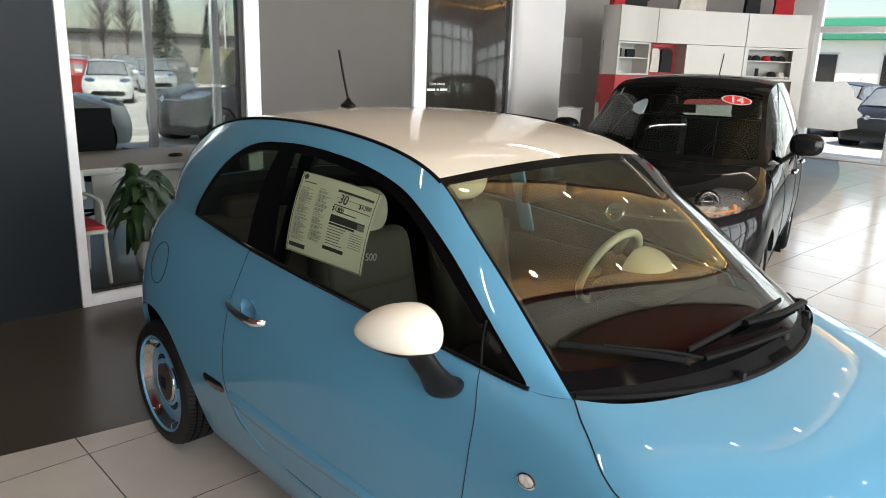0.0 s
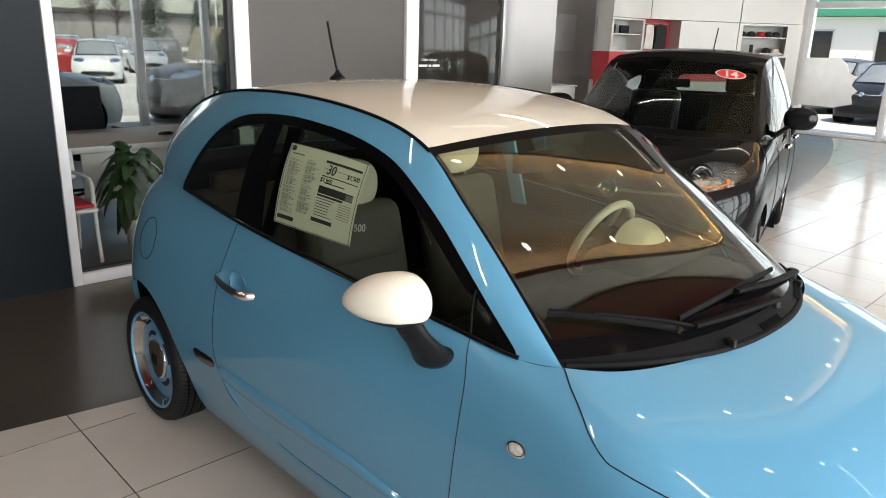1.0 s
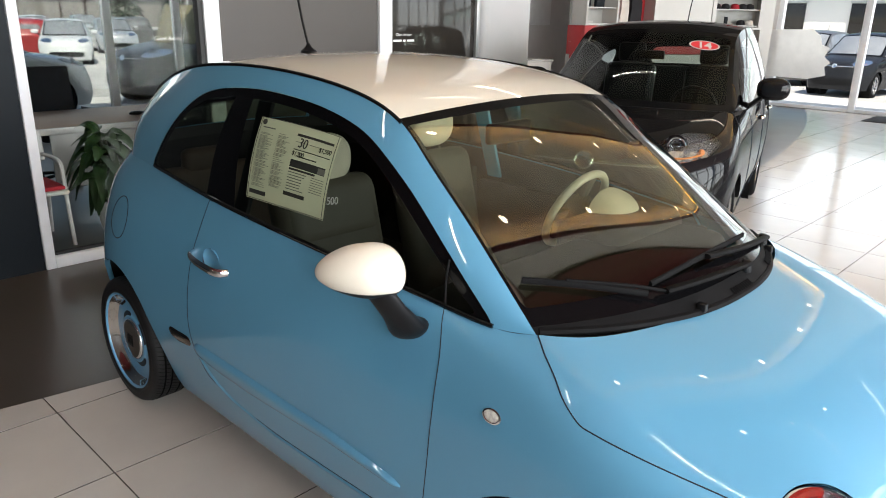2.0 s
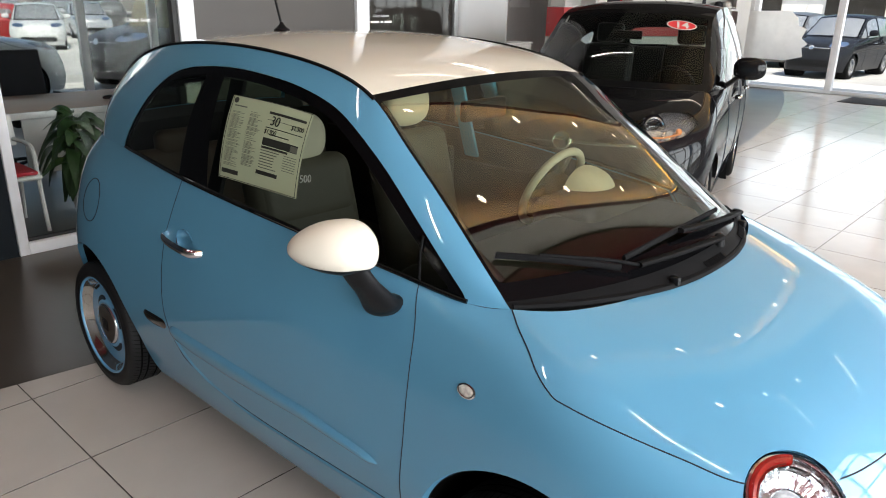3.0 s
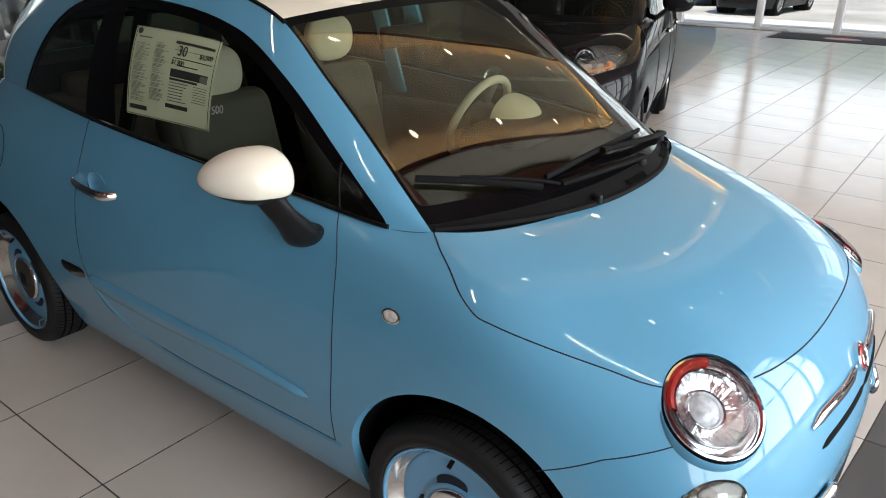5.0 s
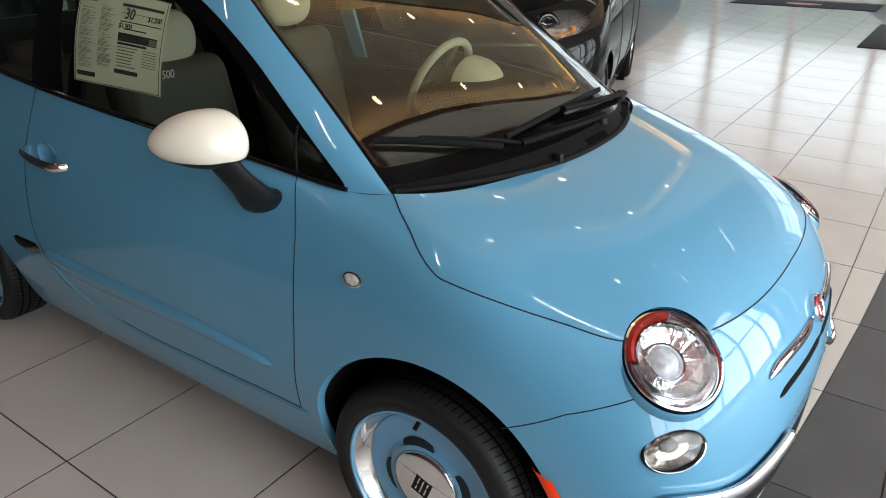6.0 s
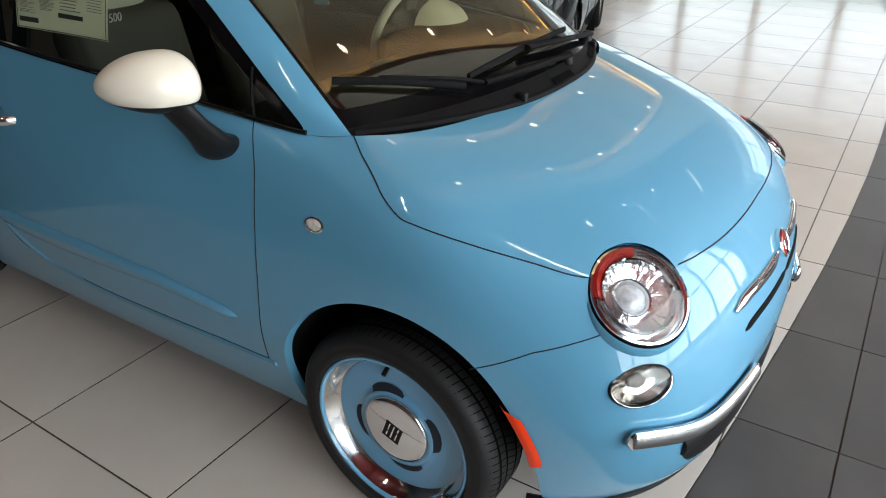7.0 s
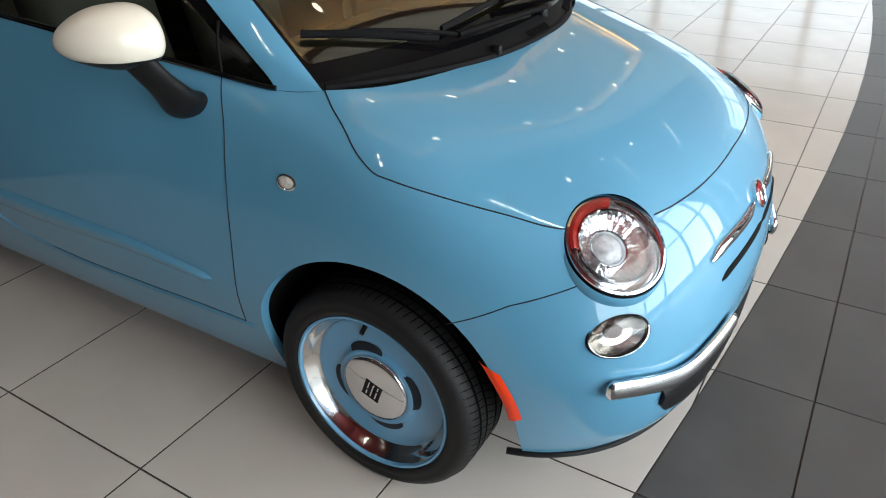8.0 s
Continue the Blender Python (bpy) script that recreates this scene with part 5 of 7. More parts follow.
for k in range(7):
    ink("text_line", 0.50, 0.50 + rng.uniform(0.12, 0.24), 0.56 + k * 0.033, 0.570 + k * 0.033)
    ink("text_line", 0.78, 0.94, 0.56 + k * 0.028, 0.567 + k * 0.028)
ring = [stk(0.062 + 0.030 * math.cos(a), 0.058 + 0.036 * math.sin(a), L) for a in np.linspace(0, 2 * math.pi, 24, endpoint=False)]
bm = bmesh.new()
bm.faces.new([bm.verts.new(p) for p in ring])
part("round_logo", bm, M_INK, sheet, "round dark logo")


def text_mesh(body, size, place, right, up, material, name, parent, extrude=0.0004, align="LEFT", bold=0.0):
    cu = bpy.data.curves.new(name, "FONT")
    cu.body, cu.size, cu.extrude, cu.align_x = body, size, extrude, align
    cu.offset = bold
    tmp = bpy.data.objects.new(name, cu)
    scene.collection.objects.link(tmp)
    me = bpy.data.meshes.new_from_object(tmp.evaluated_get(bpy.context.evaluated_depsgraph_get()))
    bpy.data.objects.remove(tmp)
    r, u = Vector(right).normalized(), Vector(up).normalized()
    n = r.cross(u).normalized()
    u = n.cross(r)
    m = Matrix(((r.x, u.x, n.x, place[0]), (r.y, u.y, n.y, place[1]), (r.z, u.z, n.z, place[2]), (0, 0, 0, 1)))
    me.transform(m)
    me.materials.clear()
    me.materials.append(material)
    ob = new(name, me)
    if parent:
        ob.parent = parent
        ob.matrix_parent_inverse = parent.matrix_world.inverted()
    return ob


SR, SU = stk(0.9, 0.3) - stk(0.5, 0.3), stk(0.7, 0.1) - stk(0.7, 0.5)
text_mesh("30", 0.042, stk(0.545, 0.262, 0.004), SR, SU, M_INK, "mileage_figure", sheet)
text_mesh("$1,500", 0.020, stk(0.80, 0.25, 0.004), SR, SU, M_INK, "saving_figure", sheet)
text_mesh("$1,900", 0.020, stk(0.50, 0.365, 0.004), SR, SU, M_INK, "cost_figure", sheet)
text_mesh("500", 0.031, side_at(4.70, 1.50, -0.006), Vector((0.060, 0.010, 0.012)), Vector((0.15, 0.35, 1)), mat("white_vinyl", (0.20, 0.215, 0.19), 0.5), "glass_script", LOCAL["right"]["door"])

# ---------------------------------------------------------------- inside the car
M_CARPET = mat("dark_carpet", (0.02, 0.02, 0.02), 0.9, vary=0.2, scale=30, bump=0.2)
part("cabin_floor", box(-0.35, 2.1, -0.66, 0.66, 0.24, 0.30, 0.02), M_CARPET, car, "dark cabin floor")
part("door_card", box(0.80, 1.95, -0.70, -0.665, 0.32, 0.96, 0.012), M_TRIM, LOCAL["right"]["door"], "brown door card")
part("door_card", box(0.80, 1.95, 0.665, 0.70, 0.32, 0.96, 0.012), M_TRIM, LOCAL["left"]["door"], "brown door card")
part("side_trim", box(-0.15, 0.79, -0.68, -0.64, 0.30, 1.02, 0.012), M_TRIM, car)
part("side_trim", box(-0.15, 0.79, 0.64, 0.68, 0.30, 1.02, 0.012), M_TRIM, car)
for q in (-1, 1):
    bm = box(0.845, 0.925, -0.004, 0.012, 0.0, 0.46, 0.004)
    moved(bm, Matrix.Translation((0, q * 0.690, 0.98)) @ Matrix.Rotation(q * radians(19), 4, "X"))
    part("inner_post", bm, M_BLUE if q > 0 else M_PLASTIC, car)
dash = bmesh.new()
add_box(dash, 1.70, 2.08, -0.62, 0.62, 0.72, 0.985, 0.06, 4)
add_box(dash, 1.63, 1.90, 0.12, 0.62, 0.80, 1.035, 0.055, 4)
part("dashboard", dash, M_DASH, car, "dark dashboard top")
part("dash_fascia", box(1.665, 1.698, -0.62, 0.62, 0.74, 0.915, 0.015), M_BLUE, car, "body-coloured dash fascia")
bin_ = bmesh.new()
bmesh.ops.create_uvsphere(bin_, u_segments=32, v_segments=20, radius=1)
bmesh.ops.bisect_plane(bin_, geom=bin_.verts[:] + bin_.edges[:] + bin_.faces[:], plane_co=(0, 0, 0), plane_no=(1, 0, 0), clear_inner=True)
moved(bin_, Matrix.Translation((1.670, 0.41, 1.01)) @ Matrix.Diagonal((0.125, 0.130, 0.095, 1)))
binnacle = part("instrument_hood", bin_, M_IVORY, car, "ivory instrument hood")
part("gauge_face", moved(lathe([(1.0, 0.0), (0.96, 0.02), (0.0, 0.02)], 32), Matrix.Translation((1.668, 0.41, 1.01)) @ Matrix.Rotation(radians(-90), 4, "Y") @ Matrix.Diagonal((0.093, 0.127, 0.2, 1))), M_PLASTIC, binnacle, "dark round gauge face")
SW = Matrix.Translation((1.570, 0.36, 1.012)) @ Vector((-0.91, 0, 0.42)).to_track_quat("Z", "Y").to_matrix().to_4x4()
ring_pts = [(0.160 * math.cos(a), 0.160 * math.sin(a), 0) for a in np.linspace(0, 2 * math.pi, 48, endpoint=False)]
sw = part("steering_wheel", moved(tube(ring_pts, 0.0150, 12, closed=True, up=(0, 0, 1)), SW), M_WHEELGRIP, car, "ivory leather steering wheel")
hub = merge(lathe([(0.0, 0.035), (0.05, 0.03), (0.07, 0.015), (0.07, -0.03), (0.03, -0.08)], 32), box(-0.150, 0.150, -0.02, 0.02, -0.012, 0.012, 0.008), box(-0.02, 0.02, -0.150, 0.0, -0.012, 0.012, 0.008))
part("wheel_hub", moved(hub, SW @ Matrix.Rotation(radians(90), 4, "Z")), M_SEAT, sw, "grey hub and spokes")
part("steering_column", tube([(1.56, 0.36, 0.99), (1.80, 0.36, 0.88)], 0.035, 12), M_PLASTIC, car)


def soft_box(x0, x1, y0, y1, z0, z1, bevel):
    return box(x0, x1, y0, y1, z0, z1, bevel, 5)


for q in (-1, 1):
    y = 0.355 * q
    ahead = 0.15 if q < 0 else 0.0
    s = part("front_seat", soft_box(0.95 + ahead, 1.45 + ahead, y - 0.23, y + 0.23, 0.34, 0.56, 0.07), M_SEAT, car, "grey leather seat cushion")
    bk = soft_box(-0.07, 0.07, y - 0.22, y + 0.22, 0.0, 0.64, 0.06)
    part("seat_back", moved(bk, Matrix.Translation((0.93 + ahead, 0, 0.50)) @ Matrix.Rotation(radians(-14), 4, "Y")), M_SEAT, s)
    top = soft_box(-0.075, 0.078, y - 0.21, y + 0.21, 0.40, 0.645, 0.06)
    part("seat_shoulder", moved(top, Matrix.Translation((0.93 + ahead, 0, 0.505)) @ Matrix.Rotation(radians(-14), 4, "Y")), M_SEAT, s, "grey upper backrest")
    hr = bmesh.new()
    bmesh.ops.create_uvsphere(hr, u_segments=28, v_segments=18, radius=1)
    for v in hr.verts:
        v.co = Vector((math.copysign(abs(v.co.x) ** 0.8, v.co.x) * 0.055, math.copysign(abs(v.co.y) ** 0.8, v.co.y) * 0.125, math.copysign(abs(v.co.z) ** 0.8, v.co.z) * 0.095))
    part("headrest", moved(hr, Matrix.Translation((0.785 + ahead, y, 1.245 - 0.3 * ahead))), M_IVORY, s, "round ivory headrest")
    for k in (-1, 1):
        part("headrest_post", tube([(0.80 + ahead, y + 0.05 * k, 1.06), (0.787 + ahead, y + 0.05 * k, 1.2 - 0.3 * ahead)], 0.006, 6), M_CHROME, s)
rs = part("rear_seat", soft_box(0.05, 0.50, -0.55, 0.55, 0.36, 0.58, 0.06), M_BROWN, car, "brown rear bench")
part("rear_back", moved(soft_box(-0.06, 0.06, -0.55, 0.55, 0, 0.52, 0.05), Matrix.Translation((0.05, 0, 0.52)) @ Matrix.Rotation(radians(-18), 4, "Y")), M_BROWN, rs)
for q in (-1, 1):
    part("rear_headrest", soft_box(-0.13, -0.04, q * 0.28 - 0.11, q * 0.28 + 0.11, 0.98, 1.10, 0.04), M_BROWN, rs, "brown headrest")
part("headliner", moved(box(0.1, 1.48, -0.50, 0.50, 1.432, 1.440), Matrix()), M_IVORY, car, "pale headliner")
part("inside_mirror", soft_box(1.50, 1.53, -0.11, 0.11, 1.30, 1.37, 0.012), M_PLASTIC, windscreen, "rear-view mirror")

# ---------------------------------------------------------------- other cars
M_ALLOY = mat("grey_alloy", (0.42, 0.42, 0.43), 0.25, metal=1.0, vary=0.05)
M_DARKGLASSCAR = glass_mat("dark_car_glass", (0.60, 0.66, 0.62), ior=1.30)
M_LAMPWHITE = mat("lamp_inside", (0.62, 0.62, 0.64), 0.10, metal=0.9, vary=0.20, scale=25)
M_TURN = mat("amber_bulb", (0.45, 0.15, 0.03), 0.3, vary=0.05)
# Opaque: the sky's pale reflection is put into the base colour.
M_PALEGLASS = mat("painted_sky_glass", (0.20, 0.21, 0.22), 0.08, vary=0.1, coat=0.6)
M_BLACKPAINT = mat("black_paint", (0.007, 0.007, 0.0075), 0.6, spec=0.0, vary=0.05, coat=0.5, rough_vary=0.01)


def lofted_car(name, label, m, paint, size=(1.0, 1.0, 1.0), boxy=0.0, fine=True, group="", glass=None):
    """A tall five-door car, nose at the origin of m, heading along its x axis."""
    ob = base(name, m, label, "car", group)
    sx, sy, sz = size
    glass = glass or M_PALEGLASS

    def put(nm, bm, material, text="", sub=None, sharp=50):
        bmesh.ops.transform(bm, matrix=m @ Matrix.Diagonal((sx, sy, sz, 1)), verts=bm.verts)
        return mesh_object(nm, bm, material, sub or ob, text, sharp=sharp)

    def sheet_bm(sheet, mirror=False, inset=0.0):
        data, faces = sheet
        used = sorted({i for f in faces for i in f})
        where = {i: k for k, i in enumerate(used)}
        pts = data[used][:, :3] * np.array([1, -1 if mirror else 1, 1])
        bm = bmesh.new()
        vs = [bm.verts.new(p) for p in pts]
        for f in faces:
            try:
                bm.faces.new([vs[where[i]] for i in (f if mirror else f[::-1])])
            except ValueError:
                pass
        bmesh.ops.remove_doubles(bm, verts=bm.verts, dist=1e-5)
        return bm

    hood = -0.45 - 0.1 * boxy

    def st(x, ys, belt):
        return [(x, y, z) for y, z in zip(ys, (0.2, 0.34, 0.48, 0.62, 0.76, 0.89, 0.99))] + [belt]

    cols = [
        [(-0.06, 0, 0.2), (-0.01, 0, 0.33), (0, 0, 0.48), (-0.02, 0, 0.62), (-0.05, 0, 0.76), (-0.14, 0, 0.89), (hood, 0, 1.0), (-1.02, 0, 1.09)],
        [(-0.10, 0.42, 0.2), (-0.05, 0.43, 0.33), (-0.04, 0.44, 0.48), (-0.06, 0.44, 0.62), (-0.10, 0.43, 0.76), (-0.19, 0.42, 0.89), (hood - 0.05, 0.42, 1.0), (-1.06, 0.40, 1.085)],
        [(-0.25, 0.68, 0.2), (-0.22, 0.70, 0.33), (-0.21, 0.71, 0.48), (-0.23, 0.71, 0.62), (-0.28, 0.70, 0.76), (-0.38, 0.68, 0.89), (-0.68, 0.66, 0.985), (-1.17, 0.62, 1.08)],
        [(-0.55, 0.80, 0.2), (-0.55, 0.83, 0.34), (-0.55, 0.86, 0.48), (-0.55, 0.87, 0.62), (-0.56, 0.86, 0.76), (-0.62, 0.84, 0.88), (-0.85, 0.80, 0.975), (-1.30, 0.735, 1.07)],
        [(-0.95, 0.82, 0.2), (-0.95, 0.85, 0.34), (-0.95, 0.88, 0.48), (-0.95, 0.885, 0.62), (-0.96, 0.88, 0.76), (-1.0, 0.865, 0.88), (-1.15, 0.84, 0.975), (-1.48, 0.785, 1.065)],
        st(-1.7, (0.82, 0.85, 0.88, 0.89, 0.89, 0.88, 0.86), (-1.8, 0.835, 1.07)), st(-2.6, (0.82, 0.85, 0.88, 0.89, 0.89, 0.885, 0.87), (-2.6, 0.85, 1.09)),
        st(-3.4, (0.82, 0.85, 0.88, 0.89, 0.89, 0.88, 0.86), (-3.4, 0.835, 1.11)), st(-3.95, (0.70, 0.74, 0.77, 0.775, 0.77, 0.76, 0.74), (-3.9, 0.70, 1.12)),
        st(-4.16, (0.40, 0.42, 0.44, 0.44, 0.44, 0.43, 0.42), (-4.08, 0.40, 1.12)), st(-4.2, (0, 0, 0, 0, 0, 0, 0), (-4.12, 0, 1.12))]
    flipc = lambda c: [(x, -y, z) for x, y, z in c]
    body = Surf([flipc(c) for c in cols[2:0:-1]] + cols + [flipc(c) for c in cols[-2:-4:-1]])
    u0 = 2.0
    nu_, nv_ = (110, 34) if fine else (60, 20)
    full = grid_sheet(body, np.linspace(u0, u0 + 10, nu_), np.linspace(0, 7, nv_))
    arches = ((-0.85, 0.33), (-3.46, 0.33))

    def arch(d):
        out = np.full(len(d), 9.0)
        for cx, cz in arches:
            g = np.hypot(d[:, 0] - cx, np.maximum(d[:, 2] - cz, 0)) - 0.37
            out = np.minimum(out, np.where(d[:, 1] > 0.5, g, 9.0))
        return out
    shell, _ = clip(full, arch)
    LAMP = [(1.02, 4.72), (1.55, 4.62), (2.28, 4.92), (2.58, 5.52), (2.2, 6.0), (1.4, 6.0), (0.95, 5.55)]
    lamp_sheet, shell = clip(shell, poly_inside([(u + u0, v) for u, v in smooth_poly(LAMP, 40)], 3, 4))
    grille_sheet, shell = clip(shell, poly_inside([(u0 - 0.5, 0.9), (u0 + 1.3, 1.0), (u0 + 1.45, 1.6), (u0 + 1.2, 2.2), (u0 - 0.5, 2.3)], 3, 4))
    lamps = {}
    for mir in (False, True):
        put("body_side", sheet_bm(shell, mir), paint)
        bowl = sheet_bm(lamp_sheet, mir)
        for v in bowl.verts:
            v.co += Vector((-0.045, 0.0, -0.010)) + Vector((0.010 * math.sin(90 * v.co.y), 0, 0.006 * math.sin(70 * v.co.z)))
        lamps[mir] = put("headlamp", bowl, M_LAMPWHITE, "large clear headlamp")
        put("lamp_cover", sheet_bm(lamp_sheet, mir), M_LENS, "clear lamp cover", sub=lamps[mir]).visible_shadow = False
        put("lower_grille", sheet_bm(grille_sheet, mir), M_PLASTIC, "black lower grille")
    edge = [(0.0, -1.30, (-1.30, 0.735, 1.07)), (1, -1.50, (-1.49, 0.705, 1.20)), (2, -1.72, (-1.68, 0.675, 1.33)), (3, -1.95, (-1.87, 0.645, 1.475)), (4, -2.2, (-2.06, 0.63, 1.585)),
            (5, -2.6, (-2.5, 0.635, 1.65)), (6, -3.1, (-3.0, 0.635, 1.655)), (7, -3.5, (-3.5, 0.62, 1.63)), (8, -3.8, (-3.85, 0.59, 1.56)), (9, -4.0, (-4.02, 0.55, 1.35))]
    row = body(np.linspace(u0 + 2.6, u0 + 9, 500), np.full(500, 7.0))
    k = np.argsort(row[:, 0])
    net = []
    for _, bx, e in edge:
        b = np.array([np.interp(bx, row[k, 0], row[k, j]) for j in range(3)])
        e = np.array(e)
        net.append([tuple(b * (1 - w) + e * w + np.array([0, 0.02, 0.006]) * math.sin(math.pi * w)) for w in (0, 0.25, 0.5, 0.75, 1)])
    side_s = Surf(net, 3)
    lens = [float(np.linalg.norm(np.array(c[-1]) - np.array(c[0]))) for c in net]

    def win(d):
        length = np.interp(d[:, 3], np.arange(10), lens)
        v = d[:, 4] / 4
        q = np.stack([(1 - v) * length - 0.07, v * length - 0.01, d[:, 0] + 3.85])
        post = np.minimum(np.abs(d[:, 0] + 2.62) - 0.05, np.abs(d[:, 0] + 1.78 + 0.4 * (d[:, 2] - 1.2)) - 0.03)
        q = np.concatenate([q, post[None]])
        return -0.02 * np.log(np.exp(-q / 0.02).sum(0))
    ss = grid_sheet(side_s, np.linspace(0, 9, 90 if fine else 45), np.linspace(0, 4, 20 if fine else 12))
    panes, pillars = clip(ss, win)
    for mir in (False, True):
        put("pillar_rail", sheet_bm(pillars, mir), paint)
        g = put("side_glass", sheet_bm(panes, mir), glass, "tinted side glass")
    scr = []
    for i in range(6):
        w = i / 5
        e = side_s(np.array(4.0 * w), np.array(4.0))
        mid = np.array([-1.02, 0, 1.09]) * (1 - w) + np.array([-1.98, 0, 1.635]) * w + np.array([0.4, 0, 0.7]) * 0.03 * math.sin(math.pi * w)
        scr.append([(mid[0] + (e[0] - mid[0]) * abs(j / 5) ** 2.2, e[1] * j / 5, mid[2] + (e[2] - mid[2]) * abs(j / 5) ** 2.2) for j in range(-5, 6)])
    scr_s = Surf(scr, 2)
    sh = grid_sheet(scr_s, np.linspace(0, 5, 24), np.linspace(0, 10, 40))
    clear, border = clip(sh, lambda d: np.minimum(np.minimum(4.72 - np.abs(d[:, 4] - 5), 4.7 - d[:, 3]), d[:, 3] - 0.35))
    screen = put("windscreen", sheet_bm(clear), glass, "tinted windscreen")
    put("windscreen_border", sheet_bm(border), M_GLOSSBLACK, "black windscreen border")
    rf = []
    for i in range(8):
        e = side_s(np.array(4.0 + 4.6 * i / 7), np.array(4.0))
        rf.append([(e[0] + 0.08 * (1 - (j / 4) ** 2) * max(0, 1 - i / 2), e[1] * j / 4, e[2] + 0.05 * (1 - abs(j / 4) ** 2.4)) for j in range(-4, 5)])
    rf_s = Surf(rf, 2)
    put("roof", sheet_bm(grid_sheet(rf_s, np.linspace(0, 7, 30), np.linspace(0, 8, 30))), paint, "car roof")
    tl = rf_s(np.full(9, 7.0), np.arange(9.0))
    low = body(u0 + 10 + np.linspace(-1.6, 1.6, 9), np.full(9, 7.0))
    low = low[np.argsort(low[:, 1])]
    back = Surf([[tuple(tl[j] * (1 - w) + low[j] * w) for j in range(9)] for w in (0, 0.33, 0.67, 1)], 1)
    rear_glass, gate = clip(grid_sheet(back, np.linspace(0, 3, 16), np.linspace(0, 8, 24)), lambda d: np.minimum(np.minimum(d[:, 3] - 0.45, 1.9 - d[:, 3]), 2.9 - np.abs(d[:, 4] - 4)))
    tg = put("tailgate", sheet_bm(gate), paint, "painted tailgate")
    put("tailgate_glass", sheet_bm(rear_glass), glass, "tailgate glass", sub=tg)
    for cx, cz in arches:
        for q in (-1, 1):
            tm = Matrix.Translation((cx, q * 0.765, 0.33)) @ Matrix.Rotation(radians(-90 * q), 4, "X")
            w = put("wheel", moved(lathe([(0.21, -0.1), (0.30, -0.1), (0.325, -0.07), (0.33, 0), (0.325, 0.07), (0.30, 0.095), (0.235, 0.095), (0.215, 0.07)], 40), tm), M_RUBBER, "black tyre")
            spokes = lathe([(0.218, 0.06), (0.224, 0.085), (0.205, 0.082), (0.195, 0.05)], 40)
            if fine:
                bl = [spokes]
                for s_ in range(7):
                    bl.append(moved(box(0.03, 0.205, -0.022, 0.022, 0.050, 0.075, 0.006, 1), Matrix.Rotation(2 * math.pi * s_ / 7, 4, "Z")))
                bl.append(cyl(0.05, 0.03, Matrix.Translation((0, 0, 0.065)), 20))
                spokes = merge(*bl)
            put("rim", moved(spokes, tm), M_ALLOY, "grey alloy rim", sub=w)
            put("rim_back", moved(lathe([(0.21, 0.03), (0.0, 0.03)], 24), tm), M_PLASTIC, "", sub=w)
            put("wheel_well", moved(lathe([(0.375, 0.06), (0.375, -0.3), (0.0, -0.3)], 30), tm), M_RUBBER, "black wheel well")
    put("underbody", box(-4.0, -0.25, -0.68, 0.68, 0.19, 0.28, 0.03), M_PLASTIC, "black underbody")
    put("cabin_floor", box(-3.9, -1.3, -0.78, 0.78, 0.40, 0.45), M_PLASTIC, "dark cabin floor")
    if fine:
        for q in (-1, 1):
            s = put("seat", box(-2.75, -2.2, q * 0.38 - 0.25, q * 0.38 + 0.25, 0.5, 0.78, 0.07, 3), M_PLASTIC, "dark seat")
            put("seat_back", moved(box(-0.08, 0.08, q * 0.38 - 0.24, q * 0.38 + 0.24, 0, 0.62, 0.06, 3), Matrix.Translation((-2.72, 0, 0.7)) @ Matrix.Rotation(radians(-10), 4, "Y")), M_PLASTIC, "dark backrest", sub=s)
            put("headrest", box(-2.88, -2.78, q * 0.38 - 0.13, q * 0.38 + 0.13, 1.32, 1.50, 0.04, 3), M_PLASTIC, "dark headrest", sub=s)
        put("rear_bench", box(-3.7, -3.2, -0.66, 0.66, 0.5, 0.8, 0.06, 3), M_PLASTIC, "dark rear bench")
        put("rear_bench_back", box(-3.78, -3.62, -0.66, 0.66, 0.75, 1.25, 0.06, 3), M_PLASTIC, "dark rear backrest")
        put("inside_mirror", box(-1.80, -1.765, -0.12, 0.12, 1.40, 1.47, 0.012), M_PLASTIC, "dark rear-view mirror")
        put("dashboard", box(-1.75, -1.1, -0.70, 0.70, 0.75, 1.06, 0.06, 3), M_PLASTIC, "dark dashboard")
        ring_ = [(0.18 * math.cos(a), 0.18 * math.sin(a), 0) for a in np.linspace(0, 2 * math.pi, 32, endpoint=False)]
        put("steering_wheel", moved(tube(ring_, 0.015, 8, closed=True), Matrix.Translation((-1.88, 0.38, 1.03)) @ Vector((-0.9, 0, 0.45)).to_track_quat("Z", "Y").to_matrix().to_4x4()), M_PLASTIC, "dark steering wheel")
    for q in (-1, 1):
        shell_m = bmesh.new()
        bmesh.ops.create_uvsphere(shell_m, u_segments=24, v_segments=14, radius=1)
        for v in shell_m.verts:
            v.co = (math.copysign(abs(v.co.x) ** 0.8, v.co.x) * 0.065, math.copysign(abs(v.co.y) ** 0.75, v.co.y) * 0.12, math.copysign(abs(v.co.z) ** 0.75, v.co.z) * 0.085)
        mm = put("door_mirror", moved(shell_m, Matrix.Translation((-1.74, q * 0.975, 1.215))), paint, "gloss door mirror")
        put("mirror_foot", tube([(-1.70, q * 0.82, 1.08), (-1.72, q * 0.90, 1.15)], 0.03, 8, flat=(0.02, 0.045)), M_PLASTIC, "black mirror foot", sub=mm)
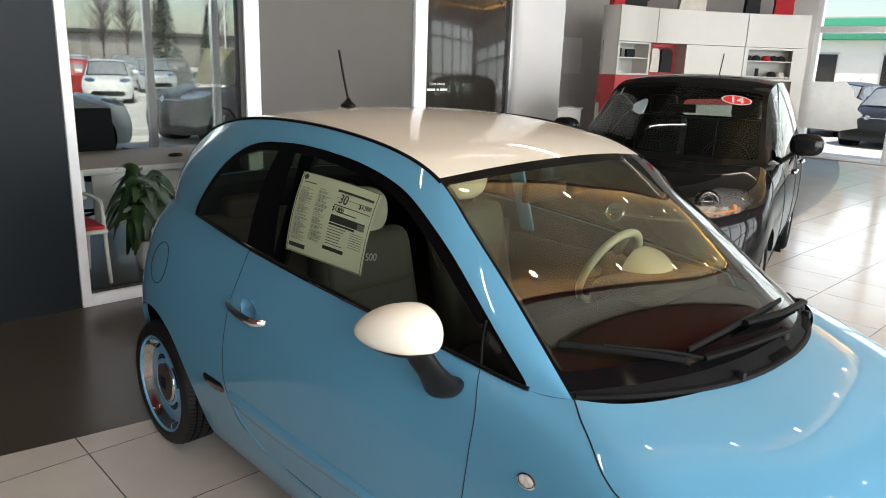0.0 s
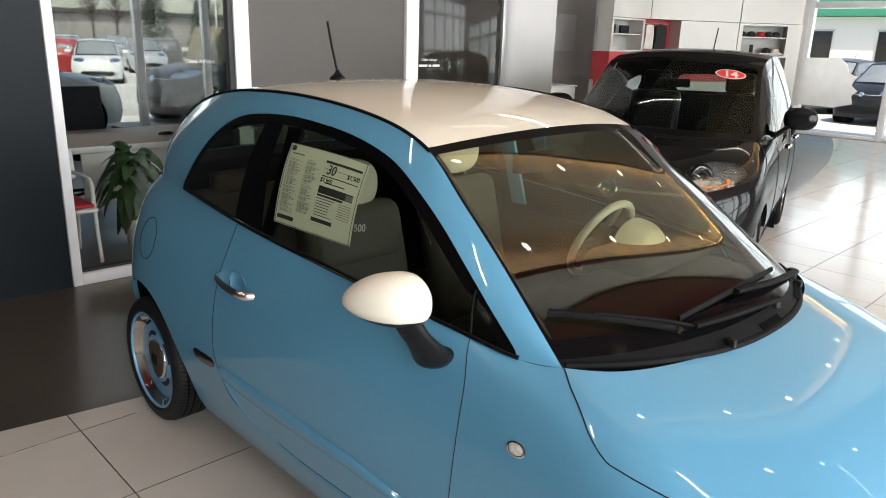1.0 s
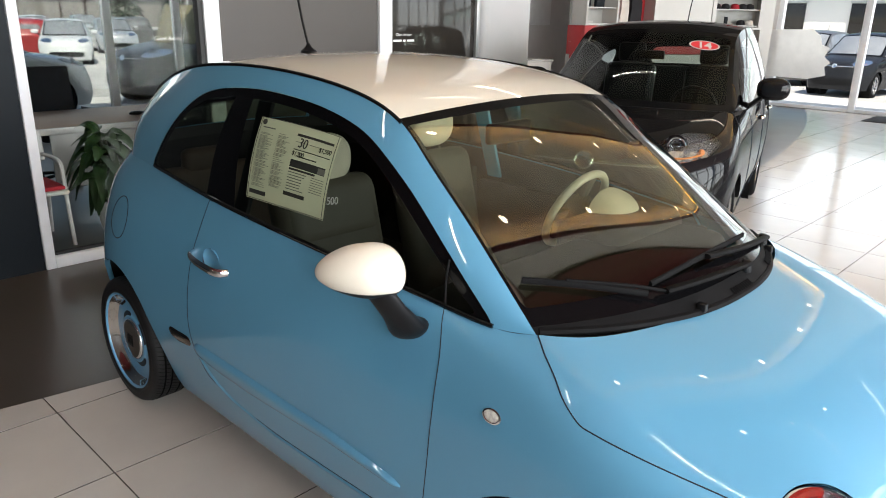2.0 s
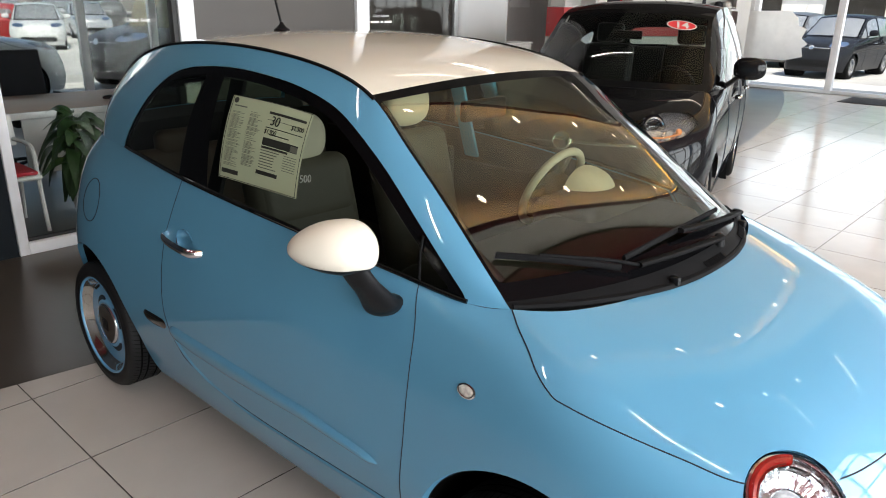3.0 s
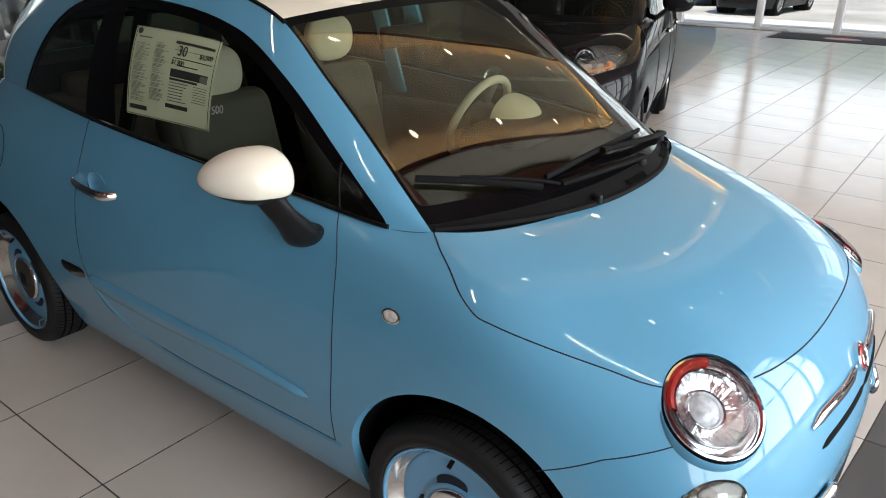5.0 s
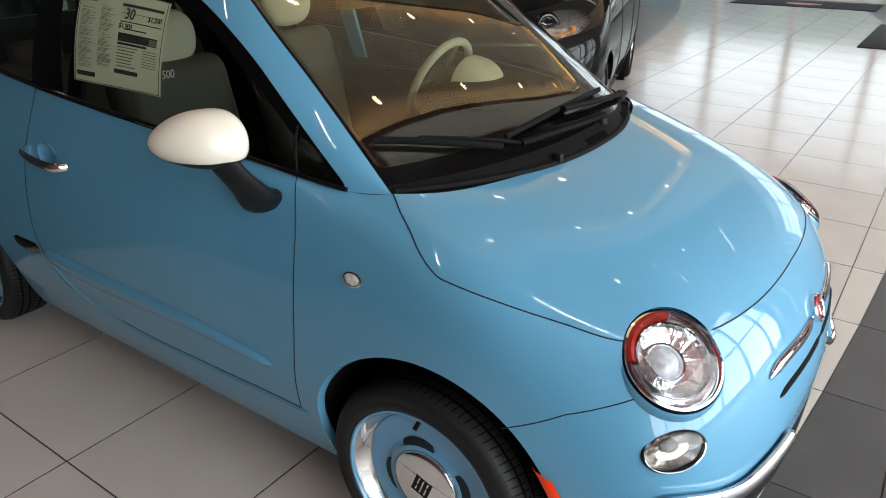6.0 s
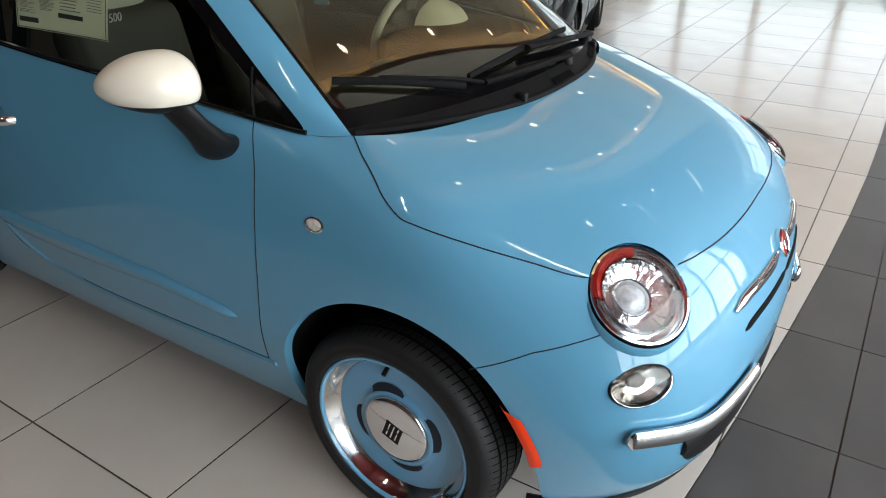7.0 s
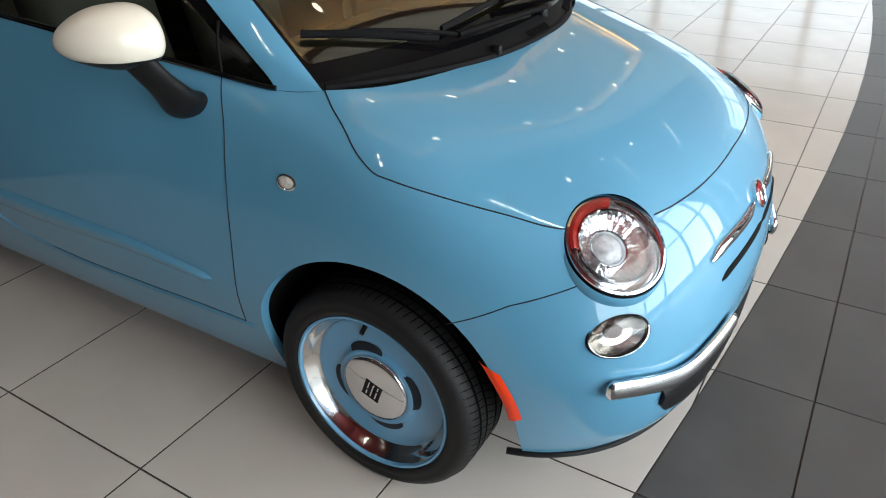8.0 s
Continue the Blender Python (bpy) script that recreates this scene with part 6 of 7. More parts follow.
        for dx in (-2.35, -3.2):
            put("door_handle", tube([(dx - 0.09, q * 0.885, 0.93), (dx - 0.07, q * 0.905, 0.935), (dx + 0.07, q * 0.905, 0.935), (dx + 0.09, q * 0.885, 0.93)], 0.013, 8), M_CHROME if fine else paint, "door handle")
        if fine:
            for xs_ in (-1.62, -2.62, -3.3):
                uv = body.find([(xs_, z) for z in np.linspace(0.30, 1.04, 12)], (0, 2), u0 + 3, u0 + 9)
                pts = body(uv[:, 0], uv[:, 1]) * np.array([1, q, 1])
                put("door_gap", tube(pts, 0.004, 4), M_SEAM, "shut line")
            hu = curve([(3.55, 5.2), (3.75, 6.0), (3.45, 6.6), (3.05, 7.0)], 24)
            put("hood_gap", tube(body(hu[:, 0] + u0, hu[:, 1]) * np.array([1, q, 1]), 0.004, 4), M_SEAM, "shut line")
            p = body(np.array(u0 + 1.42), np.array(5.32)) * np.array([1, q, 1])
            nrm = Vector((0.75, 0.6 * q, 0.25))
            put("lamp_ring", moved(lathe([(0.070, -0.05), (0.072, -0.024), (0.066, -0.018), (0.058, -0.024), (0.05, -0.05)], 32), facing(p, nrm)), M_CHROME, "bright lamp ring", sub=lamps[q < 0])
            put("lamp_bowl", moved(lathe([(0.088, -0.052), (0.086, -0.030), (0.072, -0.026)], 32), facing(p, nrm)), M_GLOSSBLACK, "black lamp bowl", sub=lamps[q < 0])
            au = curve([(1.20, 4.80), (1.6, 4.76), (2.02, 4.90)], 20)
            put("amber_strip", tube((body(au[:, 0] + u0, au[:, 1]) + np.array([-0.026, 0, 0.008])) * np.array([1, q, 1]), 0.006, 8), M_TURN, "amber turn strip", sub=lamps[q < 0])
            put("lamp_glass", moved(lathe([(0.046, -0.04), (0.032, -0.024), (0, -0.016)], 24), facing(p, nrm)), M_GLOSSBLACK, "dark projector lens", sub=lamps[q < 0])
            p2 = body(np.array(u0 + 2.08), np.array(5.10)) * np.array([1, q, 1])
            put("turn_lamp", moved(lathe([(0.022, -0.03), (0.019, -0.016), (0, -0.012)], 20), facing(p2, Vector((0.5, 0.85 * q, 0.2)))), M_TURN, "amber turn lamp", sub=lamps[q < 0])
            put("whisker", tube(body(u0 + np.linspace(0.15, 1.25, 14), np.full(14, 4.5)) * np.array([1, q, 1]) + np.array([0.006, 0, 0]), 0.012, 8), M_CHROME, "chrome nose bar")
    if fine:
        p = body(np.array(u0), np.array(4.55))
        e_ = put("nose_badge", moved(lathe([(0.062, -0.01), (0.064, 0.01), (0.055, 0.016), (0.046, 0.010), (0.0, 0.014)], 36), facing(p, Vector((0.95, 0, 0.3)))), M_CHROME, "round chrome badge")
        put("aerial", merge(tube([(-3.45, 0, 1.68), (-3.53, 0, 1.81), (-3.60, 0, 1.91)], 0.006, 6), moved(lathe([(0.03, 0), (0.02, 0.015), (0, 0.03)], 16), Matrix.Translation((-3.45, 0, 1.675)))), M_PLASTIC, "short aerial")
    return ob, scr_s, m @ Matrix.Diagonal((sx, sy, sz, 1)), screen


black_car, bk_screen, bk_m, bk_glass = lofted_car("car", "black five-door compact car parked on the showroom tiles", pose(0.52, 1.98, 0, 0, 0, -73.0), M_BLACKPAINT, glass=M_DARKGLASSCAR)

# oval 14 sticker on its windscreen
cpt, nml = bk_screen(np.array(3.92), np.array(8.25)), bk_screen.normal(np.array(3.92), np.array(8.25))
nml = nml * np.sign(nml[2])
place = bk_m @ Vector(cpt)
nw = (bk_m.to_3x3() @ Vector(nml)).normalized()
across = (bk_m.to_3x3() @ Vector(bk_screen(np.array(3.92), np.array(8.75)) - cpt)).normalized()
upw = nw.cross(across).normalized()
STM = Matrix(((across.x, upw.x, nw.x, place.x), (across.y, upw.y, nw.y, place.y), (across.z, upw.z, nw.z, place.z), (0, 0, 0, 1)))
st14 = tagged(mesh_object("number_sticker", moved(lathe([(0.118, 0.006), (0.118, 0.007), (0.0, 0.007)], 48), STM @ Matrix.Diagonal((1, 0.56, 1, 1))), M_WHITE), "red oval windscreen sticker with white number 14", "sticker")
part("red_field", moved(lathe([(0.107, 0.0075), (0.0, 0.0082)], 48), STM @ Matrix.Diagonal((1, 0.53, 1, 1))), mat("red_vinyl", (0.55, 0.015, 0.02), 0.4), st14, "red oval field")
text_mesh("14", 0.115, place + nw * 0.0095 - upw * 0.041, across, upw, M_WHITE, "number", st14, align="CENTER", bold=0.0035)

# ---------------------------------------------------------------- curved merchandise cabinets
CAB = curve([(-4.80, 9.97), (-4.58, 11.15), (-3.65, 12.85), (-2.80, 13.72)], 121)


def cab_slab(s0, s1, z0, z1, front=0.0, deep=0.45, n=14):
    """A slab that follows the cabinets' curved front from share s0 to s1."""
    bm = bmesh.new()
    rows = []
    for i in range(n + 1):
        t = (s0 + (s1 - s0) * i / n) * 120
        k = min(int(t), 119)
        p = CAB[k] + (CAB[k + 1] - CAB[k]) * (t - k)
        d = CAB[min(k + 1, 120)] - CAB[max(k - 1, 0)]
        nrm = np.array([d[1], -d[0]]) / np.linalg.norm(d)
        a, b = p + nrm * front, p + nrm * (front - deep)
        rows.append([bm.verts.new(q) for q in ((a[0], a[1], z0), (b[0], b[1], z0), (b[0], b[1], z1), (a[0], a[1], z1))])
    for a, b in zip(rows, rows[1:]):
        for k in range(4):
            bm.faces.new((a[k], a[(k + 1) % 4], b[(k + 1) % 4], b[k]))
    bm.faces.new(rows[0])
    bm.faces.new(rows[-1])
    return bm


M_SHELFIN = mat("shelf_inside", (0.42, 0.43, 0.40), 0.5, vary=0.05)
cab = base("display_cabinet", pose(-4.2, 12.0, 0), "white curved wall cabinet with glass shelves and red panels", "cabinet")
for s0, s1 in ((0.0, 0.30), (0.30, 0.655), (0.655, 0.995)):
    part("upper_door", cab_slab(s0 + 0.002, s1 - 0.002, 2.215, 2.85), M_WHITE, cab, "glossy white cabinet door")
part("lower_door", cab_slab(0.437, 0.652, 1.30, 2.205, 0.0), M_WHITE, cab, "glossy white cabinet door")
part("end_panel", cab_slab(0.93, 0.998, 0.0, 2.205, 0.004), M_WHITE, cab, "white end panel")
part("end_panel", box(-5.13, -4.82, 9.985, 10.02, 1.60, 2.85, 0.004), M_WHITE, cab, "white end panel")
part("base_panel", cab_slab(0.0, 0.93, 0.0, 1.05, -0.02), M_WHITE, cab, "white base")
part("red_panel", cab_slab(0.0, 0.93, 1.06, 1.295, -0.01), M_RED, cab, "red panel")
part("red_panel", cab_slab(0.0, 0.435, 1.30, 1.59, -0.01), M_RED, cab, "red panel")
part("red_panel", box(-5.13, -4.82, 9.985, 10.02, 0.0, 1.59, 0.004), M_RED, cab, "red end panel")
part("niche_back", cab_slab(0.0, 0.437, 1.60, 2.21, -0.40, 0.04), M_SHELFIN, cab)
part("red_back", cab_slab(0.268, 0.434, 1.60, 2.21, -0.34, 0.04), M_RED, cab, "red niche back")
part("niche_back", cab_slab(0.655, 0.93, 1.30, 2.21, -0.36, 0.04), M_SHELFIN, cab)
for s0, s1, z in ((0.012, 0.255, 1.905), (0.672, 0.915, 1.93), (0.672, 0.915, 1.62)):
    part("shelf", cab_slab(s0, s1, z, z + 0.02, -0.03, 0.32), M_WHITE, cab)
for s0, s1, z0, z1 in ((0.0, 0.268, 1.60, 1.63), (0.0, 0.268, 2.175, 2.205), (0.0, 0.014, 1.63, 2.175), (0.255, 0.268, 1.63, 2.175), (0.655, 0.93, 2.165, 2.205), (0.655, 0.93, 1.56, 1.60), (0.655, 0.672, 1.60, 2.165), (0.915, 0.93, 1.60, 2.165)):
    part("shelf_frame", cab_slab(s0, s1, z0, z1, 0.003, 0.40 if s0 == 0.255 else 0.05), M_WHITE, cab)


def cab_at(s, back):
    k = int(s * 119)
    d = CAB[k + 1] - CAB[k]
    nrm = np.array([d[1], -d[0]]) / np.linalg.norm(d)
    p = CAB[k] - nrm * back
    return p[0], p[1], math.degrees(math.atan2(d[1], d[0]))


part("hanging_rail", tube([(*cab_at(0.272, 0.16)[:2], 2.13), (*cab_at(0.43, 0.16)[:2], 2.13)], 0.010, 8), M_CHROME, cab)


def garment(name, label, s, back, z, w, h, m, group=""):
    """A hanging or folded garment: sleeves, shoulders and a soft fall."""
    x, y, a = cab_at(s, back)
    bm = bmesh.new()
    prof = [(-0.5, 0.0), (-0.46, 0.55), (-0.5, 0.86), (-0.3, 0.97), (-0.12, 1.0), (0.12, 1.0), (0.3, 0.97), (0.5, 0.86), (0.46, 0.55), (0.5, 0.0)]
    f = [bm.verts.new((px * w, -0.05 + 0.03 * math.sin(7 * px + 3 * pz), pz * h)) for px, pz in prof]
    g = [bm.verts.new((px * w * 0.96, 0.05 + 0.02 * math.sin(9 * px), pz * h)) for px, pz in prof]
    bm.faces.new(f)
    bm.faces.new(g)
    for i in range(len(f)):
        j = (i + 1) % len(f)
        bm.faces.new((f[i], f[j], g[j], g[i]))
    moved(bm, pose(x, y, z, 0, 0, a))
    return tagged(mesh_object(name, bm, m), label, "garment", group)


M_BLACKCLOTH = mat("black_cloth", (0.015, 0.015, 0.017), 0.9, vary=0.2, bump=0.3)
M_WHITECLOTH = mat("white_cloth", (0.62, 0.58, 0.52), 0.9, vary=0.1, bump=0.3)
M_REDCLOTH = mat("red_cloth", (0.40, 0.02, 0.03), 0.9, vary=0.15, bump=0.3)
garment("shirt", "red shirt hanging in the cabinet niche", 0.285, 0.16, 1.66, 0.12, 0.45, M_REDCLOTH, "hanging shirts")
garment("shirt", "white shirt hanging in the cabinet niche", 0.325, 0.14, 1.66, 0.20, 0.45, M_WHITECLOTH, "hanging shirts")
garment("shirt", "black shirt hanging in the cabinet niche", 0.385, 0.16, 1.66, 0.26, 0.45, M_BLACKCLOTH, "hanging shirts")
garment("shirt", "dark shirt folded on top of the cabinet", 0.16, 0.2, 2.85, 0.75, 0.40, M_BLACKCLOTH, "shirts on the cabinet")
garment("shirt", "cream shirt standing on top of the cabinet", 0.47, 0.2, 2.85, 0.60, 0.42, M_WHITECLOTH, "shirts on the cabinet")
garment("shirt", "black shirt standing on top of the cabinet", 0.69, 0.2, 2.85, 0.30, 0.42, M_BLACKCLOTH, "shirts on the cabinet")
garment("bag", "red bag standing on top of the cabinet", 0.855, 0.2, 2.85, 0.38, 0.40, M_REDCLOTH)
garment("bag", "red bag on the cabinet's end", 0.03, 0.2, 2.85, 0.28, 0.22, M_REDCLOTH)
CAPS = ((0.70, 1.95, M_BLACKCLOTH, "black"), (0.745, 1.95, M_BLACKCLOTH, "black"), (0.79, 1.95, M_REDCLOTH, "red"), (0.835, 1.95, M_BLACKCLOTH, "dark"), (0.88, 1.95, M_BLACKCLOTH, "dark"), (0.89, 1.64, M_WHITECLOTH, "white"), (0.84, 1.64, M_BLACKCLOTH, "dark"))
for s, z, m, word in CAPS:
    x, y, a = cab_at(s, 0.17)
    bm = merge(lathe([(0.085, 0.0), (0.085, 0.04), (0.07, 0.085), (0.03, 0.105), (0, 0.108)], 20), moved(cyl(0.075, 0.012, Matrix(), 16), Matrix.Translation((0, -0.085, 0.008)) @ Matrix.Diagonal((0.9, 1.0, 1, 1))))
    tagged(mesh_object("cap", moved(bm, pose(x, y, z, 0, 0, a))  , m), f"{word} cloth cap lying on the cabinet shelf", "cap", "caps on the shelf")
for s, z, w, h, m, lab in ((0.06, 1.925, 0.10, 0.16, M_BLACKCLOTH, "small dark box on the glass shelf"), (0.16, 1.925, 0.24, 0.15, M_NAVY, "framed dark plaque on the glass shelf"), (0.08, 1.63, 0.18, 0.05, M_WHITE, "flat white box on the lower shelf"), (0.75, 1.64, 0.06, 0.16, M_NAVY, "dark bottle-shaped box on the shelf")):
    x, y, a = cab_at(s, 0.15)
    tagged(mesh_object("box", moved(box(-w / 2, w / 2, -0.03, 0.03, 0, h, 0.006), pose(x, y, z, 0, 0, a)), m), lab, "box")

# ---------------------------------------------------------------- counter by the back wall
ct = base("counter", pose(-5.9, 9.9, 0), "white service counter with papers by the back wall", "counter")
part("counter_body", box(-6.6, -5.50, 9.2, 9.95, -0.004, 0.90, 0.01), M_WHITE, ct)
part("counter_top", box(-6.65, -5.47, 9.15, 9.98, 0.902, 0.94, 0.008), M_WHITE, ct, "white counter top")
ph = base("telephone", pose(-6.15, 9.7, 0.94), "black desk telephone on the white counter", "telephone")
part("phone_body", moved(box(-0.10, 0.10, -0.11, 0.11, 0, 0.05, 0.012), pose(-6.15, 9.7, 0.94, 14, 0, 0)), M_PLASTIC, ph)
part("handset", moved(tube(curve([(-0.07, -0.10, 0.07), (-0.07, -0.05, 0.10), (-0.07, 0.05, 0.12), (-0.07, 0.11, 0.11)], 12), 0.022, 8), pose(-6.15, 9.7, 0.94)), M_PLASTIC, ph)
part("phone_screen", moved(box(0.0, 0.09, 0.02, 0.09, 0.052, 0.20, 0.006), pose(-6.15, 9.7, 0.94, -12, 0, 0)), M_PLASTIC, ph)
for k, (x, y, a) in enumerate(((-5.80, 9.55, 12), (-5.68, 9.60, -8))):
    tagged(mesh_object("paper_stack", moved(box(-0.13, 0.13, -0.17, 0.17, 0.0, 0.012 + 0.004 * k, 0.002), pose(x, y, 0.940 + 0.0001, 0, 0, a)), mat("printed_paper", (0.48, 0.47, 0.44), 0.7, vary=0.25, scale=30)), "loose papers lying on the white counter", "paper")
tagged(mesh_object("notice", box(-6.995, -6.985, 11.12, 11.86, 1.555, 2.325, 0.002), mat("notice_paper", (0.88, 0.88, 0.87), 0.5, vary=0.03)), "white paper notice on the back wall", "notice")
bo = bmesh.new()
outline = [(-3.14, 0.62), (-2.2, 0.60), (-1.86, 0.69), (-1.90, 0.86), (-1.80, 0.95), (-1.93, 1.06), (-1.86, 1.24), (-2.02, 1.30), (-2.06, 1.46), (-2.22, 1.59), (-3.14, 1.57)]
fa, ba = [bo.verts.new((x, END - 0.105, z)) for x, z in outline], [bo.verts.new((x, END - 0.092, z)) for x, z in outline]
bo.faces.new(fa)
bo.faces.new(ba[::-1])
for i in range(len(fa)):
    j = (i + 1) % len(fa)
    bo.faces.new((fa[i], fa[j], ba[j], ba[i]))
M_POSTER = mat("scuffed_poster", (0.86, 0.85, 0.83), 0.6, vary=0.07, scale=6, colour2=(0.92, 0.91, 0.89))
pn = M_POSTER.node_tree.nodes
through_paper, paper_mix = pn.new("ShaderNodeBsdfTranslucent"), pn.new("ShaderNodeMixShader")
through_paper.inputs["Color"].default_value, paper_mix.inputs["Fac"].default_value = (0.88, 0.87, 0.85, 1), 0.45
M_POSTER.node_tree.links.new(pn["Principled BSDF"].outputs["BSDF"], paper_mix.inputs[1])
M_POSTER.node_tree.links.new(through_paper.outputs["BSDF"], paper_mix.inputs[2])
M_POSTER.node_tree.links.new(paper_mix.outputs["Shader"], pn["Material Output"].inputs["Surface"])
poster = tagged(mesh_object("window_poster", bo, M_POSTER, smooth=False), "scuffed white poster on the shop window", "poster")

# ---------------------------------------------------------------- door mats
M_MAT = mat("black_mat", (0.018, 0.018, 0.020), 0.9, vary=0.2, scale=40, bump=0.4, bump_scale=400)
dm = base("door_mat", pose(0.5, 13.65, 0), "black door mat with a red oval before the glass door", "mat")
part("mat_base", box(-0.72, 1.75, 13.12, 14.15, 0.0, 0.012, 0.005), M_MAT, dm)
part("mat_oval", moved(lathe([(0.32, 0.0125), (0.32, 0.0135), (0, 0.0136)], 40), pose(0.5, 13.6, 0) @ Matrix.Diagonal((1, 0.55, 1, 1))), M_WHITE, dm, "white oval ring")
part("mat_field", moved(lathe([(0.27, 0.014), (0, 0.0146)], 40), pose(0.5, 13.6, 0) @ Matrix.Diagonal((1, 0.5, 1, 1))), M_RED, dm, "red oval field")
tagged(mesh_object("floor_mat", box(2.02, 3.3, 8.9, 11.35, 0.0005, 0.014, 0.006), M_MAT), "plain black mat lying on the tiles", "mat")

# ---------------------------------------------------------------- the office behind the glass
M_DESKTOP = mat("brown_desk_top", (0.32, 0.21, 0.15), 0.6, spec=0.2, vary=0.08, scale=3)
dk = base("desk", pose(-4.0, 0.5, 0), "white office desk with brown top", "desk")
part("desk_top", box(-4.62, -3.46, -0.75, 1.62, 0.725, 0.752, 0.008), M_DESKTOP, dk, "brown desk top")
part("desk_edge", box(-3.458, -3.43, -0.75, 1.62, 0.700, 0.755, 0.006), M_WHITE, dk, "white desk edge")
part("modesty_panel", box(-3.56, -3.535, 0.14, 1.55, 0.22, 0.718, 0.004), M_WHITE, dk, "white front panel")
for x in (-4.5, -3.56):
    for y in (-0.70, 1.54):
        part("leg", box(x, x + 0.05, y, y + 0.05, -0.004, 0.72, 0.004), M_ALU, dk)
part("drawer_unit", box(-4.5, -3.6, -0.64, -0.22, 0.05, 0.70, 0.006), M_PLASTIC, dk, "dark drawer unit")
mo = base("computer_mouse", pose(-3.9, 1.05, 0.752), "black computer mouse on the brown desk", "mouse")
mb = bmesh.new()
bmesh.ops.create_uvsphere(mb, u_segments=16, v_segments=10, radius=1)
part("mouse_body", moved(mb, pose(-3.9, 1.05, 0.764) @ Matrix.Diagonal((0.04, 0.075, 0.022, 1))), M_PLASTIC, mo)
oc = base("office_chair", pose(-5.05, 0.65, 0), "black mesh office chair behind the desk", "chair")
bk = box(-0.025, 0.025, -0.235, 0.235, 0.0, 0.48, 0.02, 3)
part("backrest", moved(bk, pose(-5.12, 0.68, 0.66) @ Matrix.Rotation(radians(-8), 4, "Y")), M_BLACKCLOTH, oc, "black backrest")
part("seat", box(-5.08, -4.62, 0.42, 0.92, 0.44, 0.52, 0.03, 3), M_BLACKCLOTH, oc)
for y in (0.38, 0.94):
    part("armrest", box(-5.02, -4.72, y, y + 0.06, 0.70, 0.735, 0.012), M_PLASTIC, oc)
    part("arm_post", box(-4.90, -4.86, y + 0.01, y + 0.05, 0.47, 0.70, 0.006), M_PLASTIC, oc)
part("gas_lift", cyl(0.03, 0.34, Matrix.Translation((-4.85, 0.67, 0.27)), 16), M_CHROME, oc)
for k in range(5):
    a = 2 * math.pi * k / 5
    lg = part("leg", tube([(-4.85, 0.67, 0.10), (-4.85 + 0.30 * math.cos(a), 0.67 + 0.30 * math.sin(a), 0.06)], 0.018, 8), M_PLASTIC, oc)
    part("castor", moved(cyl(0.03, 0.03, Matrix.Rotation(radians(90), 4, "X"), 14), Matrix.Translation((-4.85 + 0.30 * math.cos(a), 0.67 + 0.30 * math.sin(a), 0.026))), M_RUBBER, lg)
vc = base("visitor_chair", pose(-2.75, -0.25, 0), "white visitor chair with a red seat pad", "chair")
part("seat_pad", box(-2.98, -2.58, -0.50, -0.10, 0.425, 0.455, 0.012, 3), M_REDCLOTH, vc, "red seat pad")
part("seat", box(-3.0, -2.56, -0.52, -0.08, 0.39, 0.424, 0.015, 3), M_WHITE, vc)
part("backrest", moved(box(-0.02, 0.02, -0.22, 0.22, 0.16, 0.40, 0.018, 3), pose(-2.99, -0.30, 0.42) @ Matrix.Rotation(radians(-8), 4, "Y")), M_WHITE, vc)
for y in (-0.50, -0.10):
    part("frame", tube(curve([(-2.55, y, 0.0), (-2.58, y, 0.20), (-2.60, y, 0.41), (-2.62, y, 0.60), (-2.75, y, 0.635), (-3.02, y, 0.63)], 20), 0.016, 8), M_WHITE, vc, "white tubular side frame")
    part("leg", tube([(-2.98, y, 0.40), (-3.04, y, 0.0)], 0.014, 8), M_WHITE, vc)

M_LEAF = mat("plant_leaf", (0.017, 0.042, 0.011), 0.45, vary=0.35, scale=12, bump=0.1, bump_scale=40, per_object=0.2)
M_STALK = mat("plant_stalk", (0.06, 0.10, 0.03), 0.5, vary=0.2)
M_POT = mat("pale_pot", (0.52, 0.50, 0.47), 0.45, vary=0.05)
M_SOIL = mat("soil", (0.03, 0.02, 0.015), 0.95, vary=0.3, scale=40, bump=0.5)
pp = base("potted_plant", pose(-2.80, 0.30, 0), "broad-leaved green plant in a pale pot behind the glass", "plant")
part("pot", moved(lathe([(0.0, 0.0), (0.085, 0.0), (0.095, 0.02), (0.125, 0.235), (0.132, 0.25), (0.122, 0.25), (0.112, 0.22)], 36), pose(-2.80, 0.30, 0)), M_POT, pp, "pale pot")
part("soil", cyl(0.113, 0.02, Matrix.Translation((-2.80, 0.30, 0.215)), 28), M_SOIL, pp, "dark soil")


def leaf_bm(length, width, droop):
    bm = bmesh.new()
    n, m = 9, 4
    g = []
    for i in range(n):
        t = i / (n - 1)
        w = width * math.sin(math.pi * min(t * 0.93 + 0.05, 1)) ** 0.75 * (1 - 0.35 * t)
        z = 0.35 * length * math.sin(t * 1.6) - droop * length * t ** 2.2
        g.append([bm.verts.new((length * t * (1 - 0.18 * droop * t), w * (j / m * 2 - 1), z + 0.35 * w * abs(j / m * 2 - 1) + 0.006 * math.sin(11 * t + 3 * j))) for j in range(m + 1)])
    for i in range(n - 1):
        for j in range(m):
            bm.faces.new((g[i][j], g[i + 1][j], g[i + 1][j + 1], g[i][j + 1]))
    return bm


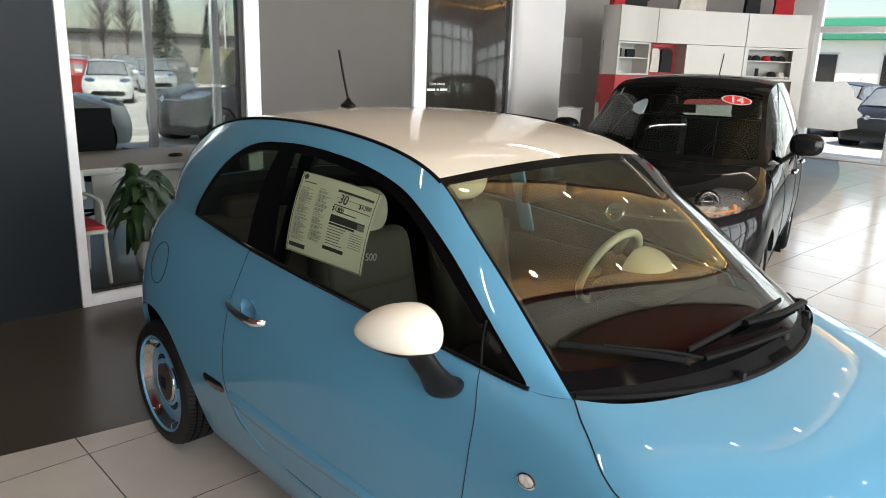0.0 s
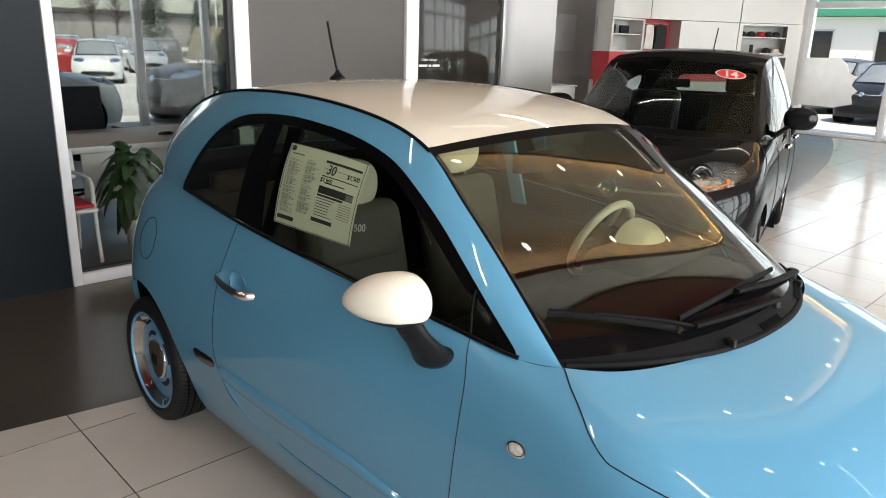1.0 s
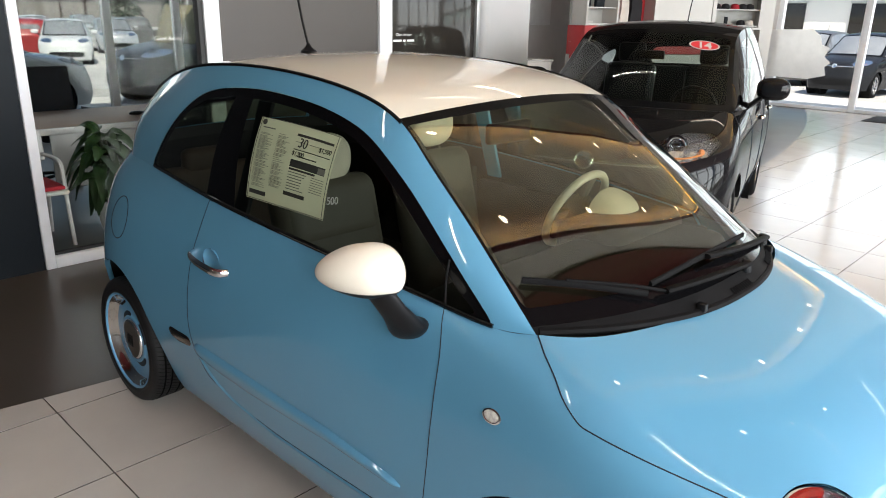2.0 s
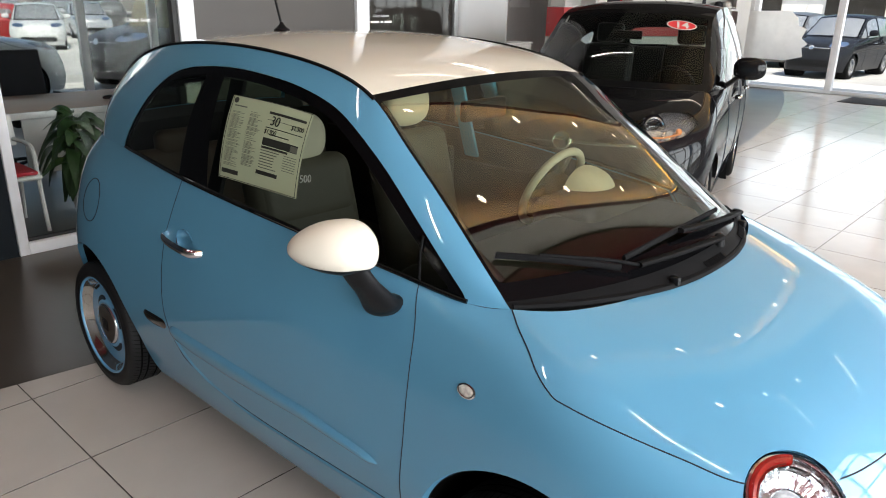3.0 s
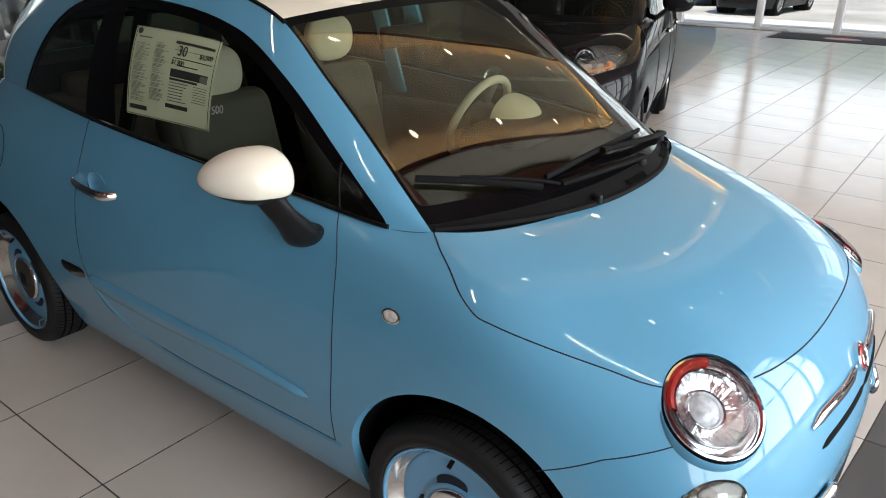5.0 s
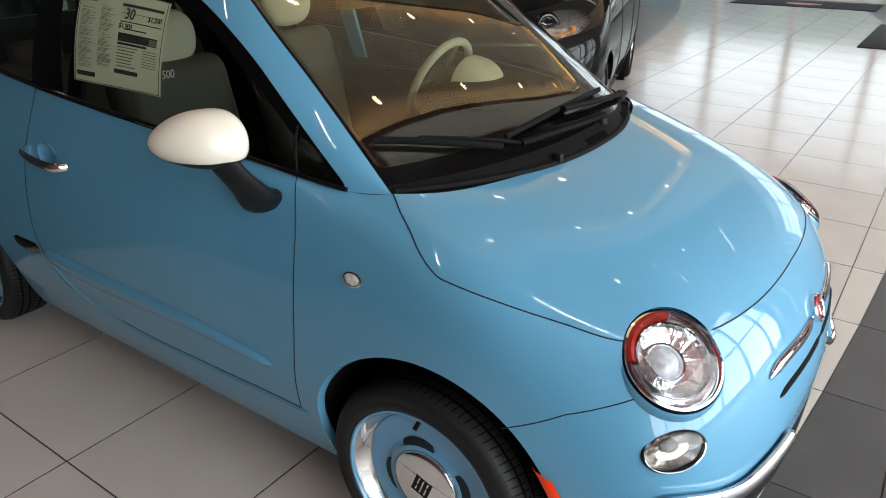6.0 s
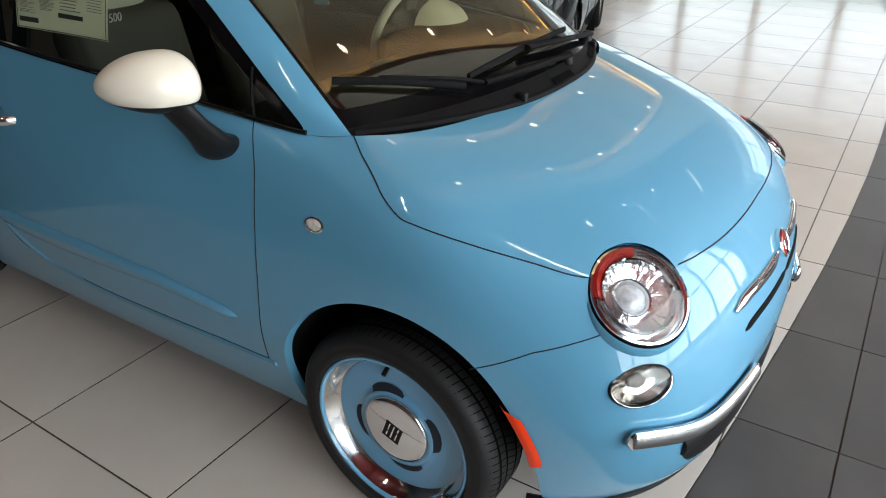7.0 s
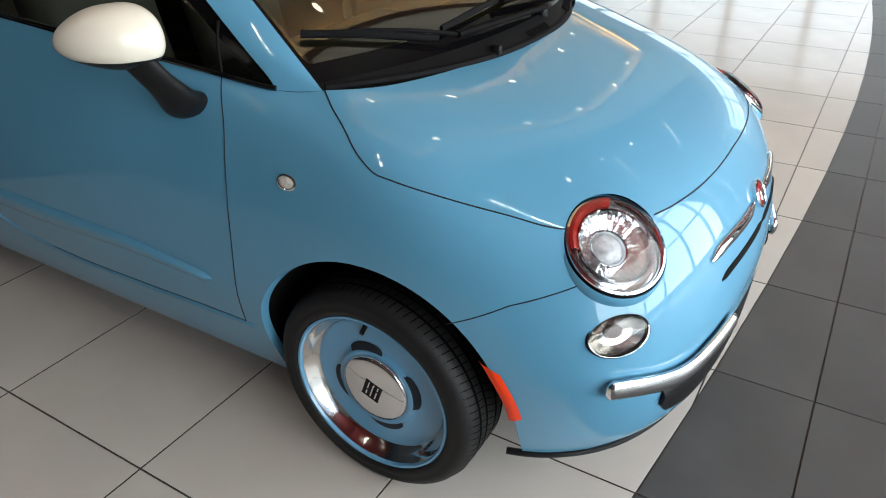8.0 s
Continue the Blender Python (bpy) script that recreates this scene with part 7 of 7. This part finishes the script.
prng = random.Random(11)
for k in range(60):
    a = k * 2.399 + prng.uniform(-0.3, 0.3)
    level = (k + 0.5) / 60
    h = 0.12 + 0.43 * level + prng.uniform(-0.03, 0.05)
    r = prng.uniform(0.02, 0.09) * (1.2 - 0.6 * level)
    ln, wd = prng.uniform(0.20, 0.31) * (1.1 - 0.3 * level), prng.uniform(0.055, 0.085)
    top = Vector((-2.80 + r * math.cos(a), 0.30 + r * math.sin(a), 0.22 + h))
    part("stalk", tube(curve([(-2.80 + 0.03 * math.cos(a), 0.30 + 0.03 * math.sin(a), 0.21), tuple((top + Vector((-2.80, 0.30, 0.24))) / 2), tuple(top)], 6), 0.004, 5), M_STALK, pp)
    part("leaf", moved(leaf_bm(ln, wd, prng.uniform(0.7, 1.7)), Matrix.Translation(top) @ Matrix.Rotation(a, 4, "Z") @ Matrix.Rotation(prng.uniform(-0.7, 0.1), 4, "Y") @ Matrix.Rotation(prng.uniform(-0.4, 0.4), 4, "X")), M_LEAF, pp)

# lettering on the glass and on the dark door
M_LETTER = mat("white_letter", (0.82, 0.82, 0.80), 0.5, vary=0.01)
tagged(text_mesh("Client Advisor", 0.040, (WALL - 0.040, 0.485, 1.500), (0, 1, 0), (0, 0, 1), M_LETTER, "door_lettering", None), "small white Client Advisor lettering on the office glass", "lettering")
tagged(text_mesh("Client Advisor", 0.034, (WALL - 0.022, 2.80, 1.520), (0, 1, 0), (0, 0, 1), M_LETTER, "door_lettering", None), "small white Client Advisor lettering on the dark door", "lettering")
nb = base("name_bars", pose(WALL - 0.022, 2.9, 1.47), "small white name line on the dark door", "lettering")
for y0, y1 in ((2.770, 2.875), (2.895, 2.925), (2.945, 3.035)):
    part("name_bar", box(WALL - 0.0245, WALL - 0.0225, y0, y1, 1.468, 1.486), M_LETTER, nb)

# ---------------------------------------------------------------- outside
# Much paler than asphalt: the glare of full sun is put into the colour.
M_ASPHALT = mat("pale_lot", (0.42, 0.41, 0.39), 0.85, vary=0.25, scale=0.4, bump=0.3, bump_scale=120)
M_CONCRETE = mat("concrete", (0.62, 0.60, 0.56), 0.8, vary=0.12, scale=1.2, bump=0.2, bump_scale=90)
M_SILVER = mat("silver_paint", (0.45, 0.46, 0.47), 0.3, metal=0.3, vary=0.03, coat=1.0)
M_WHITEPAINT = mat("white_paint", (0.72, 0.72, 0.71), 0.3, vary=0.02, coat=1.0)
M_DARKPAINT = mat("near_black_paint", (0.016, 0.017, 0.020), 0.6, spec=0.0, vary=0.05, coat=0.4)
M_DARKPAINT2 = mat("charcoal_paint", (0.045, 0.042, 0.040), 0.4, vary=0.05, coat=0.4)
M_REDPAINT = mat("red_paint", (0.35, 0.02, 0.02), 0.3, vary=0.03, coat=1.0)
M_GREYPAINT = mat("dark_grey_paint", (0.075, 0.071, 0.067), 0.35, vary=0.05, coat=0.4)
structure("ground", box(-600, 600, -600, 600, -0.6, -0.21), M_ASPHALT, "pale car park reaching the horizon", "ground")
structure("pavement_end", box(BACK, FRONT + 2, END + 0.16, END + 3.2, -0.22, -0.06, 0.02), M_CONCRETE, "pale concrete pavement before the shop window", "pavement")
structure("pavement_office", box(OFFICE - 3.6, OFFICE - 0.05, -8, 20, -0.22, -0.06, 0.02), M_CONCRETE, "pale concrete pavement behind the office", "pavement")
lofted_car("car", "near-black compact car parked outside the shop window", pose(-3.35, 19.9, -0.21, 0, 0, -95), M_DARKPAINT, (0.98, 1.0, 1.0), 0.5)
lofted_car("car", "dark grey car parked nose-on outside the shop window", pose(-5.65, 22.6, -0.21, 0, 0, -92), M_GREYPAINT, (1.0, 1.0, 1.0), 0.5)
lofted_car("car", "white hatchback parked close behind the office window", pose(-10.80, 3.12, -0.06, 0, 0, 90), M_WHITEPAINT, (0.90, 0.90, 0.98), 0.0)
grey_car, *_ = lofted_car("car", "dark grey car with its hood open behind the office", pose(-11.35, 4.0, -0.06, 0, 0, -76), M_DARKPAINT2, (1.0, 1.0, 1.06), 0.4)
part("open_hood", moved(box(-0.60, 0.60, -0.03, 0.0, 0.0, 0.80, 0.02), pose(-11.15, 5.05, 1.08, -24, 0, 12)), mat("hood_underside", (0.20, 0.18, 0.11), 0.7, vary=0.2, scale=5), grey_car, "raised hood with pale underside")
for x, y, a, m, w in ((-24.5, 7.6, -20, M_WHITEPAINT, "white"), (-23.0, 10.4, -160, M_SILVER, "silver"), (-31, 12.2, -15, M_SILVER, "silver"), (-32, 8.6, 165, M_REDPAINT, "red"), (-39, 11.5, -10, M_WHITEPAINT, "white"), (-40, 16.0, 170, M_GREYPAINT, "dark grey"), (-38, 20.0, -15, M_WHITEPAINT, "white"), (-48, 17.5, -10, M_SILVER, "silver")):
    lofted_car("car", f"{w} car parked far out in the car park", pose(x, y, -0.21, 0, 0, a), m, (1, 1, 0.92), 0.0, False, "cars in the car park")

hall = base("shop_building", pose(-6, 46, 0), "pale building with green fascia across the car park", "building")
M_BRICK = mat("pale_brick", (0.80, 0.76, 0.70), 0.8, vary=0.08, scale=8, bump=0.2)
M_GREEN = mat("green_fascia", (0.05, 0.31, 0.19), 0.5, vary=0.05)
part("wall", box(-40, 30, 44, 56, -0.21, 3.6, 0.02), M_BRICK, hall, "brick wall")
part("fascia", box(-40.4, 30.4, 43.4, 56.4, 3.62, 4.75, 0.02), M_GREEN, hall, "green fascia")
part("roof", box(-40.2, 30.2, 43.6, 56.2, 4.752, 4.9, 0.02), M_WHITE, hall)
for k in range(12):
    wn_ = part("window", box(-37 + 5.4 * k, -34 + 5.4 * k, 43.90, 44.02, 0.9, 2.8, 0.01), M_DARKGLASS, hall, "dark window")
    part("window_frame", box(-37.1 + 5.4 * k, -33.9 + 5.4 * k, 43.94, 44.01, 2.81, 2.92, 0.01), M_WHITE, wn_)
far = base("warehouse", pose(-95, 40, 0), "long low pale building on the horizon", "building")
part("wall", box(-100, -88, 10, 75, -0.21, 3.4, 0.05), mat("weathered_siding", (0.24, 0.22, 0.20), 0.8, vary=0.15, scale=0.6, bump=0.2), far)
part("roof", box(-100.5, -87.5, 9.5, 75.5, 3.41, 3.9, 0.05), M_GREYPAINT, far)

M_BARK = mat("bark", (0.07, 0.05, 0.038), 0.9, vary=0.3, scale=6, bump=0.5)
M_CONIFER = mat("dark_conifer", (0.022, 0.040, 0.020), 0.8, vary=0.4, scale=3, per_object=0.2)
M_TWIGS = mat("bare_twigs", (0.10, 0.075, 0.062), 0.9, vary=0.3, scale=3)


def tree(kind, x, y, h, seed):
    r = random.Random(seed)
    t = base("tree", pose(x, y, -0.21), "dark green conifer beyond the car park" if kind == "conifer" else "bare deciduous tree beyond the car park", "tree", "trees beyond the car park")
    trunk = tube([(x, y, -0.21), (x + 0.05, y, h * 0.4), (x, y + 0.05, h * 0.95)], 0.14, 8)
    for v in trunk.verts:
        k = max(0.12, 1 - v.co.z / h)
        v.co.x, v.co.y = x + (v.co.x - x) * k, y + (v.co.y - y) * k
    part("trunk", trunk, M_BARK, t)
    bm = bmesh.new()
    if kind == "conifer":
        for _ in range(1500):
            z = r.uniform(0.08, 1.0)
            a, rad = r.uniform(0, 6.283), (1.02 - z) * h * 0.24 * r.uniform(0.35, 1.05) ** 0.6
            c = Vector((x + rad * math.cos(a), y + rad * math.sin(a), z * h - 0.25 * rad))
            d = Vector((math.cos(a), math.sin(a), -0.45)) * r.uniform(0.25, 0.5)
            s = Vector((-math.sin(a), math.cos(a), r.uniform(-0.3, 0.3))) * r.uniform(0.08, 0.18)
            bm.faces.new([bm.verts.new(c - s), bm.verts.new(c + s), bm.verts.new(c + d)])
        part("crown", bm, M_CONIFER, t, "dense needle crown")
    else:
        for _ in range(160):
            a, z0 = r.uniform(0, 6.283), r.uniform(0.25, 0.7) * h
            ln = r.uniform(0.15, 0.38) * h
            c = Vector((x, y, z0))
            e = c + Vector((math.cos(a) * ln * 0.7, math.sin(a) * ln * 0.7, ln * r.uniform(0.5, 1.0)))
            for p, q, w in ((c, e, 0.05), (c.lerp(e, 0.5), c.lerp(e, 0.5) + Vector((r.uniform(-1, 1), r.uniform(-1, 1), r.uniform(0.3, 1))) * ln * 0.4, 0.025), (c.lerp(e, 0.75), c.lerp(e, 0.75) + Vector((r.uniform(-1, 1), r.uniform(-1, 1), r.uniform(0, 1))) * ln * 0.35, 0.02)):
                s = Vector((r.uniform(-1, 1), r.uniform(-1, 1), 0)).normalized() * w
                bm.faces.new([bm.verts.new(p - s), bm.verts.new(p + s), bm.verts.new(q)])
        part("crown", bm, M_TWIGS, t, "bare twigs")


for i, (kind, x, y, h) in enumerate((("conifer", -66, 27.5, 7.5), ("conifer", -70, 34, 6.5), ("bare", -62, 22.5, 8), ("bare", -72, 24, 9), ("bare", -74, 30, 8), ("conifer", -78, 20, 7), ("bare", -80, 40, 9), ("bare", -70, 15, 8))):
    tree(kind, x, y, h, i + 1)
tagged(mesh_object("lamp_post", tube([(-58, 29.5, -0.21), (-58, 29.5, 7.0), (-57.2, 29.2, 7.3)], 0.09, 8), M_ALU), "tall grey lamp post in the car park", "street lamp")

# ---------------------------------------------------------------- floor tiles, each a piece of its own
TX, TY, SX, SY, JOINT = -0.105, -1.067, 0.611, 0.5925, 0.0052
M_GROUT_GREY = mat("grey_grout", (0.105, 0.10, 0.096), 0.9, spec=0.1, vary=0.2, scale=30)
M_GROUT = mat("dark_grout", (0.050, 0.043, 0.036), 0.9, spec=0.1, vary=0.2, scale=30)
R_IN, R_OUT = 30.02, 33.11


def cut_poly(poly, inside):
    """Cuts a plan polygon by a signed function."""
    out = []
    for a, b in zip(poly, poly[1:] + poly[:1]):
        ga, gb = inside(a), inside(b)
        if ga >= 0:
            out.append(a)
        if (ga >= 0) != (gb >= 0):
            t = ga / (ga - gb)
            out.append((a[0] + t * (b[0] - a[0]), a[1] + t * (b[1] - a[1])))
    return out


def subdivided(x0, x1, y0, y1, n=4):
    c = [(x0, y0), (x1, y0), (x1, y1), (x0, y1)]
    out = []
    for a, b in zip(c, c[1:] + c[:1]):
        out += [(a[0] + (b[0] - a[0]) * k / n, a[1] + (b[1] - a[1]) * k / n) for k in range(n)]
    return out


def tile_mesh(poly, ox, oy, drop):
    """A slab with a slightly lowered rim."""
    bm = bmesh.new()
    cx, cy = sum(p[0] for p in poly) / len(poly), sum(p[1] for p in poly) / len(poly)
    top = [bm.verts.new((cx + (x - cx) * 0.9985 - ox, cy + (y - cy) * 0.9985 - oy, 0.0)) for x, y in poly]
    rim = [bm.verts.new((x - ox, y - oy, -0.0006)) for x, y in poly]
    low = [bm.verts.new((x - ox, y - oy, -drop)) for x, y in poly]
    bm.faces.new(top)
    for r0, r1 in ((top, rim), (rim, low)):
        for i in range(len(poly)):
            j = (i + 1) % len(poly)
            bm.faces.new((r0[i], r1[i], r1[j], r0[j])).material_index = 0 if r0 is top else 1
    me = bpy.data.meshes.new("tile")
    bmesh.ops.recalc_face_normals(bm, faces=bm.faces)
    bm.to_mesh(me)
    bm.free()
    return me


def lay_tiles(material, grout, x_range, y_range, inside, offset=(0.0, 0.0)):
    full = {}
    for i in range(*x_range):
        for j in range(*y_range):
            x0, y0 = TX + offset[0] + i * SX, TY + offset[1] + j * SY
            poly = subdivided(x0 + JOINT / 2, x0 + SX - JOINT / 2, y0 + JOINT / 2, y0 + SY - JOINT / 2)
            whole_tile = all(inside(p) > 0 for p in poly)
            if not whole_tile:
                poly = cut_poly(poly, inside)
                if len(poly) < 3:
                    continue
                me = tile_mesh(poly, x0, y0, 0.0038)
            else:
                if "me" not in full:
                    full["me"] = tile_mesh(poly, x0, y0, 0.0038)
                me = full["me"]
            if not me.materials:
                me.materials.append(material)
                me.materials.append(grout)
            ob = new("tile", me)
            ob.location = (x0, y0, 0)
            ob.parent = floor


def pale(p):
    r = math.hypot(p[0] - ARC_C, p[1] - ARC_Y)
    return min(r - R_IN, R_OUT - r)


def grey(p):
    r = math.hypot(p[0] - ARC_C, p[1] - ARC_Y)
    return r - R_OUT - 0.004


lay_tiles(M_TILE, M_GROUT, (-4, 6), (-3, 26), pale)
lay_tiles(M_TILE_DARK, M_GROUT_GREY, (4, 9), (-2, 14), grey, (0.305, 0.0))
